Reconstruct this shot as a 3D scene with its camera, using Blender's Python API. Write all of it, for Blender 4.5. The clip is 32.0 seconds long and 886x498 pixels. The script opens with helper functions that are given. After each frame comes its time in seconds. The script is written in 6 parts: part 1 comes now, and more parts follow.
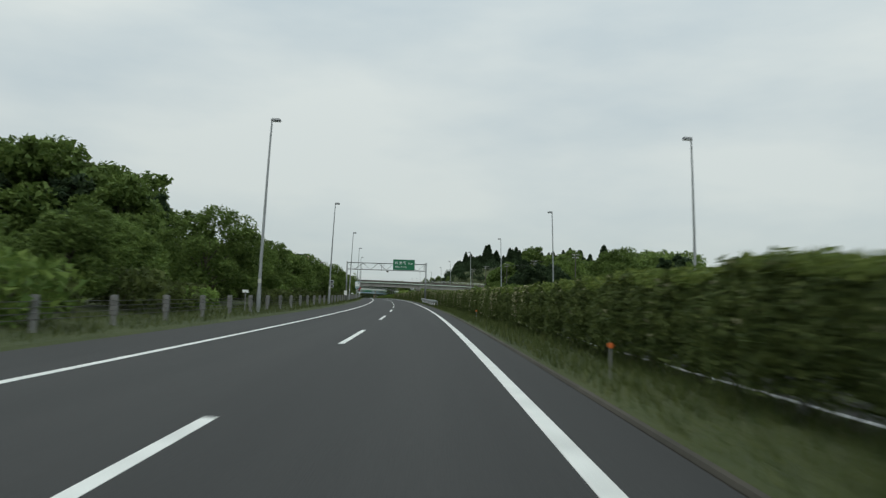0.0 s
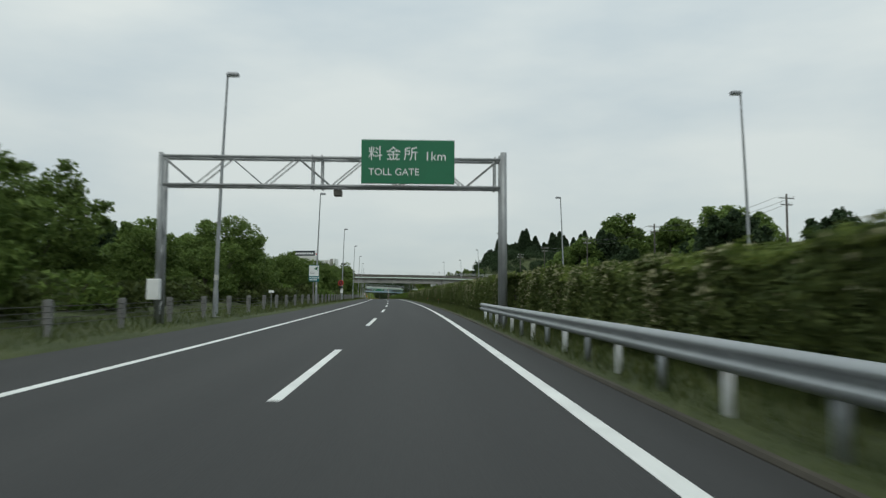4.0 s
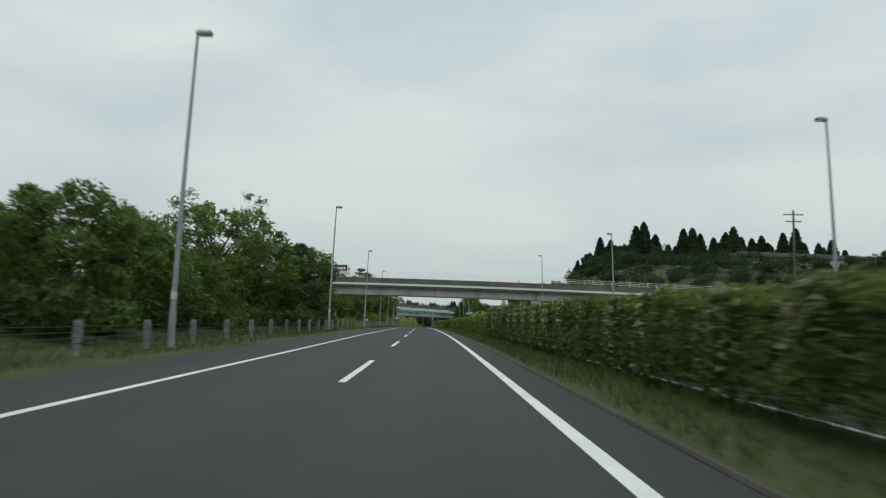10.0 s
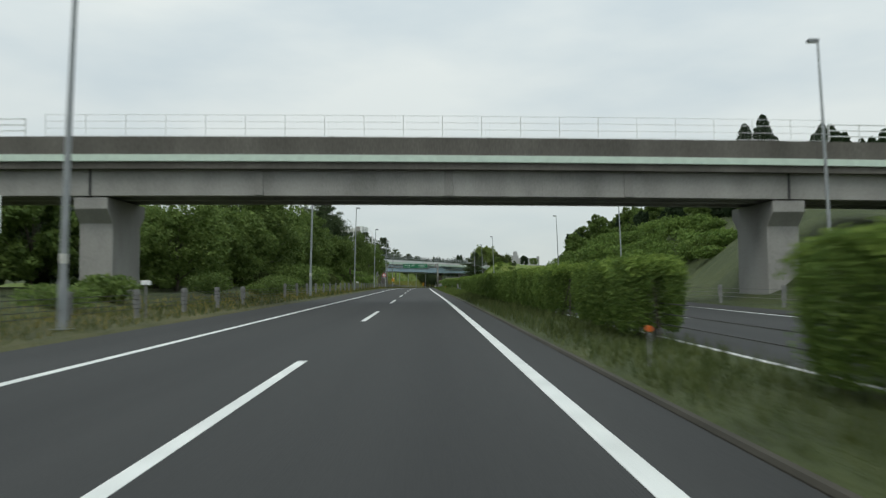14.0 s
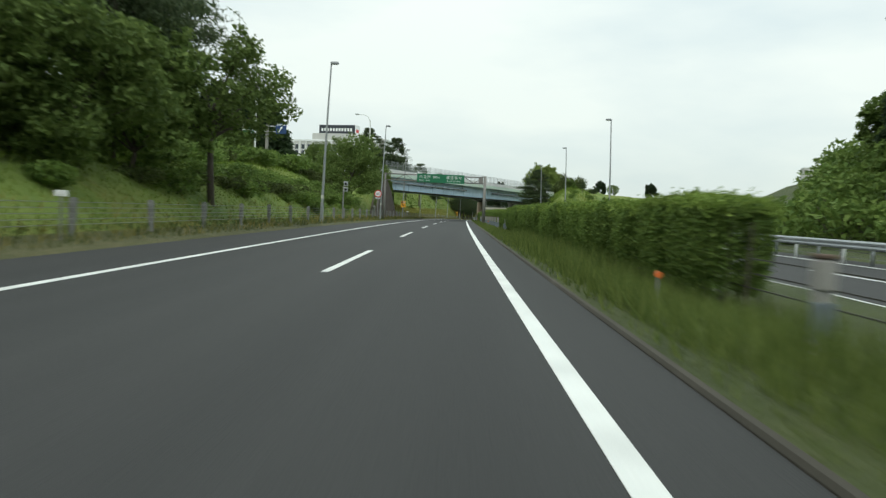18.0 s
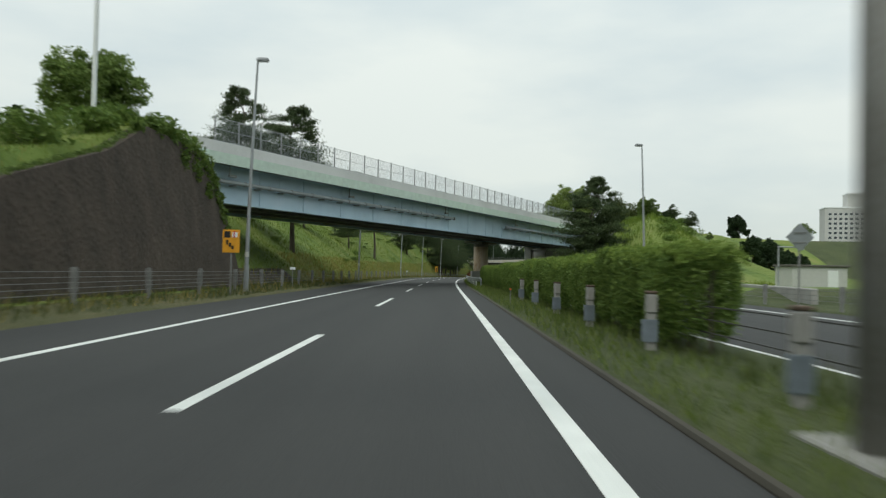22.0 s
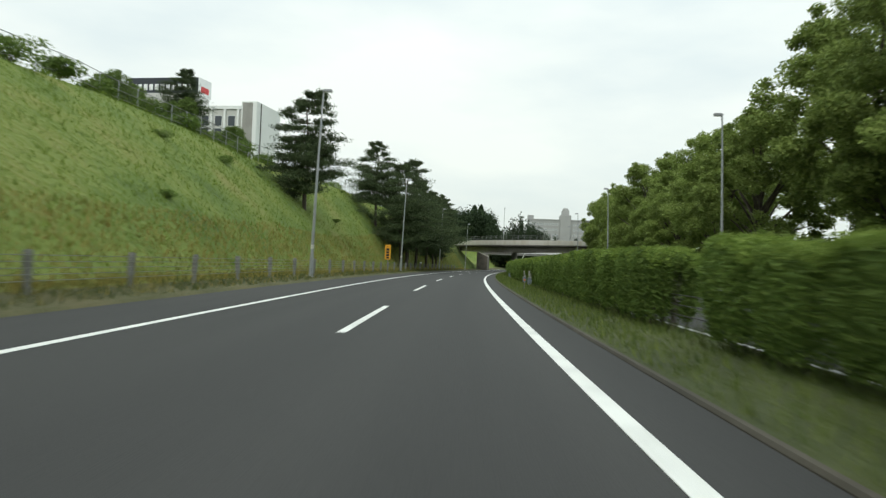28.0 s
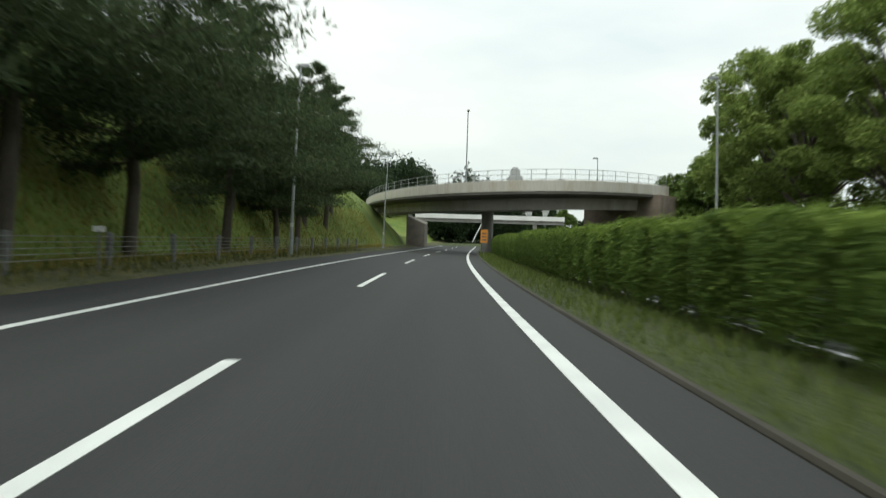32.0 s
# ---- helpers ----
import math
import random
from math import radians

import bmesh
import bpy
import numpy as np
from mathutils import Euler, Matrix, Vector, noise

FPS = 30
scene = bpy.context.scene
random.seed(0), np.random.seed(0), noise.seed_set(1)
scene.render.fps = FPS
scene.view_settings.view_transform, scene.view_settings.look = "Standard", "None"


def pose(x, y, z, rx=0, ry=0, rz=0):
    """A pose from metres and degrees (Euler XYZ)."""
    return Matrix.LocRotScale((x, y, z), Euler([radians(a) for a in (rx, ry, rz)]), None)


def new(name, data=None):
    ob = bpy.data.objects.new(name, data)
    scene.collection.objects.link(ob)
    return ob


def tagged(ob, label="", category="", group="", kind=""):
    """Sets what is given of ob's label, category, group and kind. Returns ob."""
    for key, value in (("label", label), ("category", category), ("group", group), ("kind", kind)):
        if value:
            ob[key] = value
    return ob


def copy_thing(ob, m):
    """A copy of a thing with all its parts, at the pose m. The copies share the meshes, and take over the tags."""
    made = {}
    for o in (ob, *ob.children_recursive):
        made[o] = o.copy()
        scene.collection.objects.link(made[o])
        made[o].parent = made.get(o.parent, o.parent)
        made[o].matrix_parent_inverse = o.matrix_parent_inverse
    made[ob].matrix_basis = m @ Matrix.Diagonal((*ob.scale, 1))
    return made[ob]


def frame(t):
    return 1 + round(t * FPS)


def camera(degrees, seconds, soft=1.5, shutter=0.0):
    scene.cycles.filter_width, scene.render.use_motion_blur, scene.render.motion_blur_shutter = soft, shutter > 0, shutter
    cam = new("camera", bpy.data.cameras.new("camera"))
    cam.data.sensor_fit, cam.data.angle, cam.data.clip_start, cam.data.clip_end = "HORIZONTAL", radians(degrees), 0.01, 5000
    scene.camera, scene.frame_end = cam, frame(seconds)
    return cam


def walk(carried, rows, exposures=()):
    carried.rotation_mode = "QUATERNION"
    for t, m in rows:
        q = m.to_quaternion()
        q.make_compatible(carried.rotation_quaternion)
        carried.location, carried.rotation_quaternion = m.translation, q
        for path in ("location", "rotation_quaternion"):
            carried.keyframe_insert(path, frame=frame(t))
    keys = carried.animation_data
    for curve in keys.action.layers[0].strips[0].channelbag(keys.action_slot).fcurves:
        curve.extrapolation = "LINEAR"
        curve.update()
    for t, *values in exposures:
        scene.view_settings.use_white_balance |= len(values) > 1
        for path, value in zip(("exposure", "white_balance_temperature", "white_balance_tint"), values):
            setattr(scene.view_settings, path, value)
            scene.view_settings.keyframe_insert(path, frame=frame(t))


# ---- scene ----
# the road's line: curvature (1e-4 / m) and grade (%) every 20 m from station -60
KAPPA = [8.49, 7.75, 7.00, 6.26, 5.51, 5.15, 5.39, 4.99, 4.16, 4.16, 4.39, 3.36, 1.93, 1.27, 1.26, 1.92, 2.48, 1.65, 1.21, 0.79, 0.65, 1.44, 1.47, 0.23, -1.81, -2.31, -1.51, -1.39, -0.41, -0.02, -0.69, -3.21, -5.83, -6.28, -6.22, -5.56, -6.25, -7.42, -8.49, -8.51, -8.49, -8.04, -6.67, -4.72, -2.71, -1.04, 0.16, 0.91]
GRADE = [0.71, 0.80, 0.90, 0.99, 1.05, 1.09, 1.09, 1.15, 1.31, 1.42, 1.23, 1.12, 1.03, 0.98, 0.94, 0.99, 0.99, 0.78, 0.50, 0.44, 0.38, 0.25, 0.17, 0.21, 0.25, 0.14, -0.07, -0.24, -0.38, -0.47, -0.64, -0.62, -0.50, -0.51, -0.62, -0.72, -0.84, -1.02, -1.09, -0.96, -1.02, -1.10, -1.11, -1.05, -0.93, -0.79, -0.65, -0.52]

# the drive: seconds, place, turn
PATH = [
    (0.0, 2.23, 0.21, 1.309, 94.30, -1.56, -0.94),
    (0.5, 2.19, 11.71, 1.424, 94.39, -1.59, -0.51),
    (1.0, 2.04, 23.20, 1.544, 94.30, -1.17, -0.40),
    (1.5, 1.77, 34.65, 1.667, 93.35, -0.06, -0.20),
    (2.0, 1.40, 46.05, 1.791, 93.73, 0.38, -0.23),
    (2.5, 0.97, 57.36, 1.915, 94.15, 0.32, -0.19),
    (3.0, 0.49, 68.60, 2.038, 94.30, 0.12, 0.08),
    (3.5, -0.04, 79.80, 2.165, 94.26, -0.10, 0.40),
    (4.0, -0.61, 90.96, 2.298, 94.12, -0.19, 0.64),
    (4.5, -1.22, 102.09, 2.440, 93.93, -0.01, 0.80),
    (5.0, -1.85, 113.21, 2.591, 93.74, 0.62, 0.95),
    (5.5, -2.52, 124.33, 2.746, 93.75, 0.16, 1.03),
    (6.0, -3.23, 135.44, 2.894, 94.11, 0.48, 1.36),
    (6.5, -4.02, 146.56, 3.031, 96.10, 0.26, 2.15),
    (7.0, -4.82, 157.67, 3.161, 95.64, -0.40, 2.39),
    (7.5, -5.66, 168.75, 3.284, 96.17, -0.58, 3.09),
    (8.0, -6.51, 179.84, 3.401, 96.22, -0.68, 3.75),
    (8.5, -7.41, 190.95, 3.514, 95.25, -0.63, 4.32),
    (9.0, -8.35, 202.09, 3.625, 94.78, -0.67, 4.51),
    (9.5, -9.29, 213.27, 3.733, 94.62, -1.00, 4.07),
    (10.0, -10.26, 224.48, 3.840, 96.01, -1.27, 4.35),
    (10.5, -11.28, 235.74, 3.949, 94.64, -1.35, 4.52),
    (11.0, -12.31, 247.04, 4.061, 94.75, -1.15, 4.72),
    (11.5, -13.32, 258.41, 4.174, 93.63, -0.28, 4.98),
    (12.0, -14.37, 269.79, 4.281, 93.09, 0.32, 4.76),
    (12.5, -15.49, 281.16, 4.375, 93.48, 0.11, 5.13),
    (13.0, -16.63, 292.49, 4.453, 93.44, 0.26, 5.24),
    (13.5, -17.76, 303.80, 4.513, 93.19, 0.46, 5.11),
    (14.0, -18.89, 315.06, 4.566, 92.68, 0.48, 4.65),
    (14.5, -20.03, 326.23, 4.615, 91.01, 0.09, 4.24),
    (15.0, -21.16, 337.36, 4.660, 90.37, -0.24, 4.65),
    (15.5, -22.30, 348.46, 4.699, 90.18, -0.52, 5.47),
    (16.0, -23.44, 359.55, 4.731, 89.89, -0.73, 6.36),
    (16.5, -24.60, 370.67, 4.757, 88.98, -0.82, 6.97),
    (17.0, -25.79, 381.84, 4.778, 86.87, -0.67, 6.96),
    (17.5, -26.99, 393.07, 4.799, 85.75, -1.23, 7.16),
    (18.0, -28.16, 404.41, 4.824, 87.15, -2.51, 7.33),
    (18.5, -29.28, 415.76, 4.851, 87.01, -2.39, 7.04),
    (19.0, -30.42, 427.03, 4.878, 88.08, -2.26, 6.53),
    (19.5, -31.59, 438.18, 4.897, 89.79, -2.23, 6.08),
    (20.0, -32.76, 449.16, 4.908, 89.85, -0.92, 5.77),
    (20.5, -33.90, 459.99, 4.905, 90.57, -0.13, 5.69),
    (21.0, -35.08, 470.65, 4.892, 90.16, -0.97, 5.81),
    (21.5, -36.31, 481.16, 4.869, 90.76, -1.58, 5.49),
    (22.0, -37.49, 491.67, 4.838, 91.46, -1.08, 5.81),
    (22.5, -38.70, 502.34, 4.799, 91.67, -0.38, 5.97),
    (23.0, -39.93, 513.11, 4.753, 91.98, -0.55, 6.30),
    (23.5, -41.17, 523.97, 4.701, 91.25, -0.06, 5.55),
    (24.0, -42.40, 534.89, 4.639, 90.31, 0.03, 5.09),
    (24.5, -43.59, 545.87, 4.569, 89.89, -1.06, 4.88),
    (25.0, -44.77, 556.92, 4.500, 89.52, -2.48, 4.93),
    (25.5, -45.78, 568.08, 4.434, 89.66, -2.49, 4.76),
    (26.0, -46.69, 579.29, 4.375, 89.76, -1.82, 4.65),
    (26.5, -47.50, 590.55, 4.317, 89.83, -1.08, 4.59),
    (27.0, -48.23, 601.88, 4.259, 89.95, -0.69, 4.53),
    (27.5, -48.90, 613.27, 4.194, 90.19, -1.01, 4.37),
    (28.0, -49.52, 624.72, 4.122, 90.60, -2.29, 4.01),
    (28.5, -50.06, 636.25, 4.043, 91.15, -2.42, 3.72),
    (29.0, -50.57, 647.81, 3.956, 90.39, -2.12, 3.24),
    (29.5, -51.06, 659.38, 3.861, 90.38, -2.54, 2.76),
    (30.0, -51.42, 670.98, 3.756, 89.40, -2.55, 2.11),
    (30.5, -51.67, 682.65, 3.638, 89.83, -2.02, 0.61),
    (31.0, -51.84, 694.36, 3.514, 90.16, -1.74, -0.43),
    (31.5, -51.89, 706.11, 3.388, 91.18, -2.08, -1.04),
    (32.0, -51.81, 717.89, 3.270, 88.73, -1.80, -1.44),
]
FOV = 61.75
cam = camera(FOV, 32.0, soft=1.3, shutter=0.36)
walk(cam, [(r[0], pose(*r[1:])) for r in PATH], exposures=[(0.0, -0.23, 6420, 2), (2.5, -0.2, 6420, 2), (7.0, -0.24, 6430, 2), (9.0, -0.27, 6430, 2), (11.0, -0.16, 6430, 2), (14.5, -0.03, 6450, 3), (17.0, 0.3, 6560, -1), (18.5, 0.24, 6560, -1), (20.0, 0.13, 6560, -1), (22.0, 0.05, 6600, 1), (23.5, 0.2, 6680, 1), (25.0, 0.7, 7000, 1), (26.3, 0.38, 6850, 0), (28.0, 0.32, 6680, 1), (30.0, 0.27, 6690, 1), (32.0, 0.35, 6700, 1)])

# ---- world and sun: a bright overcast afternoon ----
SUN_ELEV, SUN_TURN = 55.0, 200.0
world = bpy.data.worlds.new("sky")
scene.world = world
world.use_nodes = True
wt = world.node_tree
for n_ in list(wt.nodes):
    wt.nodes.remove(n_)


def wnode(kind, **values):
    n_ = wt.nodes.new(kind)
    for k_, v_ in values.items():
        n_.inputs[k_].default_value = v_
    return n_


w_out = wnode("ShaderNodeOutputWorld")
w_bg = wnode("ShaderNodeBackground", Strength=1.0)
w_sky = wt.nodes.new("ShaderNodeTexSky")
w_sky.sky_type, w_sky.sun_disc = "NISHITA", False
w_sky.sun_elevation, w_sky.sun_rotation = radians(SUN_ELEV), radians(SUN_TURN)
w_co = wnode("ShaderNodeTexCoord")
w_map = wnode("ShaderNodeMapping")
w_map.inputs["Scale"].default_value = (1.0, 1.0, 3.2)
w_no = wnode("ShaderNodeTexNoise", Scale=1.7, Detail=6.0, Roughness=0.5)
w_rmp = wnode("ShaderNodeValToRGB")
w_rmp.color_ramp.elements[0].position, w_rmp.color_ramp.elements[0].color = 0.33, (0.475, 0.54, 0.60, 1)
w_rmp.color_ramp.elements[1].position, w_rmp.color_ramp.elements[1].color = 0.66, (0.74, 0.75, 0.74, 1)
w_mul = wt.nodes.new("ShaderNodeMix")
w_mul.data_type, w_mul.blend_type = "RGBA", "ADD"
w_mul.inputs[0].default_value = 0.015
wt.links.new(w_co.outputs["Generated"], w_map.inputs["Vector"])
wt.links.new(w_map.outputs[0], w_no.inputs["Vector"])
wt.links.new(w_no.outputs["Fac"], w_rmp.inputs[0])
wt.links.new(w_rmp.outputs[0], w_mul.inputs[6])
wt.links.new(w_sky.outputs[0], w_mul.inputs[7])
wt.links.new(w_mul.outputs[2], w_bg.inputs["Color"])
# an overcast sky is brighter towards the zenith
w_sep = wt.nodes.new("ShaderNodeSeparateXYZ")
w_zen = wnode("ShaderNodeMapRange")
w_zen.inputs["From Min"].default_value, w_zen.inputs["From Max"].default_value = 0.06, 1.0
w_zen.inputs["To Min"].default_value, w_zen.inputs["To Max"].default_value = 0.92, 1.55
wt.links.new(w_co.outputs["Generated"], w_sep.inputs[0])
wt.links.new(w_sep.outputs[2], w_zen.inputs["Value"])
wt.links.new(w_zen.outputs[0], w_bg.inputs["Strength"])
wt.links.new(w_bg.outputs[0], w_out.inputs[0])

sun = new("sun", bpy.data.lights.new("sun", "SUN"))
sun.data.energy, sun.data.angle, sun.data.color = 0.9, radians(25), (1.0, 0.97, 0.92)
sun.matrix_basis = pose(0, 0, 60, 90 - SUN_ELEV, 0, 180 - SUN_TURN)

# ---- the road's frame: station along it, offset to the right, height over it ----
_ss = np.arange(-60.0, 881.0, 2.0)
_ks = -60.0 + 20.0 * np.arange(len(KAPPA))


def _integral(values):
    c = np.concatenate([[0.0], np.cumsum((values[1:] + values[:-1]) * 1.0)])
    return c - c[30]


_h = _integral(np.interp(_ss, _ks, np.array(KAPPA) * 1e-4))
_x, _y = _integral(-np.sin(_h)), _integral(np.cos(_h))
_z = _integral(np.interp(_ss, _ks, np.array(GRADE) * 1e-2))


def _ext(s, arr, d0, d1):
    if s < _ss[0]:
        return arr[0] + (s - _ss[0]) * d0
    if s > _ss[-1]:
        return arr[-1] + (s - _ss[-1]) * d1
    return float(np.interp(s, _ss, arr))


def heading(s):
    return float(np.interp(s, _ss, _h))


def road_z(s):
    return float(np.interp(s, _ss, _z))


def at(s, lat=0.0, up=0.0):
    """World place of station s, offset lat to the right, up over the road."""
    a = heading(s)
    x = _ext(s, _x, -math.sin(_h[0]), -math.sin(_h[-1]))
    y = _ext(s, _y, math.cos(_h[0]), math.cos(_h[-1]))
    return Vector((x + lat * math.cos(a), y + lat * math.sin(a), road_z(s) + up))


def stand(s, lat=0.0, up=0.0, turn=0.0, size=1.0):
    """A pose on the road's frame: x to its right, y ahead along it."""
    v = at(s, lat, up)
    return pose(v.x, v.y, v.z, 0, 0, math.degrees(heading(s)) + turn) @ Matrix.Diagonal((size, size, size, 1))


def lerp_table(s, table):
    return float(np.interp(s, [a for a, _ in table], [b for _, b in table]))


# ---- materials ----
def material(name, rough=0.8, metal=0.0):
    m = bpy.data.materials.new(name)
    m.use_nodes = True
    b = m.node_tree.nodes["Principled BSDF"]
    b.inputs["Roughness"].default_value, b.inputs["Metallic"].default_value = rough, metal
    return m, m.node_tree, b


def mix_noise(name, stops, scale=1.0, fine=40.0, rough=0.8, metal=0.0, bump=0.15, fine_amount=0.35, stretch=(1, 1, 1), coords="Object", vary=0.0, dist=0.02):
    """Colours mixed by coarse and fine noise, with bump from the fine one."""
    m, t, b = material(name, rough, metal)
    n, l = t.nodes, t.links
    co = n.new("ShaderNodeTexCoord")
    mp = n.new("ShaderNodeMapping")
    mp.inputs["Scale"].default_value = stretch
    l.new(co.outputs[coords], mp.inputs[0])
    a = n.new("ShaderNodeTexNoise")
    a.inputs["Scale"].default_value, a.inputs["Detail"].default_value = scale, 5
    f = n.new("ShaderNodeTexNoise")
    f.inputs["Scale"].default_value, f.inputs["Detail"].default_value = fine, 3
    l.new(mp.outputs[0], a.inputs["Vector"])
    l.new(mp.outputs[0], f.inputs["Vector"])
    mx = n.new("ShaderNodeMix")
    mx.data_type = "FLOAT"
    mx.inputs[0].default_value = fine_amount
    l.new(a.outputs["Fac"], mx.inputs[2])
    l.new(f.outputs["Fac"], mx.inputs[3])
    r = n.new("ShaderNodeValToRGB")
    cr = r.color_ramp
    while len(cr.elements) < len(stops):
        cr.elements.new(0.5)
    for e, (p_, c_) in zip(cr.elements, stops):
        e.position, e.color = p_, (*c_, 1)
    l.new(mx.outputs[0], r.inputs[0])
    last = r.outputs[0]
    if vary:
        oi = n.new("ShaderNodeObjectInfo")
        hs = n.new("ShaderNodeHueSaturation")
        mr = n.new("ShaderNodeMapRange")
        mr.inputs["To Min"].default_value, mr.inputs["To Max"].default_value = 1 - vary, 1 + vary
        l.new(oi.outputs["Random"], mr.inputs["Value"])
        l.new(mr.outputs[0], hs.inputs["Value"])
        l.new(last, hs.inputs["Color"])
        last = hs.outputs[0]
    l.new(last, b.inputs["Base Color"])
    if bump:
        bp = n.new("ShaderNodeBump")
        bp.inputs["Strength"].default_value, bp.inputs["Distance"].default_value = bump, dist
        l.new(f.outputs["Fac"], bp.inputs["Height"])
        l.new(bp.outputs[0], b.inputs["Normal"])
    return m


def leaf_material(name, dark, light, vary=0.15):
    """Leaves: colour differs leaf by leaf and plant by plant."""
    m, t, b = material(name, 0.7)
    b.inputs["Specular IOR Level"].default_value = 0.22
    n, l = t.nodes, t.links
    g = n.new("ShaderNodeNewGeometry")
    r = n.new("ShaderNodeValToRGB")
    r.color_ramp.elements[0].color, r.color_ramp.elements[1].color = (*dark, 1), (*light, 1)
    l.new(g.outputs["Random Per Island"], r.inputs[0])
    oi = n.new("ShaderNodeObjectInfo")
    hs = n.new("ShaderNodeHueSaturation")
    mr = n.new("ShaderNodeMapRange")
    mr.inputs["To Min"].default_value, mr.inputs["To Max"].default_value = 1 - vary, 1 + vary
    l.new(oi.outputs["Random"], mr.inputs["Value"])
    l.new(mr.outputs[0], hs.inputs["Value"])
    l.new(r.outputs[0], hs.inputs["Color"])
    l.new(hs.outputs[0], b.inputs["Base Color"])
    tr = n.new("ShaderNodeBsdfTranslucent")
    l.new(hs.outputs[0], tr.inputs["Color"])
    ms = n.new("ShaderNodeMixShader")
    ms.inputs[0].default_value = 0.35
    l.new(b.outputs[0], ms.inputs[1])
    l.new(tr.outputs[0], ms.inputs[2])
    l.new(ms.outputs[0], n["Material Output"].inputs["Surface"])
    return m


def plain(name, colour, rough=0.5, metal=0.0, wear=0.12, scale=3.0):
    lo = tuple(c * (1 - wear) for c in colour)
    hi = tuple(min(1, c * (1 + wear)) for c in colour)
    return mix_noise(name, [(0.3, lo), (0.7, hi)], scale, 30, rough, metal, 0.05)


M_ASPHALT = mix_noise("asphalt", [(0.3, (0.023, 0.0235, 0.0235)), (0.5, (0.033, 0.0335, 0.033)), (0.72, (0.046, 0.046, 0.045))], 0.35, 90, 0.85, 0, 0.35, 0.45, (1, 0.25, 1))
M_ROAD = mix_noise("worn asphalt", [(0.28, (0.020, 0.0205, 0.0205)), (0.5, (0.029, 0.0295, 0.029)), (0.74, (0.040, 0.040, 0.039))], 0.75, 70, 0.85, 0, 0.3, 0.3, (1, 0.03, 1), "UV")
M_PAINT = mix_noise("road paint", [(0.25, (0.55, 0.56, 0.54)), (0.6, (0.78, 0.79, 0.76))], 1.2, 60, 0.6, 0, 0.2)
M_GRASS = mix_noise("rough verge", [(0.3, (0.036, 0.046, 0.016)), (0.48, (0.06, 0.078, 0.024)), (0.62, (0.085, 0.10, 0.032)), (0.76, (0.12, 0.105, 0.055))], 0.3, 11, 0.95, 0, 0.9, 0.45, dist=0.2)
M_MEADOW = mix_noise("bank meadow", [(0.28, (0.06, 0.10, 0.018)), (0.42, (0.11, 0.165, 0.026)), (0.55, (0.155, 0.20, 0.036)), (0.67, (0.20, 0.205, 0.052)), (0.78, (0.24, 0.195, 0.07))], 0.16, 1.9, 0.95, 0, 0.9, 0.22, dist=0.3)
M_DRYVERGE = mix_noise("dry verge", [(0.3, (0.045, 0.05, 0.018)), (0.48, (0.08, 0.082, 0.03)), (0.62, (0.115, 0.105, 0.044)), (0.76, (0.15, 0.125, 0.065))], 0.35, 8, 0.95, 0, 0.9, 0.4, dist=0.15)
# Bare brown soil, its tone lowered for the shade under the blue bridge.
M_SOIL = mix_noise("bare soil with shade toned in", [(0.3, (0.035, 0.028, 0.020)), (0.5, (0.07, 0.056, 0.038)), (0.7, (0.10, 0.085, 0.055))], 0.7, 8, 0.95, 0, 0.8, 0.4, dist=0.1)
M_STEEL = plain("galvanised steel", (0.36, 0.38, 0.39), 0.45, 0.7)
M_POLE = plain("weathered galvanised pole", (0.33, 0.345, 0.35), 0.55, 0.35)
M_CONCRETE = mix_noise("concrete", [(0.28, (0.20, 0.195, 0.18)), (0.5, (0.31, 0.30, 0.28)), (0.72, (0.40, 0.39, 0.365))], 0.45, 14, 0.85, 0, 0.25, 0.3, (1, 1, 0.5))
# Serves real stains, and painted shade on the far deck and pillar head.
M_DARKCON = mix_noise("dark concrete for stains and shade", [(0.3, (0.075, 0.07, 0.06)), (0.55, (0.13, 0.12, 0.105)), (0.75, (0.19, 0.18, 0.16))], 0.5, 12, 0.9, 0, 0.3, 0.35, (1, 1, 0.35))
M_BLUE = mix_noise("pale blue girder paint", [(0.25, (0.36, 0.48, 0.57)), (0.5, (0.47, 0.60, 0.69)), (0.75, (0.55, 0.66, 0.74))], 0.5, 16, 0.5, 0, 0.06, 0.3)
# Girder paint darkened for the shade under the blue bridge's deck.
M_BLUESHADE = plain("shade-toned underside paint", (0.20, 0.20, 0.19), 0.6, 0, 0.25)
M_MINT = plain("pale mint fascia paint", (0.60, 0.71, 0.61), 0.55)
M_WHITEWALL = mix_noise("off-white parapet", [(0.28, (0.60, 0.60, 0.58)), (0.55, (0.75, 0.75, 0.73)), (0.75, (0.82, 0.82, 0.80))], 0.4, 12, 0.7, 0, 0.1, 0.3, (1, 1, 0.4))
M_SIGNGREEN = plain("green sign sheet", (0.012, 0.15, 0.065), 0.35, 0, 0.06)
M_WHITE = plain("white paint", (0.78, 0.79, 0.78), 0.45, 0, 0.05)
M_HEDGE = leaf_material("hedge leaves", (0.09, 0.152, 0.034), (0.18, 0.25, 0.058), 0.12)
M_HEDGEWILD = leaf_material("rough hedge leaves", (0.062, 0.088, 0.027), (0.125, 0.155, 0.046), 0.14)
# Leaf colour lowered for the shade that lies below the trees.
M_UNDER = leaf_material("undergrowth leaves with shade toned in", (0.045, 0.062, 0.018), (0.10, 0.125, 0.036), 0.14)
M_LEAF = leaf_material("broad leaves", (0.08, 0.128, 0.032), (0.17, 0.235, 0.06))
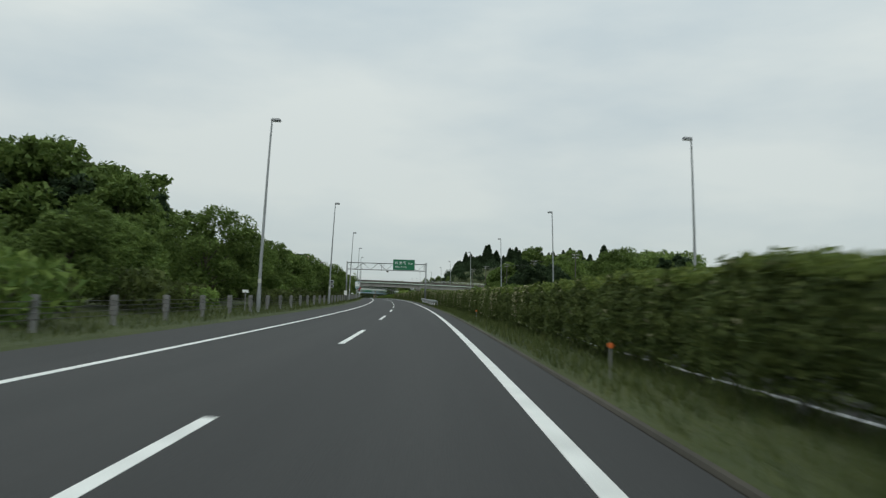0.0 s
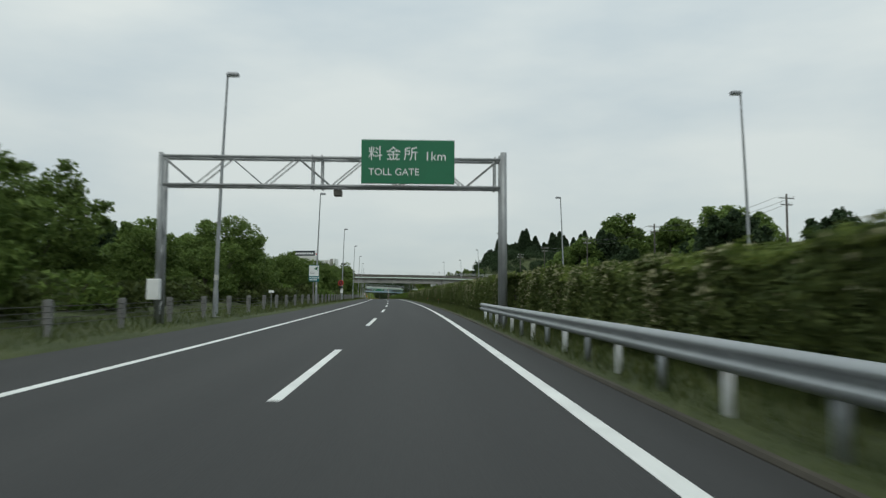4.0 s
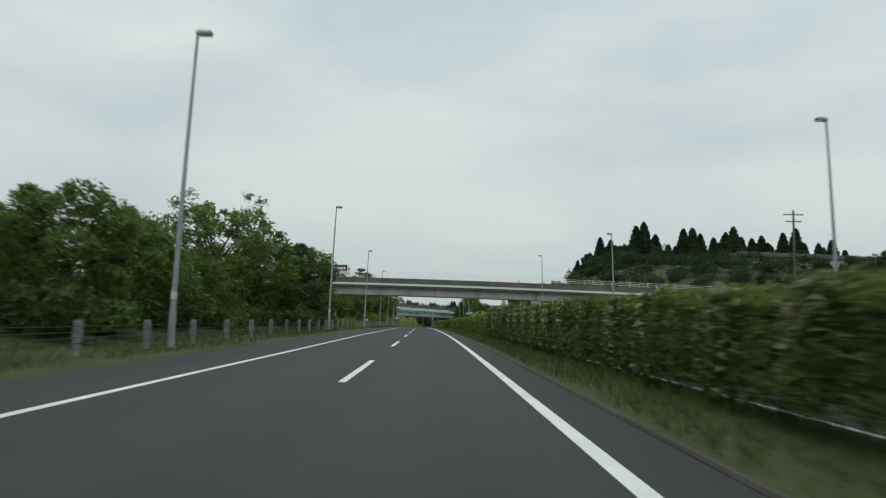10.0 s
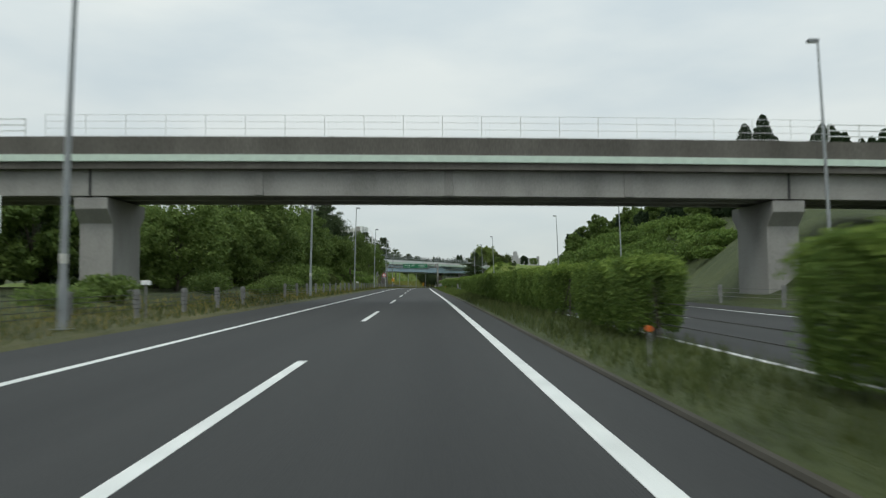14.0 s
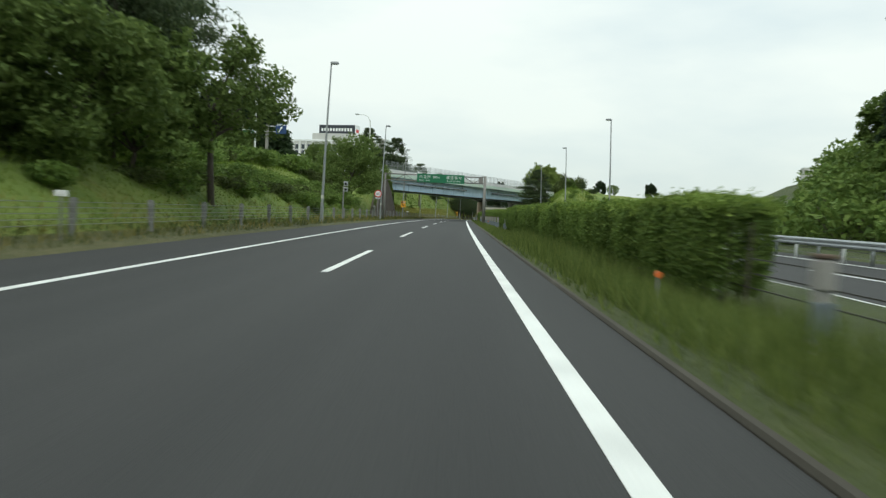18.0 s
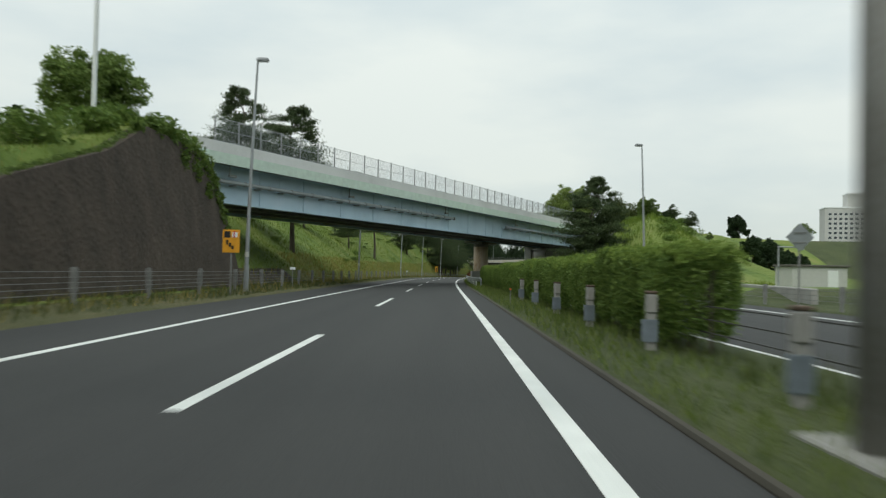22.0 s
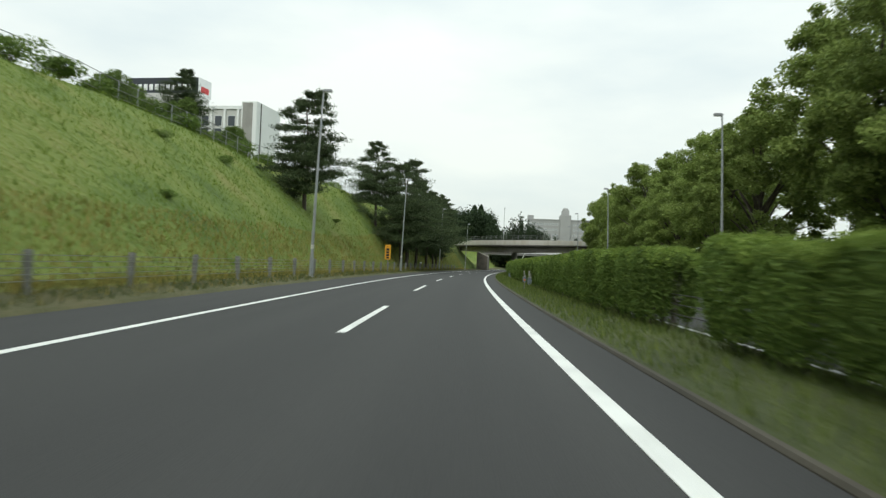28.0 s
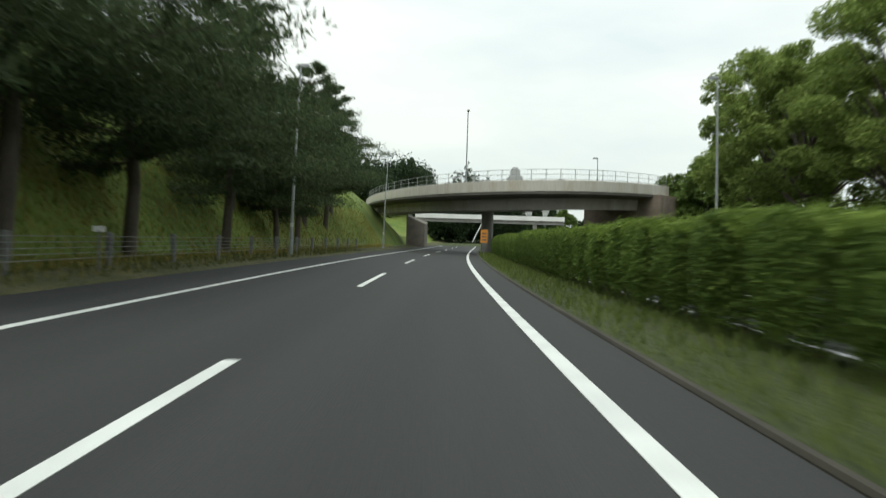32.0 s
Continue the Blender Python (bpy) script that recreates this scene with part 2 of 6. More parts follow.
M_LEAFLIGHT = leaf_material("fresh broad leaves", (0.10, 0.155, 0.04), (0.19, 0.255, 0.07))
M_NEEDLE = leaf_material("pine needles", (0.04, 0.064, 0.028), (0.095, 0.124, 0.054))
M_CEDAR = leaf_material("cedar foliage", (0.026, 0.046, 0.022), (0.055, 0.085, 0.036))
M_BARK = mix_noise("bark", [(0.3, (0.05, 0.04, 0.032)), (0.7, (0.14, 0.115, 0.09))], 3, 25, 0.9, 0, 0.8, 0.4, (1, 1, 0.3))


# ---- mesh helpers ----
def part(name, bm, mat, parent=None, label="", smooth=False):
    me = bpy.data.meshes.new(name)
    bm.to_mesh(me)
    bm.free()
    for q in ([mat] if not isinstance(mat, (list, tuple)) else mat):
        me.materials.append(q)
    if smooth:
        for f in me.polygons:
            f.use_smooth = True
    ob = new(name, me)
    if parent is not None:
        ob.parent = parent
    if label:
        ob["label"] = label
    return ob


def box(bm, lo, hi, mat=0):
    """An axis-aligned block into bm."""
    v = [bm.verts.new((x, y, z)) for z in (lo[2], hi[2]) for y in (lo[1], hi[1]) for x in (lo[0], hi[0])]
    for f in ((0, 2, 3, 1), (4, 5, 7, 6), (0, 1, 5, 4), (2, 6, 7, 3), (0, 4, 6, 2), (1, 3, 7, 5)):
        bm.faces.new([v[i] for i in f]).material_index = mat
    return v


def boxed(lo, hi, bevel=0.0):
    bm = bmesh.new()
    box(bm, lo, hi)
    if bevel:
        bmesh.ops.bevel(bm, geom=bm.edges[:], offset=bevel, segments=1, affect="EDGES")
    return bm


def tube(bm, a, b, r0, r1=None, n=8, caps=True):
    """A round bar from a to b into bm."""
    a, b = Vector(a), Vector(b)
    r1 = r0 if r1 is None else r1
    q = (b - a).to_track_quat("Z", "Y")
    rings = []
    for c, r in ((a, r0), (b, r1)):
        rings.append([bm.verts.new(c + q @ Vector((r * math.cos(2 * math.pi * i / n), r * math.sin(2 * math.pi * i / n), 0))) for i in range(n)])
    for i in range(n):
        j = (i + 1) % n
        bm.faces.new((rings[0][i], rings[0][j], rings[1][j], rings[1][i]))
    if caps:
        bm.faces.new(rings[0][::-1])
        bm.faces.new(rings[1])


def tubed(a, b, r0, r1=None, n=8):
    bm = bmesh.new()
    tube(bm, a, b, r0, r1, n)
    return bm


def sweep(bm, profile, stations, closed=False, place=None, caps=True):
    """A profile of (lat, up) carried along stations of the road."""
    place = place or (lambda s, la, u: at(s, la, u))
    rows = [[bm.verts.new(place(s, la, u)) for la, u in profile] for s in stations]
    k = len(profile)
    for r0, r1 in zip(rows[:-1], rows[1:]):
        for i in range(k if closed else k - 1):
            j = (i + 1) % k
            bm.faces.new((r0[i], r1[i], r1[j], r0[j]))
    if closed and caps:
        bm.faces.new(rows[0])
        bm.faces.new(rows[-1][::-1])


def thing(name, label, category, m=None, group="", kind=""):
    ob = new(name)
    ob.empty_display_size = 0.3
    if m is not None:
        ob.matrix_basis = m
    return tagged(ob, label, category, group, kind)


def rng_(seed):
    return random.Random(seed)

# ---- ground: one sheet, road-following near, out to the horizon ----
LEFT_RISE = [(-200, 0.3), (360, 0.3), (420, 1.5), (470, 4.5), (520, 6.5), (560, 8.0), (600, 9.4), (645, 10.3), (675, 12.1), (702, 11.8), (735, 11.0), (760, 11.0), (815, 10.5), (834, 8.8), (846, 7.2), (860, 1.6), (900, 1.5), (940, 9.0), (1000, 14.0)]
SLOPE_WIDE = [(-200, 1.55), (630, 1.52), (675, 1.22), (702, 1.12), (730, 0.78), (1000, 0.8)]
RIGHT_START = [(-200, 20.1), (360, 20.1), (392, 28.0), (452, 24.5), (470, 29.5), (482, 34.0), (505, 36.0), (530, 20.6), (560, 20.1), (570, 18.0), (625, 18.6), (650, 20.1), (1000, 20.1)]
WALL_TOP = [(501.0, 0.0), (503.0, 1.2), (508.0, 2.9), (513.0, 4.1), (519.4, 5.5), (523.5, 7.0), (530.0, 7.0), (532.0, 5.2)]
RIGHT_RISE = [(-200, 0.0), (330, 0.0), (385, 9.0), (456, 9.0), (480, 6.0), (510, 0.8), (545, 0.5), (560, 5.5), (572, 9.0), (590, 9.4), (622, 8.2), (650, 0.8), (1000, 1.0)]
OPP_SHIFT = [(-200, 0.0), (345, 0.0), (420, 2.6), (505, 0.6), (540, 0.0), (1000, 0.0)]


HILL = 12.0


def opp(s):
    return lerp_table(s, OPP_SHIFT)


def smooth_step(a, b, v):
    q = min(1.0, max(0.0, (v - a) / (b - a)))
    return q * q * (3 - 2 * q)


def rise(s, lat):
    """Height of the ground over the road's level."""
    if lat < -6.2:
        h = lerp_table(s, LEFT_RISE)
        base = 0.06 + 0.22 * smooth_step(-6.3, -9.0, lat)
        wide = max(1.5, lerp_table(s, SLOPE_WIDE) * h)
        q = min(1.0, max(0.0, (-9.3 - lat) / wide))
        bump_ = 0.25 * noise.noise(Vector((s * 0.08, lat * 0.15, 0))) * smooth_step(-9, -13, lat)
        slope = base + h * (q + 0.35 * q * (1 - q)) + bump_
        if 501 <= s <= 532 and lat < -9.5:
            slope = max(slope, (lerp_table(s, WALL_TOP) + 0.1) * smooth_step(-9.5, -10.4, lat))
        return slope
    if lat < 4.5:
        return -0.12
    if lat < 7.12 + opp(s):
        return 0.05 + 0.06 * math.sin(math.pi * min(1, max(0, (lat - 4.5) / 2.5)))
    far = 16.6 + opp(s)
    if lat < far:
        return -0.12
    s0 = s
    if s > 530 and lat > 20:
        # the crossing road's bank runs askew
        s = max(530.0, s - 1.9 * (min(lat, 60.0) - 20))
    hill = HILL * smooth_step(36, 62, lat) * smooth_step(405, 455, s0) * (1 - smooth_step(512, 548, s0))
    h = lerp_table(s, RIGHT_RISE)
    q = min(1.0, max(0.0, (lat - lerp_table(s, RIGHT_START)) / max(1.5, (1.35 if s < 530 else 1.12) * h)))
    return 0.05 + h * (q + 0.3 * q * (1 - q)) + hill


def build_ground():
    lats = [-220, -120, -80, -60, -45, -36, -30, -26, -23, -20.5, -18, -16, -14, -12, -10.5, -9.3, -8.2, -7.2, -6.5, -6.28, -6.0, -2, 2, 4.2, 4.45, 4.75, 5.6, 6.4, 7.08, 7.3, 10, 13, 16.4, 16.7, 17.5, 19, 20.5, 22, 24, 27, 31, 38, 50, 70, 110, 220]
    stations = [-150, -100] + [float(s) for s in range(-60, 901, 4)] + [960, 1040]
    verts, faces = [], []
    for s in stations:
        o = opp(s)
        for la in lats:
            l2 = la + (o if 6.9 <= la <= 20 else 0)
            if 20 < la < 31:
                l2 = la + o * (31 - la) / 11
            verts.append(at(s, l2, rise(s, l2)))
    k = len(lats)
    for i in range(len(stations) - 1):
        for j in range(k - 1):
            a = i * k + j
            faces.append((a, a + 1, a + k + 1, a + k))
    # the rim: carry the outer edge out to the horizon
    rim = [j for j in range(k)] + [i * k + k - 1 for i in range(1, len(stations))]
    rim += [(len(stations) - 1) * k + j for j in range(k - 2, -1, -1)] + [i * k for i in range(len(stations) - 2, 0, -1)]
    mid = at(380)
    first = len(verts)
    for r in rim:
        d = (verts[r] - mid)
        d.z = 0
        verts.append(Vector((mid.x, mid.y, -6)) + d.normalized() * 4200)
    m_ = len(rim)
    for i in range(m_):
        j = (i + 1) % m_
        faces.append((rim[i], first + i, first + j, rim[j]))
    me = bpy.data.meshes.new("ground")
    me.from_pydata(verts, [], faces)
    me.materials.append(M_GRASS)
    me.materials.append(M_MEADOW)
    me.materials.append(M_SOIL)
    me.materials.append(M_DRYVERGE)
    for f in me.polygons:
        f.use_smooth = True
        i, j = divmod(f.index, k - 1)
        if i < len(stations) - 1 and stations[i] >= 292 and -9.4 < lats[j] < -6.2:
            f.material_index = 3
        if i < len(stations) - 1 and 540 <= stations[i] <= 690 and 19 < lats[j] < 60:
            f.material_index = 1
        # Index 2 is bare soil under the bridge, shade put into its colour.
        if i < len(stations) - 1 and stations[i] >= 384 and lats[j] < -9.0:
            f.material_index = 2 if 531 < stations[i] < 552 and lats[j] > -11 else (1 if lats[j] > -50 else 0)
    g = new("ground", me)
    tagged(g, "grassy verges, median and banks beside the motorway", "ground", kind="structure")
    return g


build_ground()

STEPS = [float(s) for s in range(-60, 881, 4)]


def strip(name, prof, label, category, mat, stations=STEPS, shift=None, group=""):
    bm = bmesh.new()
    sweep(bm, prof, stations, True, (lambda s, la, u: at(s, la + shift(s), u)) if shift else None)
    ob = part(name, bm, mat)
    bmesh_fix(ob)
    return tagged(ob, label, category, group, "structure")


def bmesh_fix(ob):
    bm = bmesh.new()
    bm.from_mesh(ob.data)
    bmesh.ops.recalc_face_normals(bm, faces=bm.faces[:])
    bm.to_mesh(ob.data)
    bm.free()


def road_uv(ob, lo):
    """Lay offset and station into a UV map, so that wear runs along the lanes."""
    uv = ob.data.uv_layers.new(name="lane")
    k = len(lo)
    for lp in ob.data.loops:
        row, col = divmod(lp.vertex_index, k)
        uv.data[lp.index].uv = (lo[col], STEPS[row])


NEAR_LANES = [-6.3, -6.3, -3.5, 0, 3.5, 4.45, 4.45]
FAR_LANES = [7.08, 7.08, 9.0, 11, 14, 16.6, 16.6]
LANE_UP = [-0.1, -0.01, -0.004, 0.0, -0.004, -0.01, -0.1]
road = strip("road", list(zip(NEAR_LANES, LANE_UP)), "dark grey asphalt carriageway with two lanes and a shoulder", "road", M_ROAD)
road_uv(road, NEAR_LANES)
road2 = strip("road_opposite", list(zip(FAR_LANES, LANE_UP)), "dark asphalt carriageway of the opposite direction", "road", M_ROAD, shift=opp)
road_uv(road2, FAR_LANES)


def line_strip(name, lat, w, mat, label, shift=None, stations=STEPS):
    bm = bmesh.new()
    sweep(bm, [(lat - w / 2, -0.002), (lat - w / 2, 0.004), (lat + w / 2, 0.004), (lat + w / 2, -0.002)], stations, False, (lambda s, la, u: at(s, la + shift(s), u)) if shift else None)
    return tagged(part(name, bm, mat), label, "road marking", kind="structure")


line_strip("edge_line", 3.5, 0.2, M_PAINT, "solid white edge line beside the median")
line_strip("edge_line", -3.5, 0.18, M_PAINT, "solid white edge line beside the left shoulder")
line_strip("edge_line", 7.3, 0.2, M_PAINT, "solid white edge line of the opposite carriageway", opp)
line_strip("edge_line", 14.4, 0.2, M_PAINT, "solid white outer edge line of the opposite carriageway", opp)


def lane_dashes():
    for k in range(-2, 44):
        for lat, sh in ((0.0, None), (10.85, opp)):
            bm = bmesh.new()
            sweep(bm, [(lat - 0.08, -0.002), (lat - 0.08, 0.004), (lat + 0.08, 0.004), (lat + 0.08, -0.002)], [20.0 * k + d for d in (0, 2, 4, 6, 8)], False, (lambda s, la, u: at(s, la + sh(s), u)) if sh else None)
            tagged(part("lane_dash", bm, M_PAINT), "white painted lane dash on dark asphalt", "road marking", "lane dashes", "structure")


lane_dashes()


# ---- street lamps ----
def street_lamp():
    """A tapered post that bows a little over the road, with a small flat lantern."""
    t = thing("street_lamp", "tall grey galvanised motorway lamp post with a flat lantern", "street lamp", group="motorway lamps")

    def bow(z):
        return 0.32 * (max(0.0, z) / 11.4) ** 1.4

    bm = bmesh.new()
    zs = [0.0, 1.3, 3.0, 5.0, 7.0, 9.0, 10.4, 11.4]
    for z0, z1 in zip(zs[:-1], zs[1:]):
        tube(bm, (bow(z0), 0, z0), (bow(z1), 0, z1), 0.105 - 0.0049 * z0, 0.105 - 0.0049 * z1, 10, False)
    bmesh.ops.remove_doubles(bm, verts=bm.verts[:], dist=0.004)
    part("pole", bm, M_POLE, t, smooth=True)
    part("base_plate", boxed((-0.2, -0.2, 0), (0.2, 0.2, 0.03)), M_STEEL, t)
    part("base_sleeve", tubed((0, 0, 0.03), (0.02, 0, 1.3), 0.13, 0.118, 10), M_POLE, t)
    part("inspection_door", boxed((-0.05, -0.14, 0.5), (0.06, -0.11, 0.95), 0.006), M_STEEL, t)
    part("warning_band", tubed((0.02, 0, 1.7), (0.026, 0, 1.95), 0.106, 0.105, 10), plain("pale band", (0.55, 0.55, 0.50), 0.6), t)
    bm = bmesh.new()
    box(bm, (0.24, -0.15, 11.34), (0.88, 0.15, 11.52))
    for v in bm.verts:
        if v.co.z > 11.4:
            v.co.y *= 0.7
            v.co.x = 0.56 + (v.co.x - 0.56) * 0.86
    bmesh.ops.bevel(bm, geom=bm.edges[:], offset=0.05, segments=2, affect="EDGES")
    h = part("lantern", bm, plain("lantern housing", (0.26, 0.27, 0.28), 0.5), t)
    part("lens", boxed((0.32, -0.11, 11.315), (0.82, 0.11, 11.345), 0.008), plain("lamp lens", (0.55, 0.56, 0.56), 0.2), h)
    return t


LAMPS_LEFT = [44, 84.5, 125.7, 168, 210, 251, 293, 335, 377, 418, 459, 496.9, 529.5, 575, 628, 672, 719, 765, 812]
LAMPS_RIGHT = [(44.6, 18.9), (85, 18.4), (127, 18.7), (168, 18.6), (214.4, 19.1), (259.7, 21.2), (307.0, 22.6), (351.4, 21.9), (400, 24.9), (447, 26.3), (482.5, 18.0), (514.6, 17.8), (551, 17.9), (587.3, 18.4), (630, 18.4), (675, 18.4), (721, 18.4), (765, 18.2), (808, 18.4)]
lamp0 = street_lamp()
lamp0.matrix_basis = stand(LAMPS_LEFT[0], -7.3, rise(LAMPS_LEFT[0], -7.3))
for s_ in LAMPS_LEFT[1:]:
    copy_thing(lamp0, stand(s_, -7.3, rise(s_, -7.3)))
for s_, la_ in LAMPS_RIGHT:
    copy_thing(lamp0, stand(s_, la_, rise(s_, la_), 180))


# ---- plants: meshes made once and shared ----
def leaf_quads(centres, size, rnd, flat=0.0, long=1.7, up=None):
    """Pointed leaves at the given places, turned at random (flat: how far they lie level)."""
    n = len(centres)
    c = np.asarray(centres, float)
    a = rnd.normal(size=(n, 3))
    a[:, 2] *= 1 - flat
    if up is not None:
        a = a * 0.55 + up
    a /= np.linalg.norm(a, axis=1)[:, None] + 1e-9
    b = rnd.normal(size=(n, 3))
    b[:, 2] *= 1 - flat
    b -= (b * a).sum(1)[:, None] * a
    b /= np.linalg.norm(b, axis=1)[:, None] + 1e-9
    s = (size * rnd.uniform(0.6, 1.35, n))[:, None]
    v = np.stack([c - a * s * long * 0.4 - b * s * 0.5, c - a * s * long * 0.4 + b * s * 0.5, c + a * s * long * 0.6], 1).reshape(-1, 3)
    f = np.arange(3 * n).reshape(-1, 3)
    return v, f


def mesh_of(name, v, f, mat):
    me = bpy.data.meshes.new(name)
    me.from_pydata(v.tolist() if hasattr(v, "tolist") else v, [], f.tolist() if hasattr(f, "tolist") else f)
    me.materials.append(mat)
    return me


def shell(rnd, centre, radii, n, inner=0.72):
    """Points in the outer part of an ellipsoid."""
    d = rnd.normal(size=(n, 3))
    d /= np.linalg.norm(d, axis=1)[:, None]
    r = rnd.uniform(inner, 1.0, n)[:, None]
    return np.asarray(centre) + d * r * np.asarray(radii)


def limb_tree(name, label, category, group, seed, height, spread, lobes, leaf, per_lobe, mat, trunk_r=0.14, bare=0.3, squash=0.75, lean=0.0, lobe=(0.34, 0.52)):
    """A broadleaf tree: tapered trunk, limbs, and a crown of leaf clumps with gaps."""
    rnd = np.random.default_rng(seed)
    t = thing(name, label, category, group=group)
    bm = bmesh.new()
    top = Vector((lean * height, 0, height * 0.62))
    mid = Vector((lean * height * 0.4 + rnd.normal() * 0.1, rnd.normal() * 0.1, height * bare))
    tube(bm, (0, 0, -0.3), mid, trunk_r, trunk_r * 0.75, 8)
    tube(bm, mid, top, trunk_r * 0.75, trunk_r * 0.25, 7)
    pts = []
    for i in range(lobes):
        a = 2.4 * i + rnd.uniform(-0.5, 0.5)
        q = (i + 0.5) / lobes
        hgt = height * (bare + (1 - bare) * (0.12 + 0.8 * q))
        rad = spread * (0.35 + 0.65 * math.sin(math.pi * (0.25 + 0.68 * q))) * rnd.uniform(0.45, 0.95)
        c = Vector((math.cos(a) * rad + lean * hgt, math.sin(a) * rad, hgt))
        root = mid.lerp(top, max(0.0, q - 0.25))
        tube(bm, root, root.lerp(c, 0.55) + Vector((0, 0, 0.25)), trunk_r * 0.4, trunk_r * 0.22, 5, False)
        tube(bm, root.lerp(c, 0.55) + Vector((0, 0, 0.25)), c, trunk_r * 0.22, trunk_r * 0.06, 5, False)
        rr = spread * rnd.uniform(*lobe)
        pts.append(shell(rnd, c, (rr, rr, rr * squash), per_lobe, 0.45))
        for _ in range(3):
            d = rnd.normal(size=3)
            d /= np.linalg.norm(d)
            pts.append(shell(rnd, np.array(c) + d * rr * 0.95, (rr * 0.4, rr * 0.4, rr * 0.3), per_lobe // 6, 0.2))
    part("trunk", bm, M_BARK, t, smooth=True)
    v, f = leaf_quads(np.concatenate(pts), leaf, rnd, 0.25)
    ob = new("crown", mesh_of("crown", v, f, mat))
    ob.parent = t
    return t


def pine_tree(seed, height, spread, layers, per_pad, name="pine_tree", label="dark green Japanese pine with layered branches on a bank", bare=0.22, needle=0.1, cone=2.1):
    """A pine: slightly bent trunk, tiers of limbs that carry level needle pads."""
    rnd = np.random.default_rng(seed)
    t = thing(name, label, "tree", group="pines")
    bm = bmesh.new()
    knots = [Vector((rnd.normal() * 0.008 * height * i, rnd.normal() * 0.008 * height * i, height * i / 5 - (0.5 if i == 0 else 0))) for i in range(6)]
    r = 0.019 * height
    for i in range(5):
        tube(bm, knots[i], knots[i + 1], r * (1 - i / 5.4), r * (1 - (i + 1) / 5.4), 8, False)
    pts, ups = [], []
    for k in range(layers):
        q = k / (layers - 1)
        hgt = height * (bare + (0.95 - bare) * q)
        j = min(4, int(hgt / height * 5))
        axis = knots[j].lerp(knots[j + 1], hgt / height * 5 - j)
        reach = spread * (0.2 + 0.8 * (1.0 - q ** cone) ** 0.85) * (0.75 if k == 0 else rnd.uniform(0.8, 1.1))
        n = 7 if q < 0.7 else 6
        turn0 = rnd.uniform(0, 6.28)
        for m_ in range(n):
            if rnd.uniform() < 0.22 and q < 0.85:
                continue
            a = turn0 + 6.283 * m_ / n + rnd.normal() * 0.2
            rad = reach * rnd.uniform(0.55, 1.08)
            lift = rnd.uniform(-0.07, 0.06) * height * (1 - 0.5 * q) + 0.015 * height
            c = axis + Vector((math.cos(a) * rad, math.sin(a) * rad, lift))
            tube(bm, axis - Vector((0, 0, 0.2)), c, 0.015 + 0.0022 * height * (1 - 0.7 * q), 0.008, 5, False)
            side = Vector((-math.sin(a), math.cos(a), 0))
            for w_ in (0.3, 0.52, 0.75, 0.98):
                if w_ < 0.6 and q > 0.6:
                    continue
                p = (axis - Vector((0, 0, 0.1))).lerp(c, w_) + side * rnd.normal() * 0.14 * reach + Vector((0, 0, rnd.normal() * 0.012 * height))
                w = (0.18 + 0.2 * rnd.uniform()) * reach + 0.3
                pts.append(shell(rnd, p + Vector((0, 0, 0.1)), (w, w, 0.22 * w + 0.14), per_pad, 0.1))
                pts.append(shell(rnd, p - Vector((0, 0, 0.05)), (w * 0.7, w * 0.7, 0.2), per_pad // 3, 0.1))
    tip = knots[5]
    pts.append(shell(rnd, tip - Vector((0, 0, height * 0.02)), (spread * 0.1, spread * 0.1, height * 0.045), per_pad, 0.1))
    part("trunk", bm, M_BARK, t, smooth=True)
    v, f = leaf_quads(np.concatenate(pts), needle, rnd, 0.2, 3.4, np.array([0, 0, 0.45]))
    ob = new("crown", mesh_of("crown", v, f, M_NEEDLE))
    ob.parent = t
    return t


def cedar_tree(seed, height, spread, n, leaf=0.6):
    """A cedar of the far woods: a straight trunk and a ragged cone of sprays."""
    rnd = np.random.default_rng(seed)
    t = thing("cedar_tree", "tall dark green cedar in a dense wood", "tree", group="woodland cedars")
    part("trunk", tubed((0, 0, -1), (0, 0, height * 0.95), 0.2, 0.04, 6), M_BARK, t)
    q = rnd.uniform(0, 1, n) ** 0.8
    lay = np.floor(q * 11) / 11
    rad = spread * (1 - q) ** 0.75 * (0.75 + 0.45 * (1 - (q - lay) * 11)) * rnd.uniform(0.55, 1.0, n) + 0.15
    a = rnd.uniform(0, 2 * math.pi, n)
    c = np.stack([np.cos(a) * rad, np.sin(a) * rad, height * (0.14 + 0.86 * q) - rad * 0.25], 1)
    v, f = leaf_quads(c, leaf, rnd, 0.1, 1.8)
    ob = new("crown", mesh_of("crown", v, f, M_CEDAR))
    ob.parent = t
    return t


def shrub(seed, r, h, n, leaf, mat, label="rounded green shrub on the grassy verge", kind_="shrub"):
    rnd = np.random.default_rng(seed)
    t = thing(kind_, label, kind_, group="verge shrubs" if kind_ == "shrub" else "wild bushes")
    bm = bmesh.new()
    for i in range(7):
        a = i * 0.9
        tube(bm, (0, 0, -0.1), (math.cos(a) * r * 0.55, math.sin(a) * r * 0.55, h * rnd.uniform(0.5, 0.85)), 0.03, 0.012, 5, False)
    part("stem", bm, M_BARK, t)
    pts = [shell(rnd, (rnd.normal() * r * 0.35, rnd.normal() * r * 0.35, h * 0.5), (r * 0.75, r * 0.75, h * 0.5), n // 5, 0.6) for _ in range(5)]
    v, f = leaf_quads(np.concatenate(pts), leaf, rnd, 0.15)
    v[:, 2] = np.maximum(v[:, 2], -0.05)
    ob = new("foliage", mesh_of("foliage", v, f, mat))
    ob.parent = t
    return t


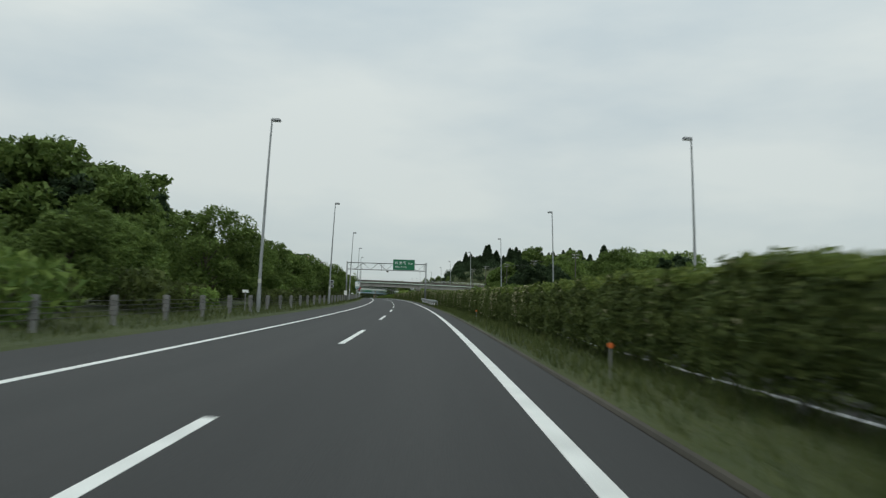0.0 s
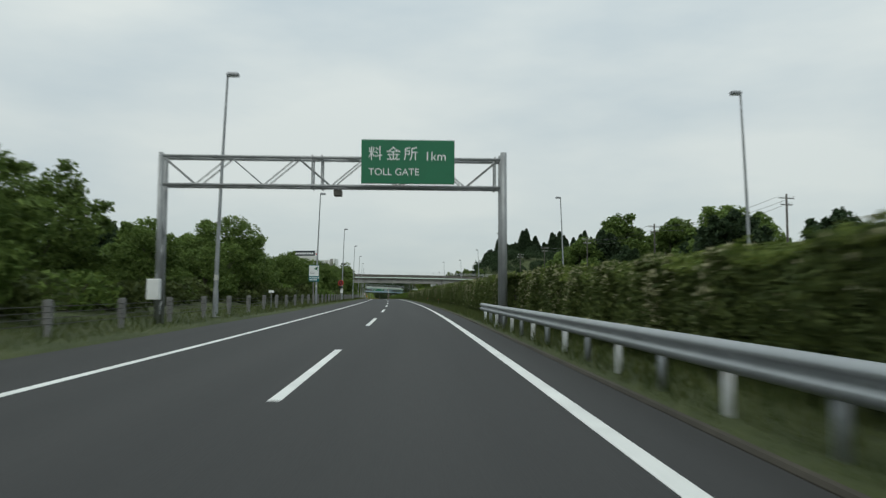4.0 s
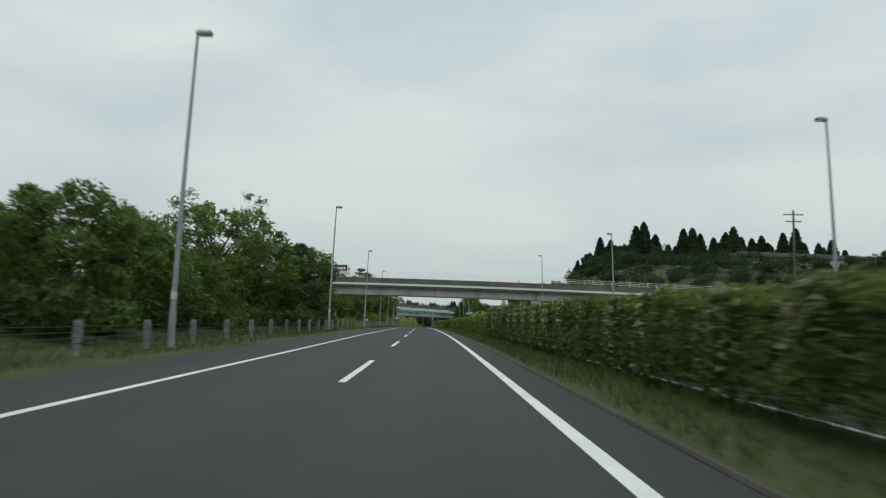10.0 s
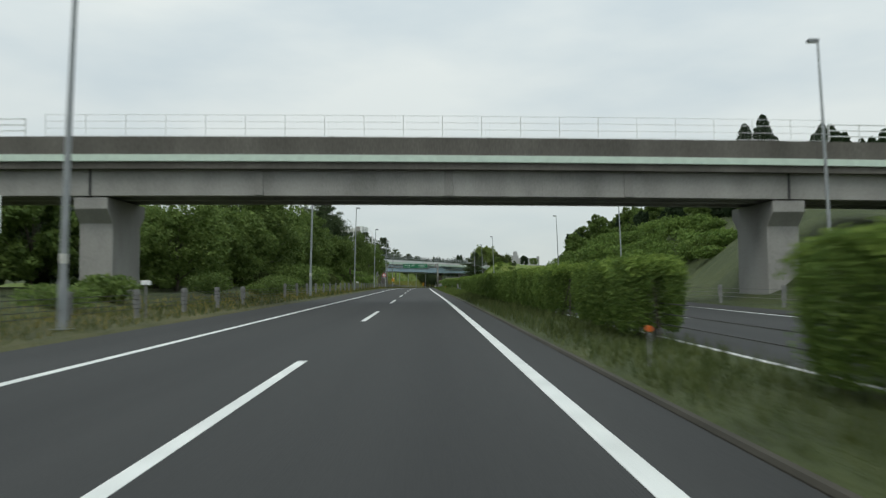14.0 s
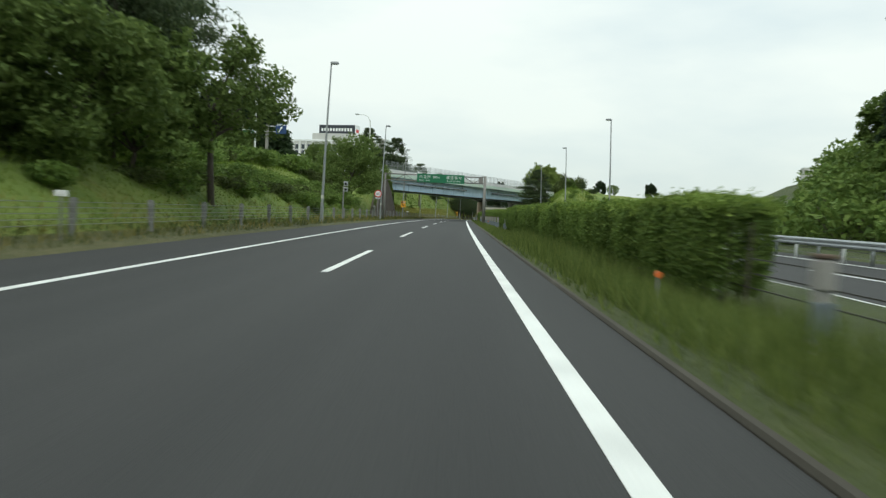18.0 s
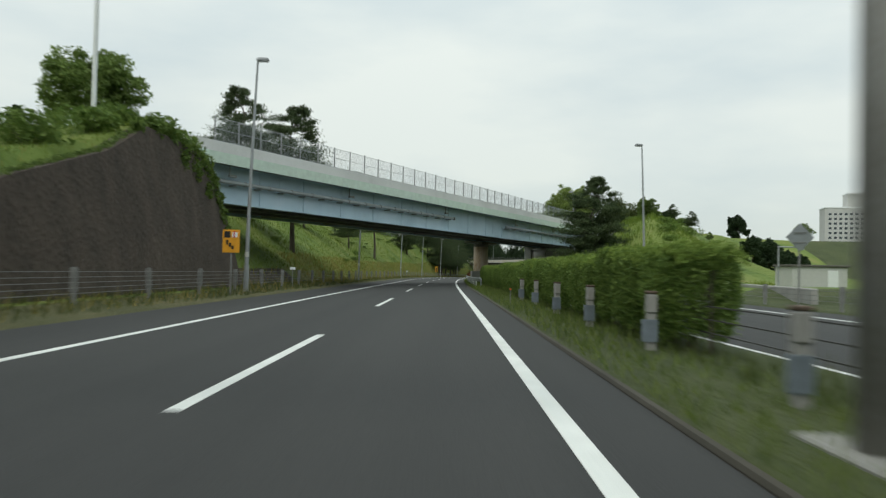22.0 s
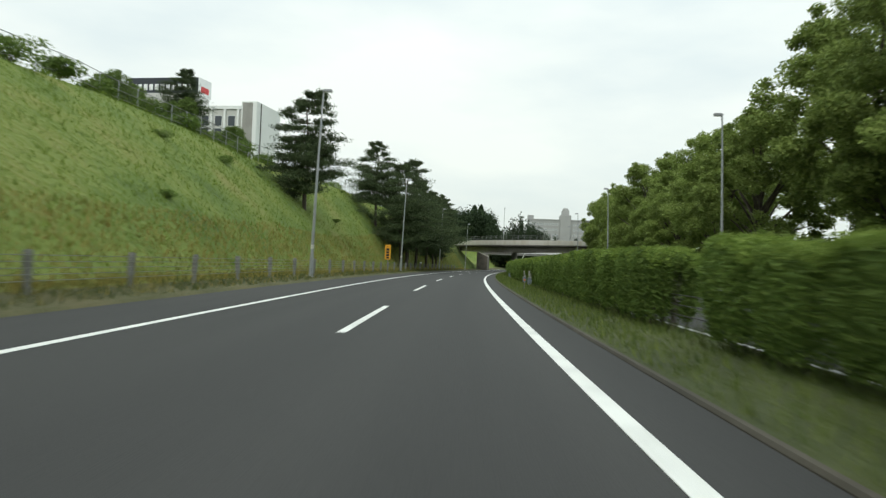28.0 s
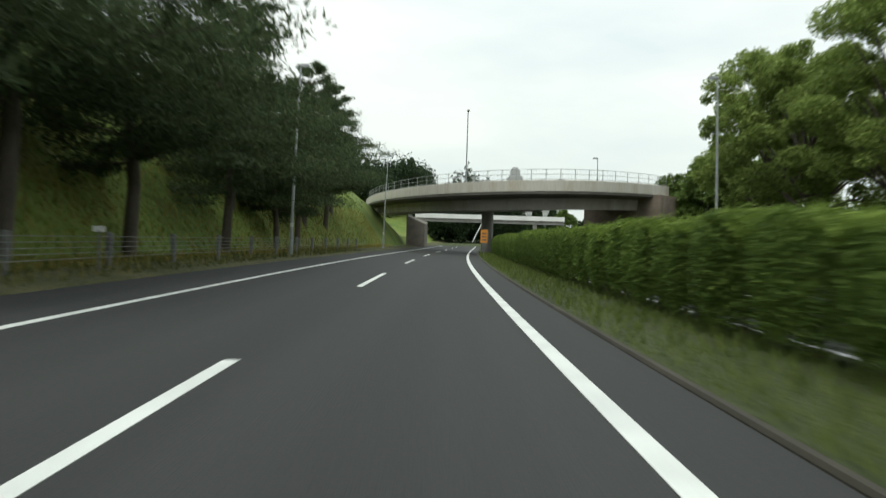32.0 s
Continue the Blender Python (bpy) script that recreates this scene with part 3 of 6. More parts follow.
def hedge_plant(seed, length, height, n, leaf, blossom=0.0, ragged=0.08, width=0.56, mat=None, groove=0.0):
    """A stretch of clipped hedge: bare stems below, a leafy box with a rounded top."""
    rnd = np.random.default_rng(seed)
    t = thing("hedge_plant", "clipped green hedge plant in the grassy median" if not blossom else "loosely clipped hedge plant with pale blossom in the median", "hedge", group="median hedge")
    bm = bmesh.new()
    for i in range(6):
        y = -length / 2 + length * (i + 0.5) / 6
        tube(bm, (rnd.normal() * 0.08, y, 0), (rnd.normal() * 0.15, y + rnd.normal() * 0.2, height * 0.8), 0.025, 0.012, 5, False)
    part("stem", bm, M_BARK, t)
    y = rnd.uniform(-length / 2, length / 2, n)
    a = rnd.uniform(0, 1, n)
    low = 0.22 if groove else 0.36
    hh = height - low
    path_len = 2 * hh + 2 * width
    d = a * path_len
    x = np.where(d < hh, -width, np.where(d < hh + 2 * width, d - hh - width, width))
    z = np.where(d < hh, low + d, np.where(d < hh + 2 * width, height, low + path_len - d))
    wob = ragged * (np.sin(y * 2.1 + seed) + np.sin(y * 5.3 + 1.3 * seed) * 0.6 + np.sin(z * 4 + seed) * 0.5)
    corner = np.clip((np.abs(x) / width) * ((z - low) / hh), 0, 1) ** 8
    x = x * (1 + wob * 0.8 - 0.18 * corner) + rnd.normal(size=n) * 0.05
    z = z + np.where(z >= height - 0.01, wob * 0.7, 0) - 0.1 * corner + rnd.normal(size=n) * 0.04
    pinch = groove * np.abs(2 * y / length) ** 4
    x = x * (1 - pinch)
    z = z - 0.25 * pinch * (z > height * 0.8)
    foot = np.clip(1 - (z - low) / (0.55 * hh), 0, 1) ** 1.5
    y = y * (1 - 0.22 * groove * foot)
    x = x * (1 - 0.3 * groove * foot)
    c = np.stack([x, y, z], 1)
    inner = np.stack([rnd.uniform(-width * 0.8, width * 0.8, n // 4), rnd.uniform(-length / 2, length / 2, n // 4), rnd.uniform(low + 0.08, height - 0.1, n // 4)], 1)
    v, f = leaf_quads(np.concatenate([c, inner]), leaf, rnd, 0.0, 1.5)
    ob = new("foliage", mesh_of("foliage", v, f, mat or M_HEDGE))
    ob.parent = t
    # Top shoots in brighter leaves, which paint the light falling on the hedge.
    m_ = n // 4
    top = np.stack([rnd.uniform(-width * 0.95, width * 0.95, m_), rnd.uniform(-length / 2, length / 2, m_), height + np.abs(rnd.normal(size=m_)) * 0.07], 1)
    top[:, 2] += ragged * 0.6 * np.sin(top[:, 1] * 2.1 + seed) - 0.12 * (np.abs(top[:, 0]) / width) ** 4 - 0.3 * groove * np.abs(2 * top[:, 1] / length) ** 5
    v, f = leaf_quads(top, leaf * 0.95, rnd, 0.0, 1.8, np.array([0, 0, 0.35]))
    ob = new("fresh_growth", mesh_of("fresh_growth", v, f, M_LITSHOOT if groove else M_WILDLITSHOOT))
    ob.parent = t
    ob["label"] = "top shoots brightened for light from above"
    if blossom:
        wt = np.clip(np.sin(y * 3.1 + seed) + np.sin(y * 7.3 + z * 3) + 2.2 * (z / height) - 1.2, 0.02, None) ** 2
        k = rnd.choice(n, int(n * blossom), replace=False, p=wt / wt.sum())
        v, f = leaf_quads(c[k] * np.array([1.06, 1, 1.02]), leaf * 1.1, rnd, 0.0, 1.1)
        ob = new("blossom", mesh_of("blossom", v, f, M_BLOSSOM))
        ob.parent = t
    return t


# Hedge tops: leaf colours raised for light from above.
M_WILDLITSHOOT = leaf_material("lit wild hedge top shoots", (0.085, 0.125, 0.028), (0.185, 0.225, 0.055), 0.1)
M_LITSHOOT = leaf_material("lit hedge top shoots", (0.12, 0.19, 0.034), (0.24, 0.315, 0.07), 0.1)
M_BLOSSOM = leaf_material("cream blossom", (0.22, 0.225, 0.11), (0.43, 0.41, 0.26), 0.1)
M_CAMPHOR = leaf_material("camphor leaves", (0.14, 0.20, 0.05), (0.29, 0.355, 0.10), 0.1)
M_DEAD = leaf_material("withered leaves", (0.07, 0.03, 0.015), (0.19, 0.075, 0.03), 0.1)

# hedge: stretches between the gaps
HEDGE = [(-30, 118.7), (123.6, 277.9), (281.3, 308.0), (314.3, 323.8), (329.6, 335.6), (338.6, 391.8), (394.3, 395.7), (401.8, 410.5), (415.7, 458.7), (459.0, 462.9), (468.7, 490.2), (492.7, 497.2), (504.7, 566.3), (604.5, 639.2), (642.2, 670.2), (672.9, 674.3), (677.6, 699.4), (705.0, 800)]
tall = [hedge_plant(10 + i, 3.1, 1.84, 9000, 0.07, (0.01, 0.12, 0.03)[i], 0.16, 0.62, M_HEDGEWILD) for i in range(3)]
trim = [hedge_plant(20 + i, 2.1, 1.62, 11500, 0.045, 0.0, 0.07, 0.6, None, 0.8) for i in range(5)]
first_used = set()


def place_kind(kinds, i, m):
    """Use the first of a kind itself, then copies of it."""
    ob = kinds[i % len(kinds)]
    if ob.name not in first_used:
        first_used.add(ob.name)
        ob.matrix_basis = m
        return ob
    return copy_thing(ob, m)


r_ = rng_(5)
n_h = 0
for a_, b_ in HEDGE:
    unit = 3.0 if a_ < 280 else 2.05
    k_ = max(1, round((b_ - a_) / unit))
    for i in range(k_):
        s_ = a_ + (b_ - a_) * (i + 0.5) / k_
        kinds = tall if a_ < 280 else trim
        pick = 1 if 250 < s_ < 288 and n_h % 3 else r_.randrange(len(kinds))
        sc = (b_ - a_) / k_ / unit
        tallness = (1.0 + 0.09 * noise.noise(Vector((s_ * 0.05, 3, 0)))) if s_ < 296 else (0.99 + 0.05 * noise.noise(Vector((s_ * 0.07, 9, 0))))
        ob = place_kind(kinds, pick, stand(s_, 6.5, rise(s_, 6.5), r_.choice((0, 180)) + (r_.uniform(-4, 4) if unit < 3 else 0)))
        if 279 < s_ < 500:
            tallness *= 0.94
        if 222 < s_ < 265:
            tallness *= 0.9
        elif s_ < 112:
            tallness *= 0.87 + 0.08 * smooth_step(80, 112, s_)
        ob.scale = (r_.uniform(0.9, 1.08) if unit < 3 else 1, sc, tallness * (r_.uniform(0.95, 1.04) if unit < 3 else 1))
        n_h += 1

# a withered stretch of hedge
dead = hedge_plant(31, 2.6, 1.3, 700, 0.12, 0.0, 0.2, 0.6)
dead["label"] = "withered reddish-brown hedge plant before the green hedge"
for c_ in dead.children:
    if c_.name.startswith("foliage"):
        c_.data.materials.clear()
        c_.data.materials.append(M_DEAD)
dead.matrix_basis = stand(630.2, 5.6, rise(630, 5.6))

# ---- trees beside the road ----
BROAD = [limb_tree("broadleaf_tree", "spreading green broadleaf tree behind the roadside fence", "tree", "roadside trees", 40 + i, (6.2, 5.4, 7.0, 6.0)[i], (3.3, 3.0, 3.4, 2.9)[i], 17, 0.145, 640, M_LEAF, 0.13, 0.12, lobe=(0.28, 0.46)) for i in range(4)]
CAMPHOR = [limb_tree("camphor_tree", "large round-crowned evergreen tree beyond the opposite carriageway", "tree", "camphor trees", 60 + i, (15.0, 13.0, 14.0)[i], (5.6, 5.0, 5.2)[i], 32, 0.115, 1500, M_CAMPHOR, 0.3, 0.2, 0.6, lobe=(0.2, 0.33)) for i in range(3)]
FRESH = [shrub(150 + i, (1.6, 1.3)[i], (1.5, 1.3)[i], 1700, 0.12, M_LEAFLIGHT, "rounded fresh green bush on the bank") for i in range(2)]
GREENS = [limb_tree('broadleaf_tree', 'fresh green broadleaf tree on the grassy bank', 'tree', 'roadside trees', 140 + i, (6.2, 5.4, 7.0)[i], (3.3, 3.0, 3.4)[i], 17, 0.16, 520, M_LEAFLIGHT, 0.13, 0.14) for i in range(3)]
AIRY = [limb_tree("broadleaf_tree", "open-crowned green broadleaf tree with a bare trunk behind the fence", "tree", "roadside trees", 145, 8.6, 4.5, 19, 0.15, 330, M_LEAFLIGHT, 0.2, 0.4, 0.5, lobe=(0.22, 0.36))]
PINES = [pine_tree(70 + i, (13.0, 10.5, 14.5, 11.0)[i], (5.6, 3.8, 5.8, 4.4)[i], (12, 10, 12, 12)[i], (150, 100, 150, 150)[i], bare=(0.3, 0.44, 0.26, 0.16)[i], needle=0.075) for i in range(4)] + [pine_tree(76, 11.2, 4.6, 13, 170, bare=0.18, needle=0.08, cone=2.4)]
CEDARS = [cedar_tree(80 + i, (15.0, 13.0, 17.0)[i], (4.1, 3.3, 4.5)[i], 3600, 0.5) for i in range(3)]
FAR = [limb_tree("woodland_tree", "dark green broadleaf tree in the wood behind the road", "tree", "woodland trees", 90 + i, (11.0, 9.0)[i], (4.2, 3.8)[i], 13, 0.34, 520, M_CEDAR if i else M_LEAF, 0.2, 0.08, 0.8) for i in range(2)]
SHRUBS = [shrub(100 + i, (1.5, 1.1, 1.9)[i], (1.4, 1.1, 1.7)[i], 1100, 0.16, M_HEDGE) for i in range(3)]


# Shrubs again, with the trees' shade put into their leaf colour.
UNDER = [shrub(140 + i, (1.5, 1.1, 1.9)[i], (1.3, 1.0, 1.6)[i], 900, 0.17, M_UNDER, "wild bush below the roadside trees, its leaves darkened for shade", "bush") for i in range(3)]


def plant(kinds, i, s, lat, size=1.0, sink=0.1, turn=None, squash=1.0):
    ob = place_kind(kinds, i, stand(s, lat, rise(s, lat) - sink, r_.uniform(0, 360) if turn is None else turn))
    ob.scale = (size, size, size * squash)
    return ob


# left of the road, a row of spreading trees
ROW = [(22, -12, 0.6), (29, -11.5, 0.62), (38, -13, 0.62), (48, -11.5, 0.85), (57, -13, 0.88), (66, -12, 0.72), (75, -13, 0.95), (84, -11.6, 0.86), (95, -13, 0.85), (104, -13, 0.85), (112, -12.2, 0.95), (122, -14, 0.9), (132, -12.5, 0.65), (141, -11.8, 0.62), (148, -12.4, 0.9), (155, -12.2, 0.76), (163, -14.5, 0.78), (171, -14, 0.8), (180, -12.3, 0.85), (188, -12, 0.85), (197, -12.4, 0.85), (219, -13.2, 0.9), (224.5, -12.3, 0.85), (230, -12, 0.95), (237, -11.8, 0.85), (245, -12.5, 0.7), (252, -12, 0.78), (260, -12.3, 0.8), (266, -12, 0.8), (277.5, -14.0, 0.55), (285.5, -12.2, 1.13), (312, -12.2, 1.36), (318, -12.0, 0.66)]
for i, (s_, la_, z_) in enumerate(ROW):
    plant(BROAD, (i * 7 + i // 3) % 4, s_, la_, z_)
    if s_ < 250 and not 220 < s_ < 240:
        plant(BROAD, (i * 5 + 1) % 4, s_ + 4, la_ - 6 - r_.uniform(0, 3), z_ * r_.uniform(0.8, 0.95))
for i in range(96):
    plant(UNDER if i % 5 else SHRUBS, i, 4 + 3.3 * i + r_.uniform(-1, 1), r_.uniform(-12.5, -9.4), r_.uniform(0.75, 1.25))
plant(PINES, 4, 301, -11.8, 0.74)
plant(AIRY, 0, 444.0, -10.3, 1.0, turn=40)
plant(AIRY, 0, 270.5, -11.6, 0.9, turn=200)
for i, (s_, la_, z_) in enumerate([(236, -28.5, 0.85), (232, -31.5, 0.9), (238, -34, 1.0), (226, -25.5, 0.5)]):
    plant(BROAD, i, s_, la_, z_, turn=70 * i)
for i in range(16):
    plant(UNDER, i, 489.5 + 0.95 * i, -11.0 - (i * 37 % 16) * 0.33, 0.55 + 0.05 * (i % 4), turn=47 * i)
for i, (s_, la_) in enumerate([(224, -20.5), (227, -18.6), (226, -22.6), (230, -20.5), (222, -17.4), (229, -24.5)]):
    plant(UNDER, i, s_, la_, 1.1, turn=50 * i)
for i, (s_, la_, z_) in enumerate([(373, -17, 1.1), (380, -14.5, 1.2), (388, -15, 1.35), (396, -16.5, 1.3), (404, -15.5, 1.35), (411, -17, 1.45), (418, -16.5, 1.45), (424, -18, 1.5), (430, -14.5, 1.0), (433.5, -12.0, 1.05), (440.0, -12.8, 1.12), (500.5, -11.6, 1.15), (516, -19, 0.7)]):
    plant(GREENS, i, s_, la_, z_)
for s_, la_, z_, k_ in [(405, -20, 0.95, 0), (433.5, -14.4, 0.95, 1), (441, -14.2, 1.16, 1), (450, -16.8, 1.32, 1)]:
    plant(PINES, k_, s_, la_, z_)
for s_, la_, z_, k_ in [(527, -13.8, 0.72, 1), (521, -17.5, 0.55, 0), (516, -14, 0.36, 2), (478, -21, 0.5, 1), (487, -22, 0.5, 2)]:
    plant(GREENS, k_, s_, la_, z_)
for i, (s_, la_) in enumerate([(465.5, -11.2), (472, -11.6), (479.5, -11.2), (486, -11.6), (430, -11.0), (441, -11.0), (452, -11.0), (470, -20.5), (477, -20), (484, -20.5), (464, -21), (492, -20)]):
    plant(FRESH if i < 4 else SHRUBS, i, s_, la_, 0.8 if i < 7 else 1.2)
for s_, la_, u_ in [(514, -11.4, 0.7), (518, -11.6, 0.75), (522, -11.4, 0.7), (525, -11.8, 0.8), (527.5, -12.2, 0.75), (510, -11.6, 0.6)]:
    plant(SHRUBS, int(s_), s_, la_, u_)
for i in range(46):
    s_ = 318 + 3.9 * i + r_.uniform(-1, 1)
    if not 349 < s_ < 362 and not 392 < s_ < 462:
        plant(FRESH if s_ < 395 else SHRUBS, i, s_, r_.uniform(-12.0, -9.6), r_.uniform(0.6, 0.95))
# undergrowth and a wood behind the trees
for i, (s_, la_, z_) in enumerate([(388, -11.6, 1.35), (393, -11.2, 1.5), (398, -11.6, 1.4), (402, -12.4, 1.3), (426, -12.4, 1.2), (432, -12.0, 1.1)]):
    plant(FRESH, i, s_, la_, z_)
for i in range(30):
    plant(FRESH, i, 376 + 3.0 * i + r_.uniform(-1, 1), -19.5 - r_.uniform(0, 4), r_.uniform(1.4, 2.0))
for i in range(22):
    plant(FAR, i, 372 + 4.2 * i + r_.uniform(-1.5, 1.5), -26 - r_.uniform(0, 8), r_.uniform(0.6, 0.85))
for i in range(26):
    plant(UNDER if i % 3 else FRESH, i, 382 + 1.5 * i + r_.uniform(-0.6, 0.6), -10.2 - (i * 7 % 5) * 0.8, r_.uniform(0.7, 1.1))
for i in range(24):
    plant(SHRUBS if i % 3 else UNDER, i, 438 + 2.1 * i + r_.uniform(-0.5, 0.5), -11.6 - (i % 3) * 0.5, r_.uniform(0.55, 0.8))
for i in range(46):
    plant((SHRUBS, UNDER, FRESH)[i % 3], i, 436 + 1.5 * i + r_.uniform(-0.7, 0.7), -17.0 - (i * 5 % 9) * 0.75, r_.uniform(0.9, 1.5))
# the slope after the blue bridge
for s_, la_, z_, k_ in [(565, -12.5, 1.08, 0), (565.5, -18.0, 0.95, 0)]:
    plant(PINES, k_, s_, la_, z_)
plant(GREENS, 2, 599.7, -18.6, 1.2)
for s_, la_, z_, k_ in [(619, -15.3, 0.56, 0), (635.5, -13.2, 1.25, 1), (628, -19.5, 0.5, 1), (700, -14.8, 1.08, 3), (701, -28.0, 0.62, 0), (732.5, -13.2, 0.93, 0), (730.5, -8.9, 1.02, 2), (740, -9.6, 1.12, 2), (747, -9.2, 1.0, 2), (757, -8.8, 0.95, 2), (765, -11.0, 0.8, 2), (768, -8.9, 0.75, 2), (776, -9.4, 0.85, 2), (783, -10.5, 0.95, 2), (792, -10.5, 0.95, 2), (800, -11.5, 0.85, 2)]:
    plant(PINES, k_, s_, la_, z_)
for i in range(16):
    plant(SHRUBS, i, 655 + 6.1 * i, -22.5 - r_.uniform(0, 3), r_.uniform(0.8, 1.3))
# beyond the opposite carriageway
for s_, la_, z_ in [(806, 30.5, 0.95), (812, 34.5, 1.0), (802, 35.0, 0.9), (816, 29.0, 0.85)]:
    plant(FAR, 0, s_, la_, z_, turn=33 * z_)
for i, (s_, la_, z_) in enumerate([(633, 24, 0.85), (645, 27, 0.95), (656, 23.5, 1.05), (664, 25.2, 1.2), (674, 27.2, 1.42), (668, 25.4, 0.72), (661, 26.5, 0.7), (684, 24, 0.98), (693, 24, 0.96), (701, 25.5, 0.86), (709, 24, 0.82), (718, 26, 0.92), (728, 25, 1.08), (738, 25.5, 1.0), (748, 25, 0.93), (757, 24.5, 1.02), (766, 24, 1.0), (775, 25.5, 1.1), (788, 30.5, 0.9)]):
    plant(CAMPHOR, i, s_, la_, z_)
plant(PINES, 4, 578.4, 19.2, 1.0)
plant(BROAD, 1, 590, 28.0, 0.45)
for s_, la_, z_ in [(596, 44.0, 0.5), (598, 47.0, 0.6), (600, 50.5, 0.5), (604, 54.0, 0.45)]:
    plant(FAR, 1, s_, la_, z_)
for s_, la_, z_ in [(79.0, 23.8, 1.0), (85.5, 25.5, 0.95)]:
    plant(BROAD, 2, s_, la_, z_)
for i, (s_, la_, z_) in enumerate([(640, 36, 0.45), (634, 42, 0.45), (642, 47, 0.5), (650, 60, 0.55), (655, 75, 0.6), (600, 52, 0.4)]):
    plant(FAR if i % 2 else BROAD, i, s_, la_, z_)
# woods
for i in range(44):
    s_, la_ = 45 + 3.0 * i + r_.uniform(-3, 3), -24 - r_.uniform(0, 26)
    plant(FAR, i, s_, la_, r_.uniform(0.85, 1.1) * (1.0 if la_ < -38 else 0.75))
for i in range(26):
    la_ = -28 - 1.35 * i
    plant(FAR, i, 76 + 6.5 * (i % 3) + r_.uniform(-1.5, 1.5), la_, (1.18 - 0.022 * (la_ + 28)) * r_.uniform(0.92, 1.06))
for i in range(30):
    plant(FAR, i, 180 + 9.0 * i + r_.uniform(-3, 3), -28 - r_.uniform(0, 14), r_.uniform(0.75, 1.0))
for i in range(110):
    la_ = 57.5 + 0.9 * i + r_.uniform(-1.6, 1.6)
    s_ = 474 + 0.1 * la_ + r_.uniform(-4, 12)
    leafy = r_.random() < 0.34
    plant(FAR if leafy else CEDARS, 1 if leafy else r_.randrange(3), s_, la_, (r_.uniform(1.0, 1.45) if leafy else r_.uniform(0.72, 1.12)) * (0.66 + 0.44 * min(1.0, max(0.0, la_ - 56) / 18)))


def canopy(name, label, spots, leaf, mat, seed):
    """Far woodland that nobody could count: many small crowns in one mesh."""
    rnd = np.random.default_rng(seed)
    pts = []
    for s, la, h, r in spots:
        c = at(s, la, rise(s, la))
        for k in range(5):
            d = rnd.normal(size=3) * np.array([0.45 * r, 0.45 * r, 0.14 * h])
            pts.append(shell(rnd, np.array(c) + np.array([0, 0, h * 0.55]) + d, (r * 0.62, r * 0.62, h * 0.34), 130, 0.35))
    v, f = leaf_quads(np.concatenate(pts), leaf, rnd, 0.2)
    tagged(new(name, mesh_of(name, v, f, mat)), label, "wood", kind="stuff")


HILLSIDE = [(420 + 10 * (i % 5) + r_.uniform(-3, 3), 46 + 0.93 * i + r_.uniform(-2, 2), r_.uniform(3.6, 5.4), r_.uniform(2.4, 3.4)) for i in range(120)]
FARWOOD = [(935 + 12 * (i % 4) + r_.uniform(-4, 4), -75 + 0.8 * i + r_.uniform(-2, 2), r_.uniform(12, 15.5), r_.uniform(3.5, 4.8)) for i in range(95)]
FARWOOD += [(938 + 9 * (i % 3) + r_.uniform(-3, 3), -30 + 0.62 * i, float(np.interp(-30 + 0.62 * i, (-30, -7, -2, 5, 11, 16), (13.5, 14.5, 21.5, 18.5, 14.5, 11.0))) * r_.uniform(0.92, 1.1), r_.uniform(2.4, 3.4)) for i in range(74)]
canopy("far_wood", "dense dark green wood beyond the far bridge", FARWOOD, 0.5, M_CEDAR, 22)
BELT = [(612 + 1.5 * i + r_.uniform(-1, 1), 29 + (i * 5 % 7) * 0.9, r_.uniform(3.6, 5.0), r_.uniform(1.6, 2.2)) for i in range(118)]
# The belt's leaf colour holds the shade below the large crowns.
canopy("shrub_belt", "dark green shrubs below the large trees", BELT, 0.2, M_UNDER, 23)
canopy("hillside_wood", "dense dark green wood covering the hillside", HILLSIDE, 0.3, M_CEDAR, 21)
for i in range(12):
    plant(BROAD, i, 296 + 4.4 * i, -23 - r_.uniform(0, 8), r_.uniform(0.55, 0.75))
for i in range(24):
    plant(FAR, i, 404 + 2.3 * i + r_.uniform(-1, 1), 37 + r_.uniform(0, 7), r_.uniform(0.28, 0.42))
for i in range(80):
    plant(SHRUBS, i, 390 + 0.84 * i, 30.0 + r_.uniform(0, 7), r_.uniform(0.9, 1.4))
for i, (s_, la_, z_) in enumerate([(246, 41, 1.2), (172, 38, 1.0), (178, 41, 1.05), (186, 42, 1.0), (181, 45, 1.1), (250, 47, 1.6), (255, 53, 1.7), (262, 60, 1.6), (258, 66, 1.7), (266, 73, 1.6), (268, 44, 1.05), (276, 43, 1.0), (283, 46, 1.1), (291, 45, 0.95)]):
    plant(FAR, i, s_, la_, z_)
for i, (s_, la_) in enumerate([(276, 76), (280, 81), (283, 88), (287, 94)]):
    plant(CEDARS, i, s_, la_, 1.35)
for i in range(26):
    plant(FAR if i % 2 else BROAD, i, 60 + 7.5 * i + r_.uniform(-3, 3), 31 + r_.uniform(0, 14), r_.uniform(0.55, 0.95))
for i in range(90):
    plant(CEDARS if i % 3 else FAR, i, 965 + (i % 4) * 13 + r_.uniform(-4, 4), -140 + 1.9 * i + r_.uniform(-1, 1), r_.uniform(0.85, 1.05) * (1.0 if i < 66 else 0.85), squash=0.95)
for i in range(46):
    plant(FAR, i, 958 + r_.uniform(0, 20), -75 + 2.1 * i, r_.uniform(0.95, 1.15) * (1.0 if i < 30 else 0.8))
for i in range(24):
    plant(FAR, i, 955 + r_.uniform(-10, 25), 32 + 6 * i, r_.uniform(0.8, 1.1))
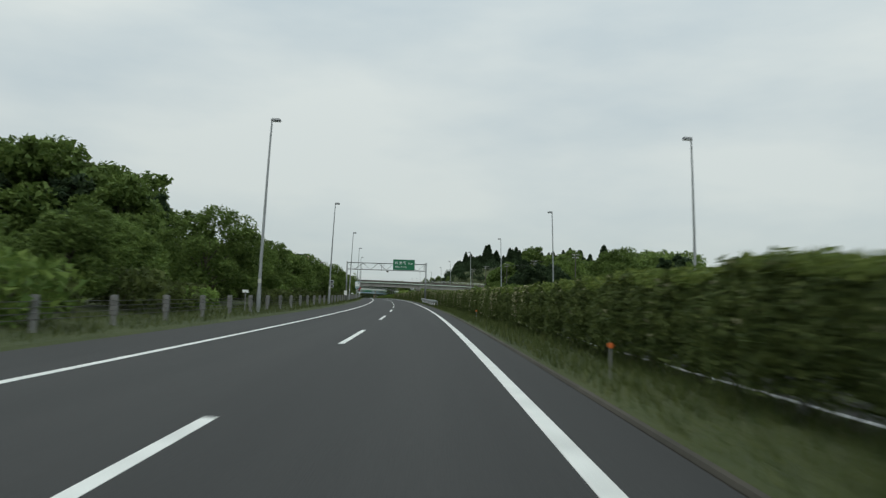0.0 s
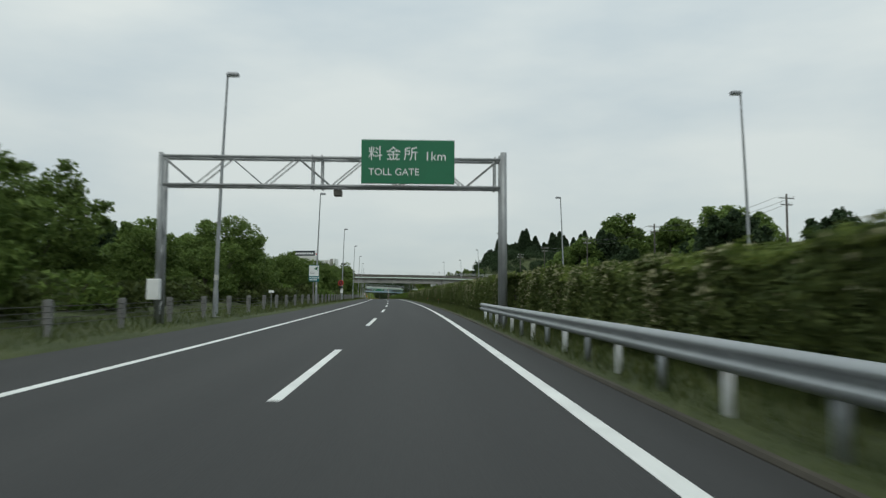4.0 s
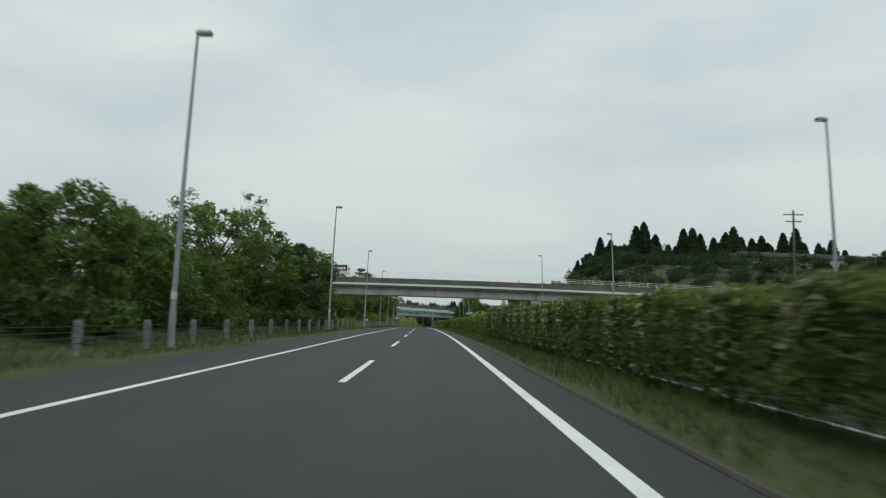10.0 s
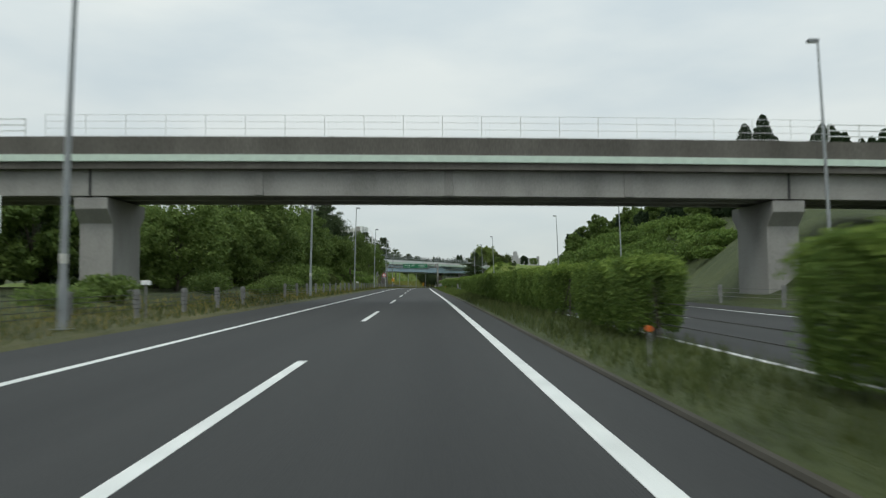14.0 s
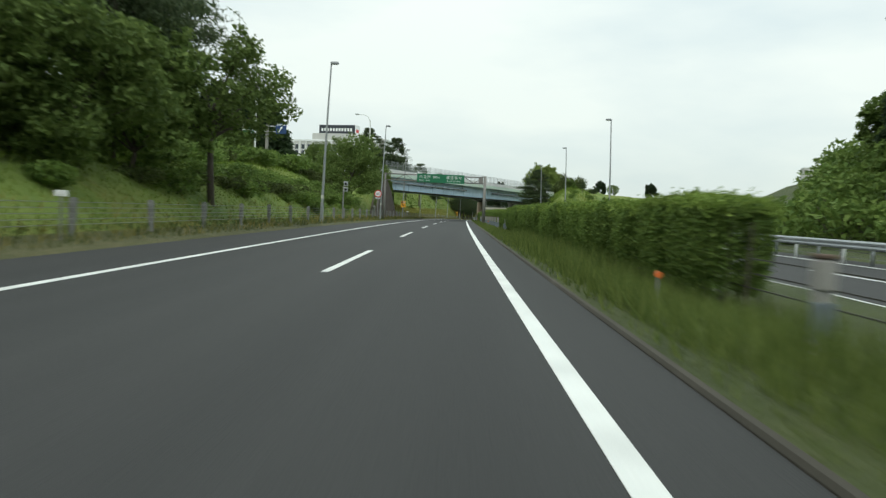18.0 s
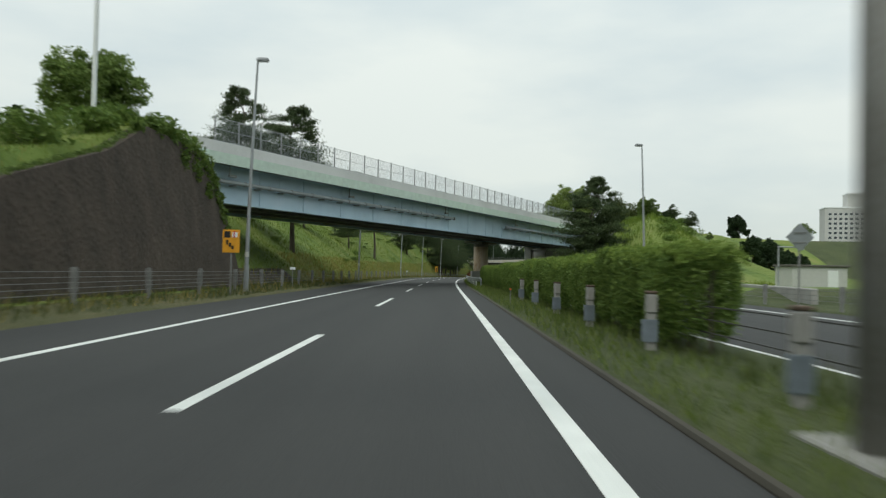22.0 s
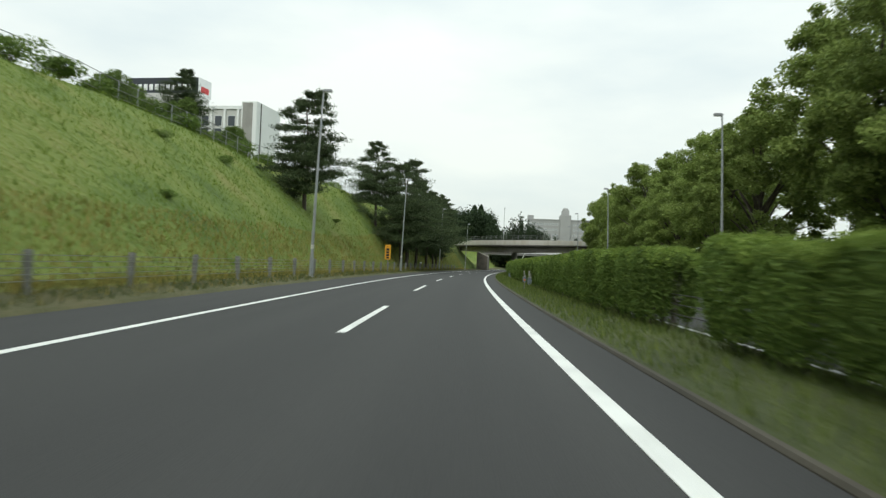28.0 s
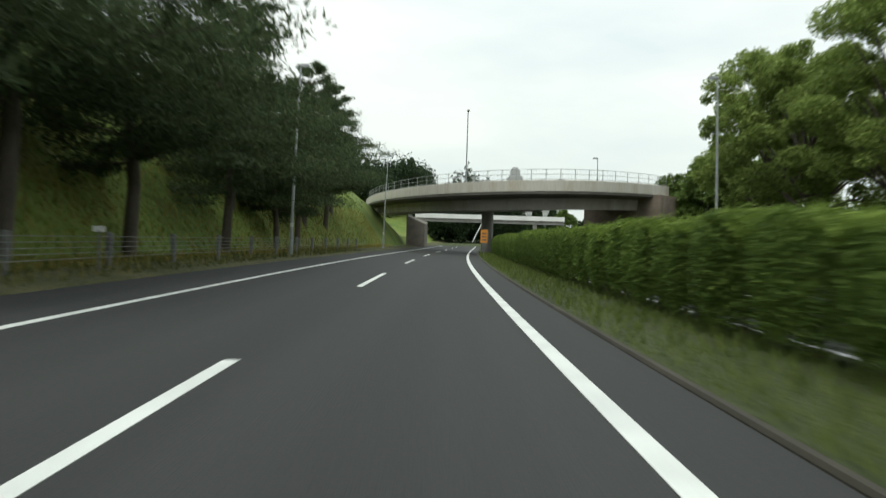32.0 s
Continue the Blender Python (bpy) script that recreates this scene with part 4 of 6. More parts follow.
for i in range(20):
    plant(CEDARS, i, 545 + 6 * i + r_.uniform(-4, 4), -62 - r_.uniform(0, 20), r_.uniform(0.9, 1.2))
for i in range(14):
    plant(FAR, i, 525 + r_.uniform(0, 6), -37 - 2.6 * i, r_.uniform(0.8, 1.0))
for i in range(62):
    plant(CEDARS, r_.randrange(3), 526 + r_.uniform(0, 12), -32.5 - 0.6 * i + r_.uniform(-1, 1), r_.uniform(1.1, 1.35), squash=r_.uniform(0.6, 0.74))
# shrubs on the bank beyond the opposite carriageway, by the bridge's end
for i, (s_, la_) in enumerate([(566, 22.5), (570, 25.5), (576, 27), (583, 28.5), (590, 29), (597, 29.5), (572, 30), (580, 32), (588, 33), (596, 34), (603, 33), (606, 30)]):
    plant(SHRUBS, i, s_, la_, 0.5 + 0.06 * (i % 5))
for s_, la_, z_ in [(590, 31.4, 0.26), (592, 34.5, 0.3), (594, 37.5, 0.16)]:
    plant(PINES, 1, s_, la_, z_)
for s_, la_, z_ in [(106, 37, 1.5), (112, 42, 1.6), (118, 47, 1.65), (100, 31, 1.2)]:
    plant(GREENS, int(s_), s_, la_, z_)
for i in range(17):
    s_ = 562 + 11.2 * i + r_.uniform(-2, 2)
    plant(SHRUBS if i % 2 else FRESH, i, s_, r_.uniform(-20.5, -11), r_.uniform(0.22, 0.45))
# behind the hotel side of the crest
for i in range(9):
    plant(BROAD, i, 684 + 4.4 * i, -26.5 - (i % 3) * 1.6, 0.5 + 0.06 * (i % 4))
for i in range(16):
    plant(UNDER, i, 652 + 2.4 * i, 21.5 + (i * 5 % 4) * 0.6, 1.3 + 0.1 * (i % 4), turn=71 * i)
# the wooded bank's end and the undergrowth below the pines
for i in range(44):
    s_ = 436 + 0.75 * i
    plant(SHRUBS, i, s_, 25.0 + max(0.0, s_ - 456) * 0.28 + (i * 29 % 17) * 0.5, 1.15 + 0.1 * (i % 6), turn=53 * i)
for i, (s_, la_, z_) in enumerate([(446, 29.5, 0.5), (452, 30.5, 0.55), (457, 32.5, 0.55), (463, 36, 0.55), (450, 34.5, 0.5), (458, 36, 0.5)]):
    plant(FAR, i, s_, la_, z_, turn=80 * i)
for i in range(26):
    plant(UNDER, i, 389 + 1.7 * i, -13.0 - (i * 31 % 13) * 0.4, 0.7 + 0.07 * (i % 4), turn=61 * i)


# ---- lettering ----
def lettering(parent, body, x, z, size, mat, y=-0.03, name="lettering", align="LEFT"):
    cu = bpy.data.curves.new(name, "FONT")
    cu.body, cu.size, cu.align_x, cu.extrude = body, size, align, 0.004
    tmp = bpy.data.objects.new(name, cu)
    scene.collection.objects.link(tmp)
    dg = bpy.context.evaluated_depsgraph_get()
    me = bpy.data.meshes.new_from_object(tmp.evaluated_get(dg))
    bpy.data.objects.remove(tmp)
    me.materials.clear()
    me.materials.append(mat)
    ob = new(name, me)
    ob.parent = parent
    ob.matrix_basis = pose(x, y, z, 90, 0, 0)
    return ob


M_GALV2 = plain("grey steel truss", (0.30, 0.31, 0.31), 0.5, 0.4)
M_RUSTGREY = mix_noise("weathered steel", [(0.3, (0.16, 0.14, 0.12)), (0.6, (0.27, 0.265, 0.25)), (0.8, (0.33, 0.33, 0.32))], 0.8, 14, 0.6, 0.2, 0.1)


# ---- sign gantries ----
def gantry(s, label, l_left, l_right, z_low, z_high, top_right, sign, weathered, depth=0.55, laced=True):
    t = thing("sign_gantry", label, "gantry", stand(s, 0, 0), "toll signs")
    mat = M_RUSTGREY if weathered else M_GALV2
    g_l, g_r = rise(s, l_left) - 0.1, rise(s, l_right) - 0.1
    if laced:
        for y in (-0.33, 0.33):
            part("post", tubed((l_right, y, g_r), (l_right, y, top_right), 0.13, 0.12, 14), mat, t, "round steel post", True)
        for i in range(7):
            z0, z1 = g_r + 0.4 + 0.83 * i, g_r + 0.4 + 0.83 * (i + 1)
            y0 = 0.28 * (1 if i % 2 else -1)
            part("lacing", tubed((l_right, y0, z0), (l_right, -y0, z1), 0.03, n=6), mat, t)
    else:
        part("post", tubed((l_right, 0, g_r), (l_right, 0, top_right), 0.2, 0.17, 14), mat, t, "thick round steel post", True)
        part("junction_box", boxed((l_right - 0.75, -0.33, z_low + 0.02), (l_right - 0.3, 0.33, z_high - 0.02), 0.02), mat, t)
    part("footing", boxed((l_right - 0.35, -0.6, g_r - 0.1), (l_right + 0.35, 0.6, g_r + 0.12), 0.02), M_CONCRETE, t)
    for y in (-depth / 2, depth / 2):
        part("post", tubed((l_left, y, g_l), (l_left, y, z_high + 0.12), 0.1, 0.09, 10), mat, t, smooth=True)
    k = 5
    for i in range(k):
        z0, z1 = g_l + (z_low - g_l) * i / k, g_l + (z_low - g_l) * (i + 1) / k
        y0 = depth / 2 * (1 if i % 2 else -1)
        part("brace", tubed((l_left, y0, z0), (l_left, -y0, z1), 0.035, n=6), mat, t)
    for y in (-depth / 2, depth / 2):
        for z in (z_low, z_high):
            part("chord", tubed((l_left, y, z), (l_right - 0.1, y, z), 0.055, n=8), mat, t, smooth=True)
    n = max(6, int((l_right - l_left) / 1.15))
    for i in range(n):
        xa, xb = l_left + (l_right - l_left - 0.2) * i / n, l_left + (l_right - l_left - 0.2) * (i + 1) / n
        for y in (-depth / 2, depth / 2):
            z0, z1 = (z_low, z_high) if i % 2 else (z_high, z_low)
            part("brace", tubed((xa, y, z0), (xb, y, z1), 0.026, n=6), mat, t)
        part("brace", tubed((xa, -depth / 2, z_low), (xb, depth / 2, z_low), 0.02, n=5), mat, t)
        part("brace", tubed((xa, -depth / 2, z_high), (xb, depth / 2, z_high), 0.02, n=5), mat, t)
    for x in (l_left, (l_left + l_right) / 2 - 0.8, (l_left + l_right) / 2 - 0.45, l_right - 0.3):
        for y in (-depth / 2, depth / 2):
            part("joint", tubed((x - 0.03, y, z_low), (x + 0.03, y, z_low), 0.1, n=10), mat, t)
            part("joint", tubed((x - 0.03, y, z_high), (x + 0.03, y, z_high), 0.1, n=10), mat, t)
            part("strut", tubed((x, y, z_low), (x, y, z_high), 0.03, n=6), mat, t)
    x0, x1, z0, z1, lines = sign
    face = part("sign_panel", boxed((x0, -depth / 2 - 0.16, z0), (x1, -depth / 2 - 0.1, z1), 0.01), M_SIGNGREEN, t, "dark green sign panel with white lettering")
    for body, x, z, size in lines:
        lettering(face, body, x, z, size, M_WHITE, -depth / 2 - 0.166)
    for x in (x0 + 0.5, (x0 + x1) / 2, x1 - 0.5):
        part("bracket", boxed((x - 0.04, -depth / 2 - 0.1, z0 + 0.1), (x + 0.04, -depth / 2 - 0.04, z1 - 0.1)), mat, t)
    return t


g1 = gantry(118.35, "steel truss gantry with a green toll gate sign", -7.45, 5.08, 5.2, 6.25, 6.5, (-0.18, 3.25, 5.28, 6.92, [("料", 0.06, 6.2, 0.55), ("金", 0.72, 6.2, 0.55), ("所", 1.36, 6.2, 0.55), ("1km", 2.13, 6.16, 0.47), ("TOLL GATE", 0.08, 5.6, 0.36)]), False)
part("detector", boxed((-1.2, -0.2, 4.85), (-0.9, 0.15, 5.08), 0.02), M_DARKCON, g1, "small dark box under the truss")
part("hanger", tubed((-1.05, 0, 5.08), (-1.05, 0, 5.2), 0.03), M_GALV2, g1)
part("control_box", boxed((-7.75, -0.55, 1.0), (-7.3, -0.3, 1.75), 0.02), M_WHITE, g1, "pale grey control box on the leg")
gantry(498.4, "weathered truss gantry with a wide green toll gate sign", -7.0, 5.48, 5.07, 5.83, 5.98, (-3.0, 2.9, 4.92, 5.98, [("料", -2.72, 5.46, 0.42), ("金", -2.22, 5.46, 0.42), ("所", -1.72, 5.46, 0.42), ("500m", -1.08, 5.47, 0.40), ("速", 0.64, 5.46, 0.42), ("度", 1.14, 5.46, 0.42), ("落", 1.64, 5.46, 0.42), ("せ", 2.16, 5.46, 0.42), ("TOLL GATE", -2.75, 5.08, 0.26), ("SLOW DOWN", 0.72, 5.08, 0.26)]), True, laced=False)


# ---- guard cable fences ----
def cable_fence(lat, s0, s1, step, label, cables, height, tone, thick=0.075, wire=None):
    t = thing("cable_fence", label, "fence")
    me = None
    n = int((s1 - s0) / step)
    for i in range(n):
        s = s0 + i * step
        if me is None:
            bm = bmesh.new()
            tube(bm, (0, 0, -0.2), (0, 0, height), thick, thick * 0.95, 8)
            box(bm, (-thick * 1.25, -0.04, height * 0.35), (thick * 1.25, 0.04, height * 0.98))
            ob = part("post", bm, tone, t)
            me = ob.data
        else:
            ob = new("post", me)
            ob.parent = t
        ob.matrix_basis = stand(s, lat, rise(s, lat), r_.uniform(-6, 6)) @ pose(0, 0, 0, r_.uniform(-2, 2), r_.uniform(-2, 2), 0)
    for z in cables:
        bm = bmesh.new()
        st = [s0 + (s1 - s0) * i / (n * 2) for i in range(n * 2 + 1)]
        q = 0.009
        sweep(bm, [(-q, -q), (-q, q), (q, q), (q, -q)], st, True, lambda s, la, u: at(s, lat + 0.08 + la, rise(s, lat) + z + u))
        part("cable", bm, wire or tone, t)
    return t


M_POST = mix_noise("weathered grey post", [(0.3, (0.14, 0.14, 0.135)), (0.65, (0.26, 0.26, 0.25))], 2.0, 20, 0.8, 0, 0.2)
M_CABLE = plain("dull dark steel cable", (0.06, 0.058, 0.052), 0.7)
cable_fence(-7.5, -5.1, 364, 4.8, "dull weathered posts with dark guard cables below the trees", (0.32, 0.47, 0.62, 0.77), 0.95, M_POST, 0.09, M_CABLE)
cable_fence(-7.75, 368, 800, 5.2, "grey posts with steel guard cables beside the road shoulder", (0.32, 0.47, 0.62, 0.77, 0.92), 1.05, M_POST)
cable_fence(6.55, 2, 448, 6.7, "grey posts with dark guard cables in the median", (0.35, 0.55, 0.75), 0.85, M_POST, 0.055, M_CABLE)
cable_fence(6.4, 452, 556, 6.7, "grey posts with dark guard cables in the grassy median", (0.35, 0.55, 0.75), 0.9, M_POST, 0.055, M_CABLE)
cable_fence(6.4, 612, 800, 6.7, "grey posts with dark guard cables before the hedge", (0.35, 0.55, 0.75), 0.8, M_POST, 0.05, M_CABLE)
cable_fence(17.3, 300, 556, 6.7, "grey posts with guard cables beyond the opposite carriageway", (0.35, 0.55, 0.75), 0.95, M_POST)


def reflector_post():
    """Delineator in the median: pale plates on a short post."""
    t = thing("delineator_post", "short post with pale reflector plates in the median", "delineator", group="median delineators")
    part("post", boxed((-0.075, -0.075, -0.15), (0.075, 0.075, 0.93), 0.012), M_CONCRETE, t)
    part("block", boxed((-0.085, -0.1, 0.6), (0.085, 0.09, 0.9), 0.02), M_CONCRETE, t, "weathered concrete block")
    part("cap", boxed((-0.09, -0.1, 0.905), (0.09, 0.09, 0.95), 0.012), plain("rusty cap", (0.11, 0.075, 0.055), 0.85, 0, 0.35), t, "rusty brown cap")
    part("plate", boxed((-0.16, -0.105, 0.14), (0.09, -0.08, 0.5), 0.006), plain("blue-grey plate", (0.17, 0.20, 0.23), 0.6, 0, 0.3), t, "blue-grey reflector plate")
    return t


rp = reflector_post()
rp.matrix_basis = stand(465.2, 5.75, rise(467, 5.3))
for i in range(1, 13):
    copy_thing(rp, stand(465.2 + 5.0 * i, 5.75, rise(467, 5.3), r_.uniform(-8, 8)))
for s_ in (392.6, 397, 399.5, 412.5, 458.7, 671.4, 675.8, 702):
    copy_thing(rp, stand(s_, 6.0, rise(s_, 5.5), r_.uniform(-8, 8)))


def orange_marker():
    t = thing("orange_marker", "small round orange reflector on a thin stake", "delineator", group="orange markers")
    part("stake", tubed((0, 0, -0.1), (0, 0, 0.5), 0.015, n=6), M_POST, t)
    part("reflector", tubed((0, -0.02, 0.52), (0, 0.02, 0.52), 0.046, n=14), plain("orange plastic", (0.62, 0.15, 0.03), 0.45), t)
    return t


om = orange_marker()
om.matrix_basis = stand(40, 5.15, rise(40, 5.15))
for s_ in (12, 165, 187, 230, 275, 326, 415, 470, 524, 575, 664):
    copy_thing(om, stand(s_, 5.15, rise(s_, 5.15)))


def post_plate():
    t = thing("shoulder_delineator", "small white plate on a post beside the shoulder", "delineator", group="shoulder plates")
    part("post", tubed((0, 0, -0.15), (0, 0, 1.15), 0.03, n=8), M_POST, t)
    part("plate", boxed((-0.17, -0.02, 1.1), (0.17, 0.02, 1.26), 0.01), M_WHITE, t)
    return t


pp = post_plate()
pp.matrix_basis = stand(141, -7.4, rise(141, -7.4))
for s_ in (41, 341, 424, 541, 641, 741):
    copy_thing(pp, stand(s_, -7.4, rise(s_, -7.4)))


# ---- guard rails ----
def guard_rail(lat, s0, s1, label, flare=0.35):
    t = thing("guard_rail", label, "guard rail")
    prof = [(0, 0.42), (-0.075, 0.47), (-0.075, 0.53), (0.0, 0.58), (-0.075, 0.63), (-0.075, 0.69), (0, 0.74), (0.006, 0.74), (-0.069, 0.69), (-0.069, 0.63), (0.006, 0.58), (-0.069, 0.53), (-0.069, 0.47), (0.006, 0.42)]
    n = int((s1 - s0) / 2)

    def off(s):
        return flare * max(0, 1 - (s - s0) / 4) ** 2

    bm = bmesh.new()
    sweep(bm, prof, [s0 + (s1 - s0) * i / (2 * n) for i in range(2 * n + 1)], True, lambda s, la, u: at(s, lat + la + off(s), u + 0.12))
    part("beam", bm, M_STEEL, t, "corrugated galvanised beam", True)
    for i in range(n + 1):
        s = s0 + 0.4 + (s1 - s0 - 0.8) * i / n
        p_ = part("post", tubed((0, 0, -0.2), (0, 0, 0.72), 0.06, n=10), M_WHITE if i % 2 else M_STEEL, t, smooth=True)
        p_.matrix_basis = stand(s, lat + 0.12 + off(s), 0.06)
    return t


guard_rail(4.75, 88, 122.8, "galvanised corrugated guard rail before the gantry post")
guard_rail(4.95, 556.4, 606, "galvanised corrugated guard rail before the bridge pillar", 0.5)
guard_rail(7.9, 560, 606, "galvanised guard rail on the far side of the pillar", 0.0)
guard_rail(17.2, 380, 470, "galvanised guard rail beside the opposite carriageway", 0.0)


# ---- road signs ----
M_RED = plain("red sign sheet", (0.55, 0.02, 0.02), 0.4)
M_NAVY = plain("navy sign sheet", (0.015, 0.05, 0.16), 0.4)
M_TEAL = plain("teal sign sheet", (0.02, 0.17, 0.19), 0.4)
M_YELLOW = plain("amber sign sheet", (0.72, 0.33, 0.02), 0.45)
M_BLACK = plain("black paint", (0.015, 0.015, 0.016), 0.5)


def disc(bm, r, y0, y1, cx=0.0, cz=0.0, n=28):
    tube(bm, (cx, y0, cz), (cx, y1, cz), r, r, n)


def round_sign(s, lat, z, r, text, label, dark):
    t = thing("speed_limit_sign", label, "road sign", stand(s, lat, rise(s, lat)))
    part("post", tubed((0, 0.03, -0.2), (0, 0.03, z + r), 0.035, n=8), M_POST, t)
    bm = bmesh.new()
    disc(bm, r, -0.02, 0.0, 0, z)
    d = part("ring", bm, M_RED, t, "red ring")
    bm = bmesh.new()
    disc(bm, r * 0.76, -0.03, -0.018, 0, z)
    f = part("face", bm, M_BLACK if dark else M_WHITE, d)
    lettering(f, text, 0, z - r * 0.32, r * 0.95, M_RED if dark else M_NAVY, -0.034, "numerals", "CENTER")
    return t


r80 = round_sign(205.5, -7.2, 2.75, 0.42, "80", "round lit speed limit sign with a red ring and 80", True)
part("control_box", boxed((-0.05, -0.16, 1.2), (0.34, 0.06, 1.75), 0.02), M_WHITE, r80, "pale control box")
part("hood", boxed((-0.25, -0.1, 1.95), (0.25, 0.1, 2.25), 0.02), M_BLACK, r80)
r60 = round_sign(496.0, -7.55, 3.05, 0.44, "60", "round white speed limit sign with red ring and 60", False)
part("sub_plate", boxed((-0.28, -0.03, 2.42), (0.28, 0.0, 2.58), 0.01), M_WHITE, r60)
for x_ in (-0.17, -0.02, 0.13):
    part("plate_mark", boxed((x_ - 0.05, -0.036, 2.46), (x_ + 0.05, -0.03, 2.54)), M_NAVY, r60)


def area_sign():
    t = thing("rest_area_sign", "teal-framed white sign with a pictogram on two posts", "road sign", stand(163.4, -7.05, rise(163.4, -7.05)))
    for x in (-0.05,):
        part("post", tubed((x, 0.05, -0.2), (x, 0.05, 3.6), 0.05, n=8), M_RUSTGREY, t)
    p = part("sign_panel", boxed((-0.5, -0.03, 2.25), (0.5, 0.02, 3.85), 0.02), M_TEAL, t)
    part("white_field", boxed((-0.46, -0.045, 2.78), (0.46, -0.031, 3.8), 0.006), M_WHITE, p)
    bm = bmesh.new()
    v = [bm.verts.new(q) for q in ((0.02, -0.05, 3.5), (0.36, -0.05, 3.72), (0.3, -0.05, 3.3), (0.2, -0.05, 3.44), (0.08, -0.05, 3.3), (0.14, -0.05, 3.46))]
    bm.faces.new(v)
    bmesh.ops.solidify(bm, geom=bm.faces[:], thickness=0.004)
    part("pictogram", bm, M_SIGNGREEN, p)
    bm = bmesh.new()
    ring = [(-0.38 + 0.46 * i / 9 + 0.03 * math.sin(i), 3.08 + 0.12 * math.sin(math.pi * i / 9)) for i in range(10)]
    for (xa, za), (xb, zb) in zip(ring[:-1], ring[1:]):
        tube(bm, (xa, -0.05, za), (xb, -0.05, zb), 0.012, n=5)
        tube(bm, (xa, -0.05, za - 0.18 * math.sin(math.pi * (xa + 0.38) / 0.46)), (xb, -0.05, zb - 0.18 * math.sin(math.pi * (xb + 0.38) / 0.46)), 0.012, n=5)
    part("outline", bm, M_POST, p)
    for row, z in enumerate((2.62, 2.42)):
        for i in range(5 - row):
            part("text_bar", boxed((-0.42 + 0.19 * i, -0.04, z - 0.06), (-0.28 + 0.19 * i, -0.031, z + 0.05)), M_WHITE, p)


area_sign()


def yellow_sign(s, lat, z0, z1, w, label, bars):
    t = thing("warning_sign", label, "road sign", stand(s, lat, rise(s, lat)))
    part("post", tubed((0, 0.04, -0.2), (0, 0.04, z1 - 0.1), 0.035, n=8), M_POST, t)
    p = part("sign_panel", boxed((-w / 2, -0.03, z0), (w / 2, 0.0, z1), 0.012), M_YELLOW, t)
    for x0, x1, a, b, m in bars:
        part("text_bar", boxed((x0, -0.037, a), (x1, -0.03, b)), m, p)
    return t


yellow_sign(525.5, -6.9, 1.85, 2.85, 0.75, "square amber warning sign with a dark pictogram", [(-0.3, -0.04, 2.5, 2.78, M_BLACK), (0.04, 0.28, 2.52, 2.74, M_WHITE), (0.1, 0.2, 2.5, 2.78, M_RED), (-0.22, -0.12, 2.2, 2.4, M_BLACK), (-0.1, 0.0, 2.1, 2.28, M_BLACK), (0.02, 0.12, 2.0, 2.16, M_BLACK)])
yellow_sign(704.9, -6.9, 1.4, 2.95, 0.62, "tall amber sign with a column of dark characters", [(-0.14, 0.14, 2.72, 2.76, M_BLACK), (-0.16, 0.16, 2.34, 2.58, M_BLACK), (-0.16, 0.16, 2.04, 2.27, M_BLACK), (-0.16, 0.16, 1.76, 1.97, M_BLACK), (-0.15, 0.15, 1.5, 1.68, M_BLACK)])


M_LAMPBOX = plain('weathered pale box', (0.36, 0.37, 0.37), 0.6)


def roadside_camera(s, lat, top):
    t = thing("signal_post", "grey post with two pale lamp boxes", "roadside device", stand(s, lat, rise(s, lat)))
    part("post", tubed((-0.15, 0, -0.2), (-0.15, 0, top - 0.2), 0.06, n=8), M_POST, t)
    for z in (top - 0.05, top - 0.55):
        h = part("lamp_box", boxed((-0.12, -0.14, z - 0.2), (0.22, 0.14, z + 0.2), 0.04), M_LAMPBOX, t)
        bm = bmesh.new()
        disc(bm, 0.11, -0.17, -0.14, 0.05, z, 16)
        part("lens", bm, M_BLACK, h)


roadside_camera(470.6, -7.5, 3.25)
roadside_camera(88.5, -7.4, 2.6)


def upper_signs():
    t = thing("branch_road_sign", "post with arms that carry a green and a blue sign", "road sign", stand(516.5, -27, rise(516.5, -27)))
    b = -rise(516.5, -27)
    part("post", boxed((-0.2, -0.2, -0.2), (0.2, 0.2, b + 13.3), 0.03), M_RUSTGREY, t)
    for z in (b + 13.1, b + 12.3):
        part("arm", tubed((-3.0, 0, z), (2.4, 0, z), 0.06, n=8), M_STEEL, t)
    w = part("sign_panel", boxed((-3.7, -0.1, b + 11.9), (-1.9, 0.0, b + 13.4), 0.05), M_WHITE, t, "white sign with a green lower field")
    part("green_field", boxed((-3.6, -0.115, b + 12.0), (-2.0, -0.101, b + 12.8), 0.01), M_SIGNGREEN, w)
    for i in range(3):
        part("text_bar", boxed((-3.5 + 0.5 * i, -0.125, b + 12.3), (-3.15 + 0.5 * i, -0.116, b + 12.6)), M_WHITE, w)
    n = part("sign_panel", boxed((1.3, -0.1, b + 12.0), (2.9, 0.0, b + 13.6), 0.05), M_NAVY, t, "dark blue sign with a white arrow")
    ar = bmesh.new()
    tube(ar, (1.75, -0.11, b + 12.2), (2.1, -0.11, b + 12.8), 0.08, n=6)
    tube(ar, (2.1, -0.11, b + 12.75), (2.3, -0.11, b + 13.1), 0.18, 0.02, 6)
    part("arrow", ar, M_WHITE, n)
    for i in range(4):
        part("text_bar", boxed((1.45 + 0.34 * i, -0.112, b + 13.25), (1.7 + 0.34 * i, -0.101, b + 13.45)), M_WHITE, n)


upper_signs()


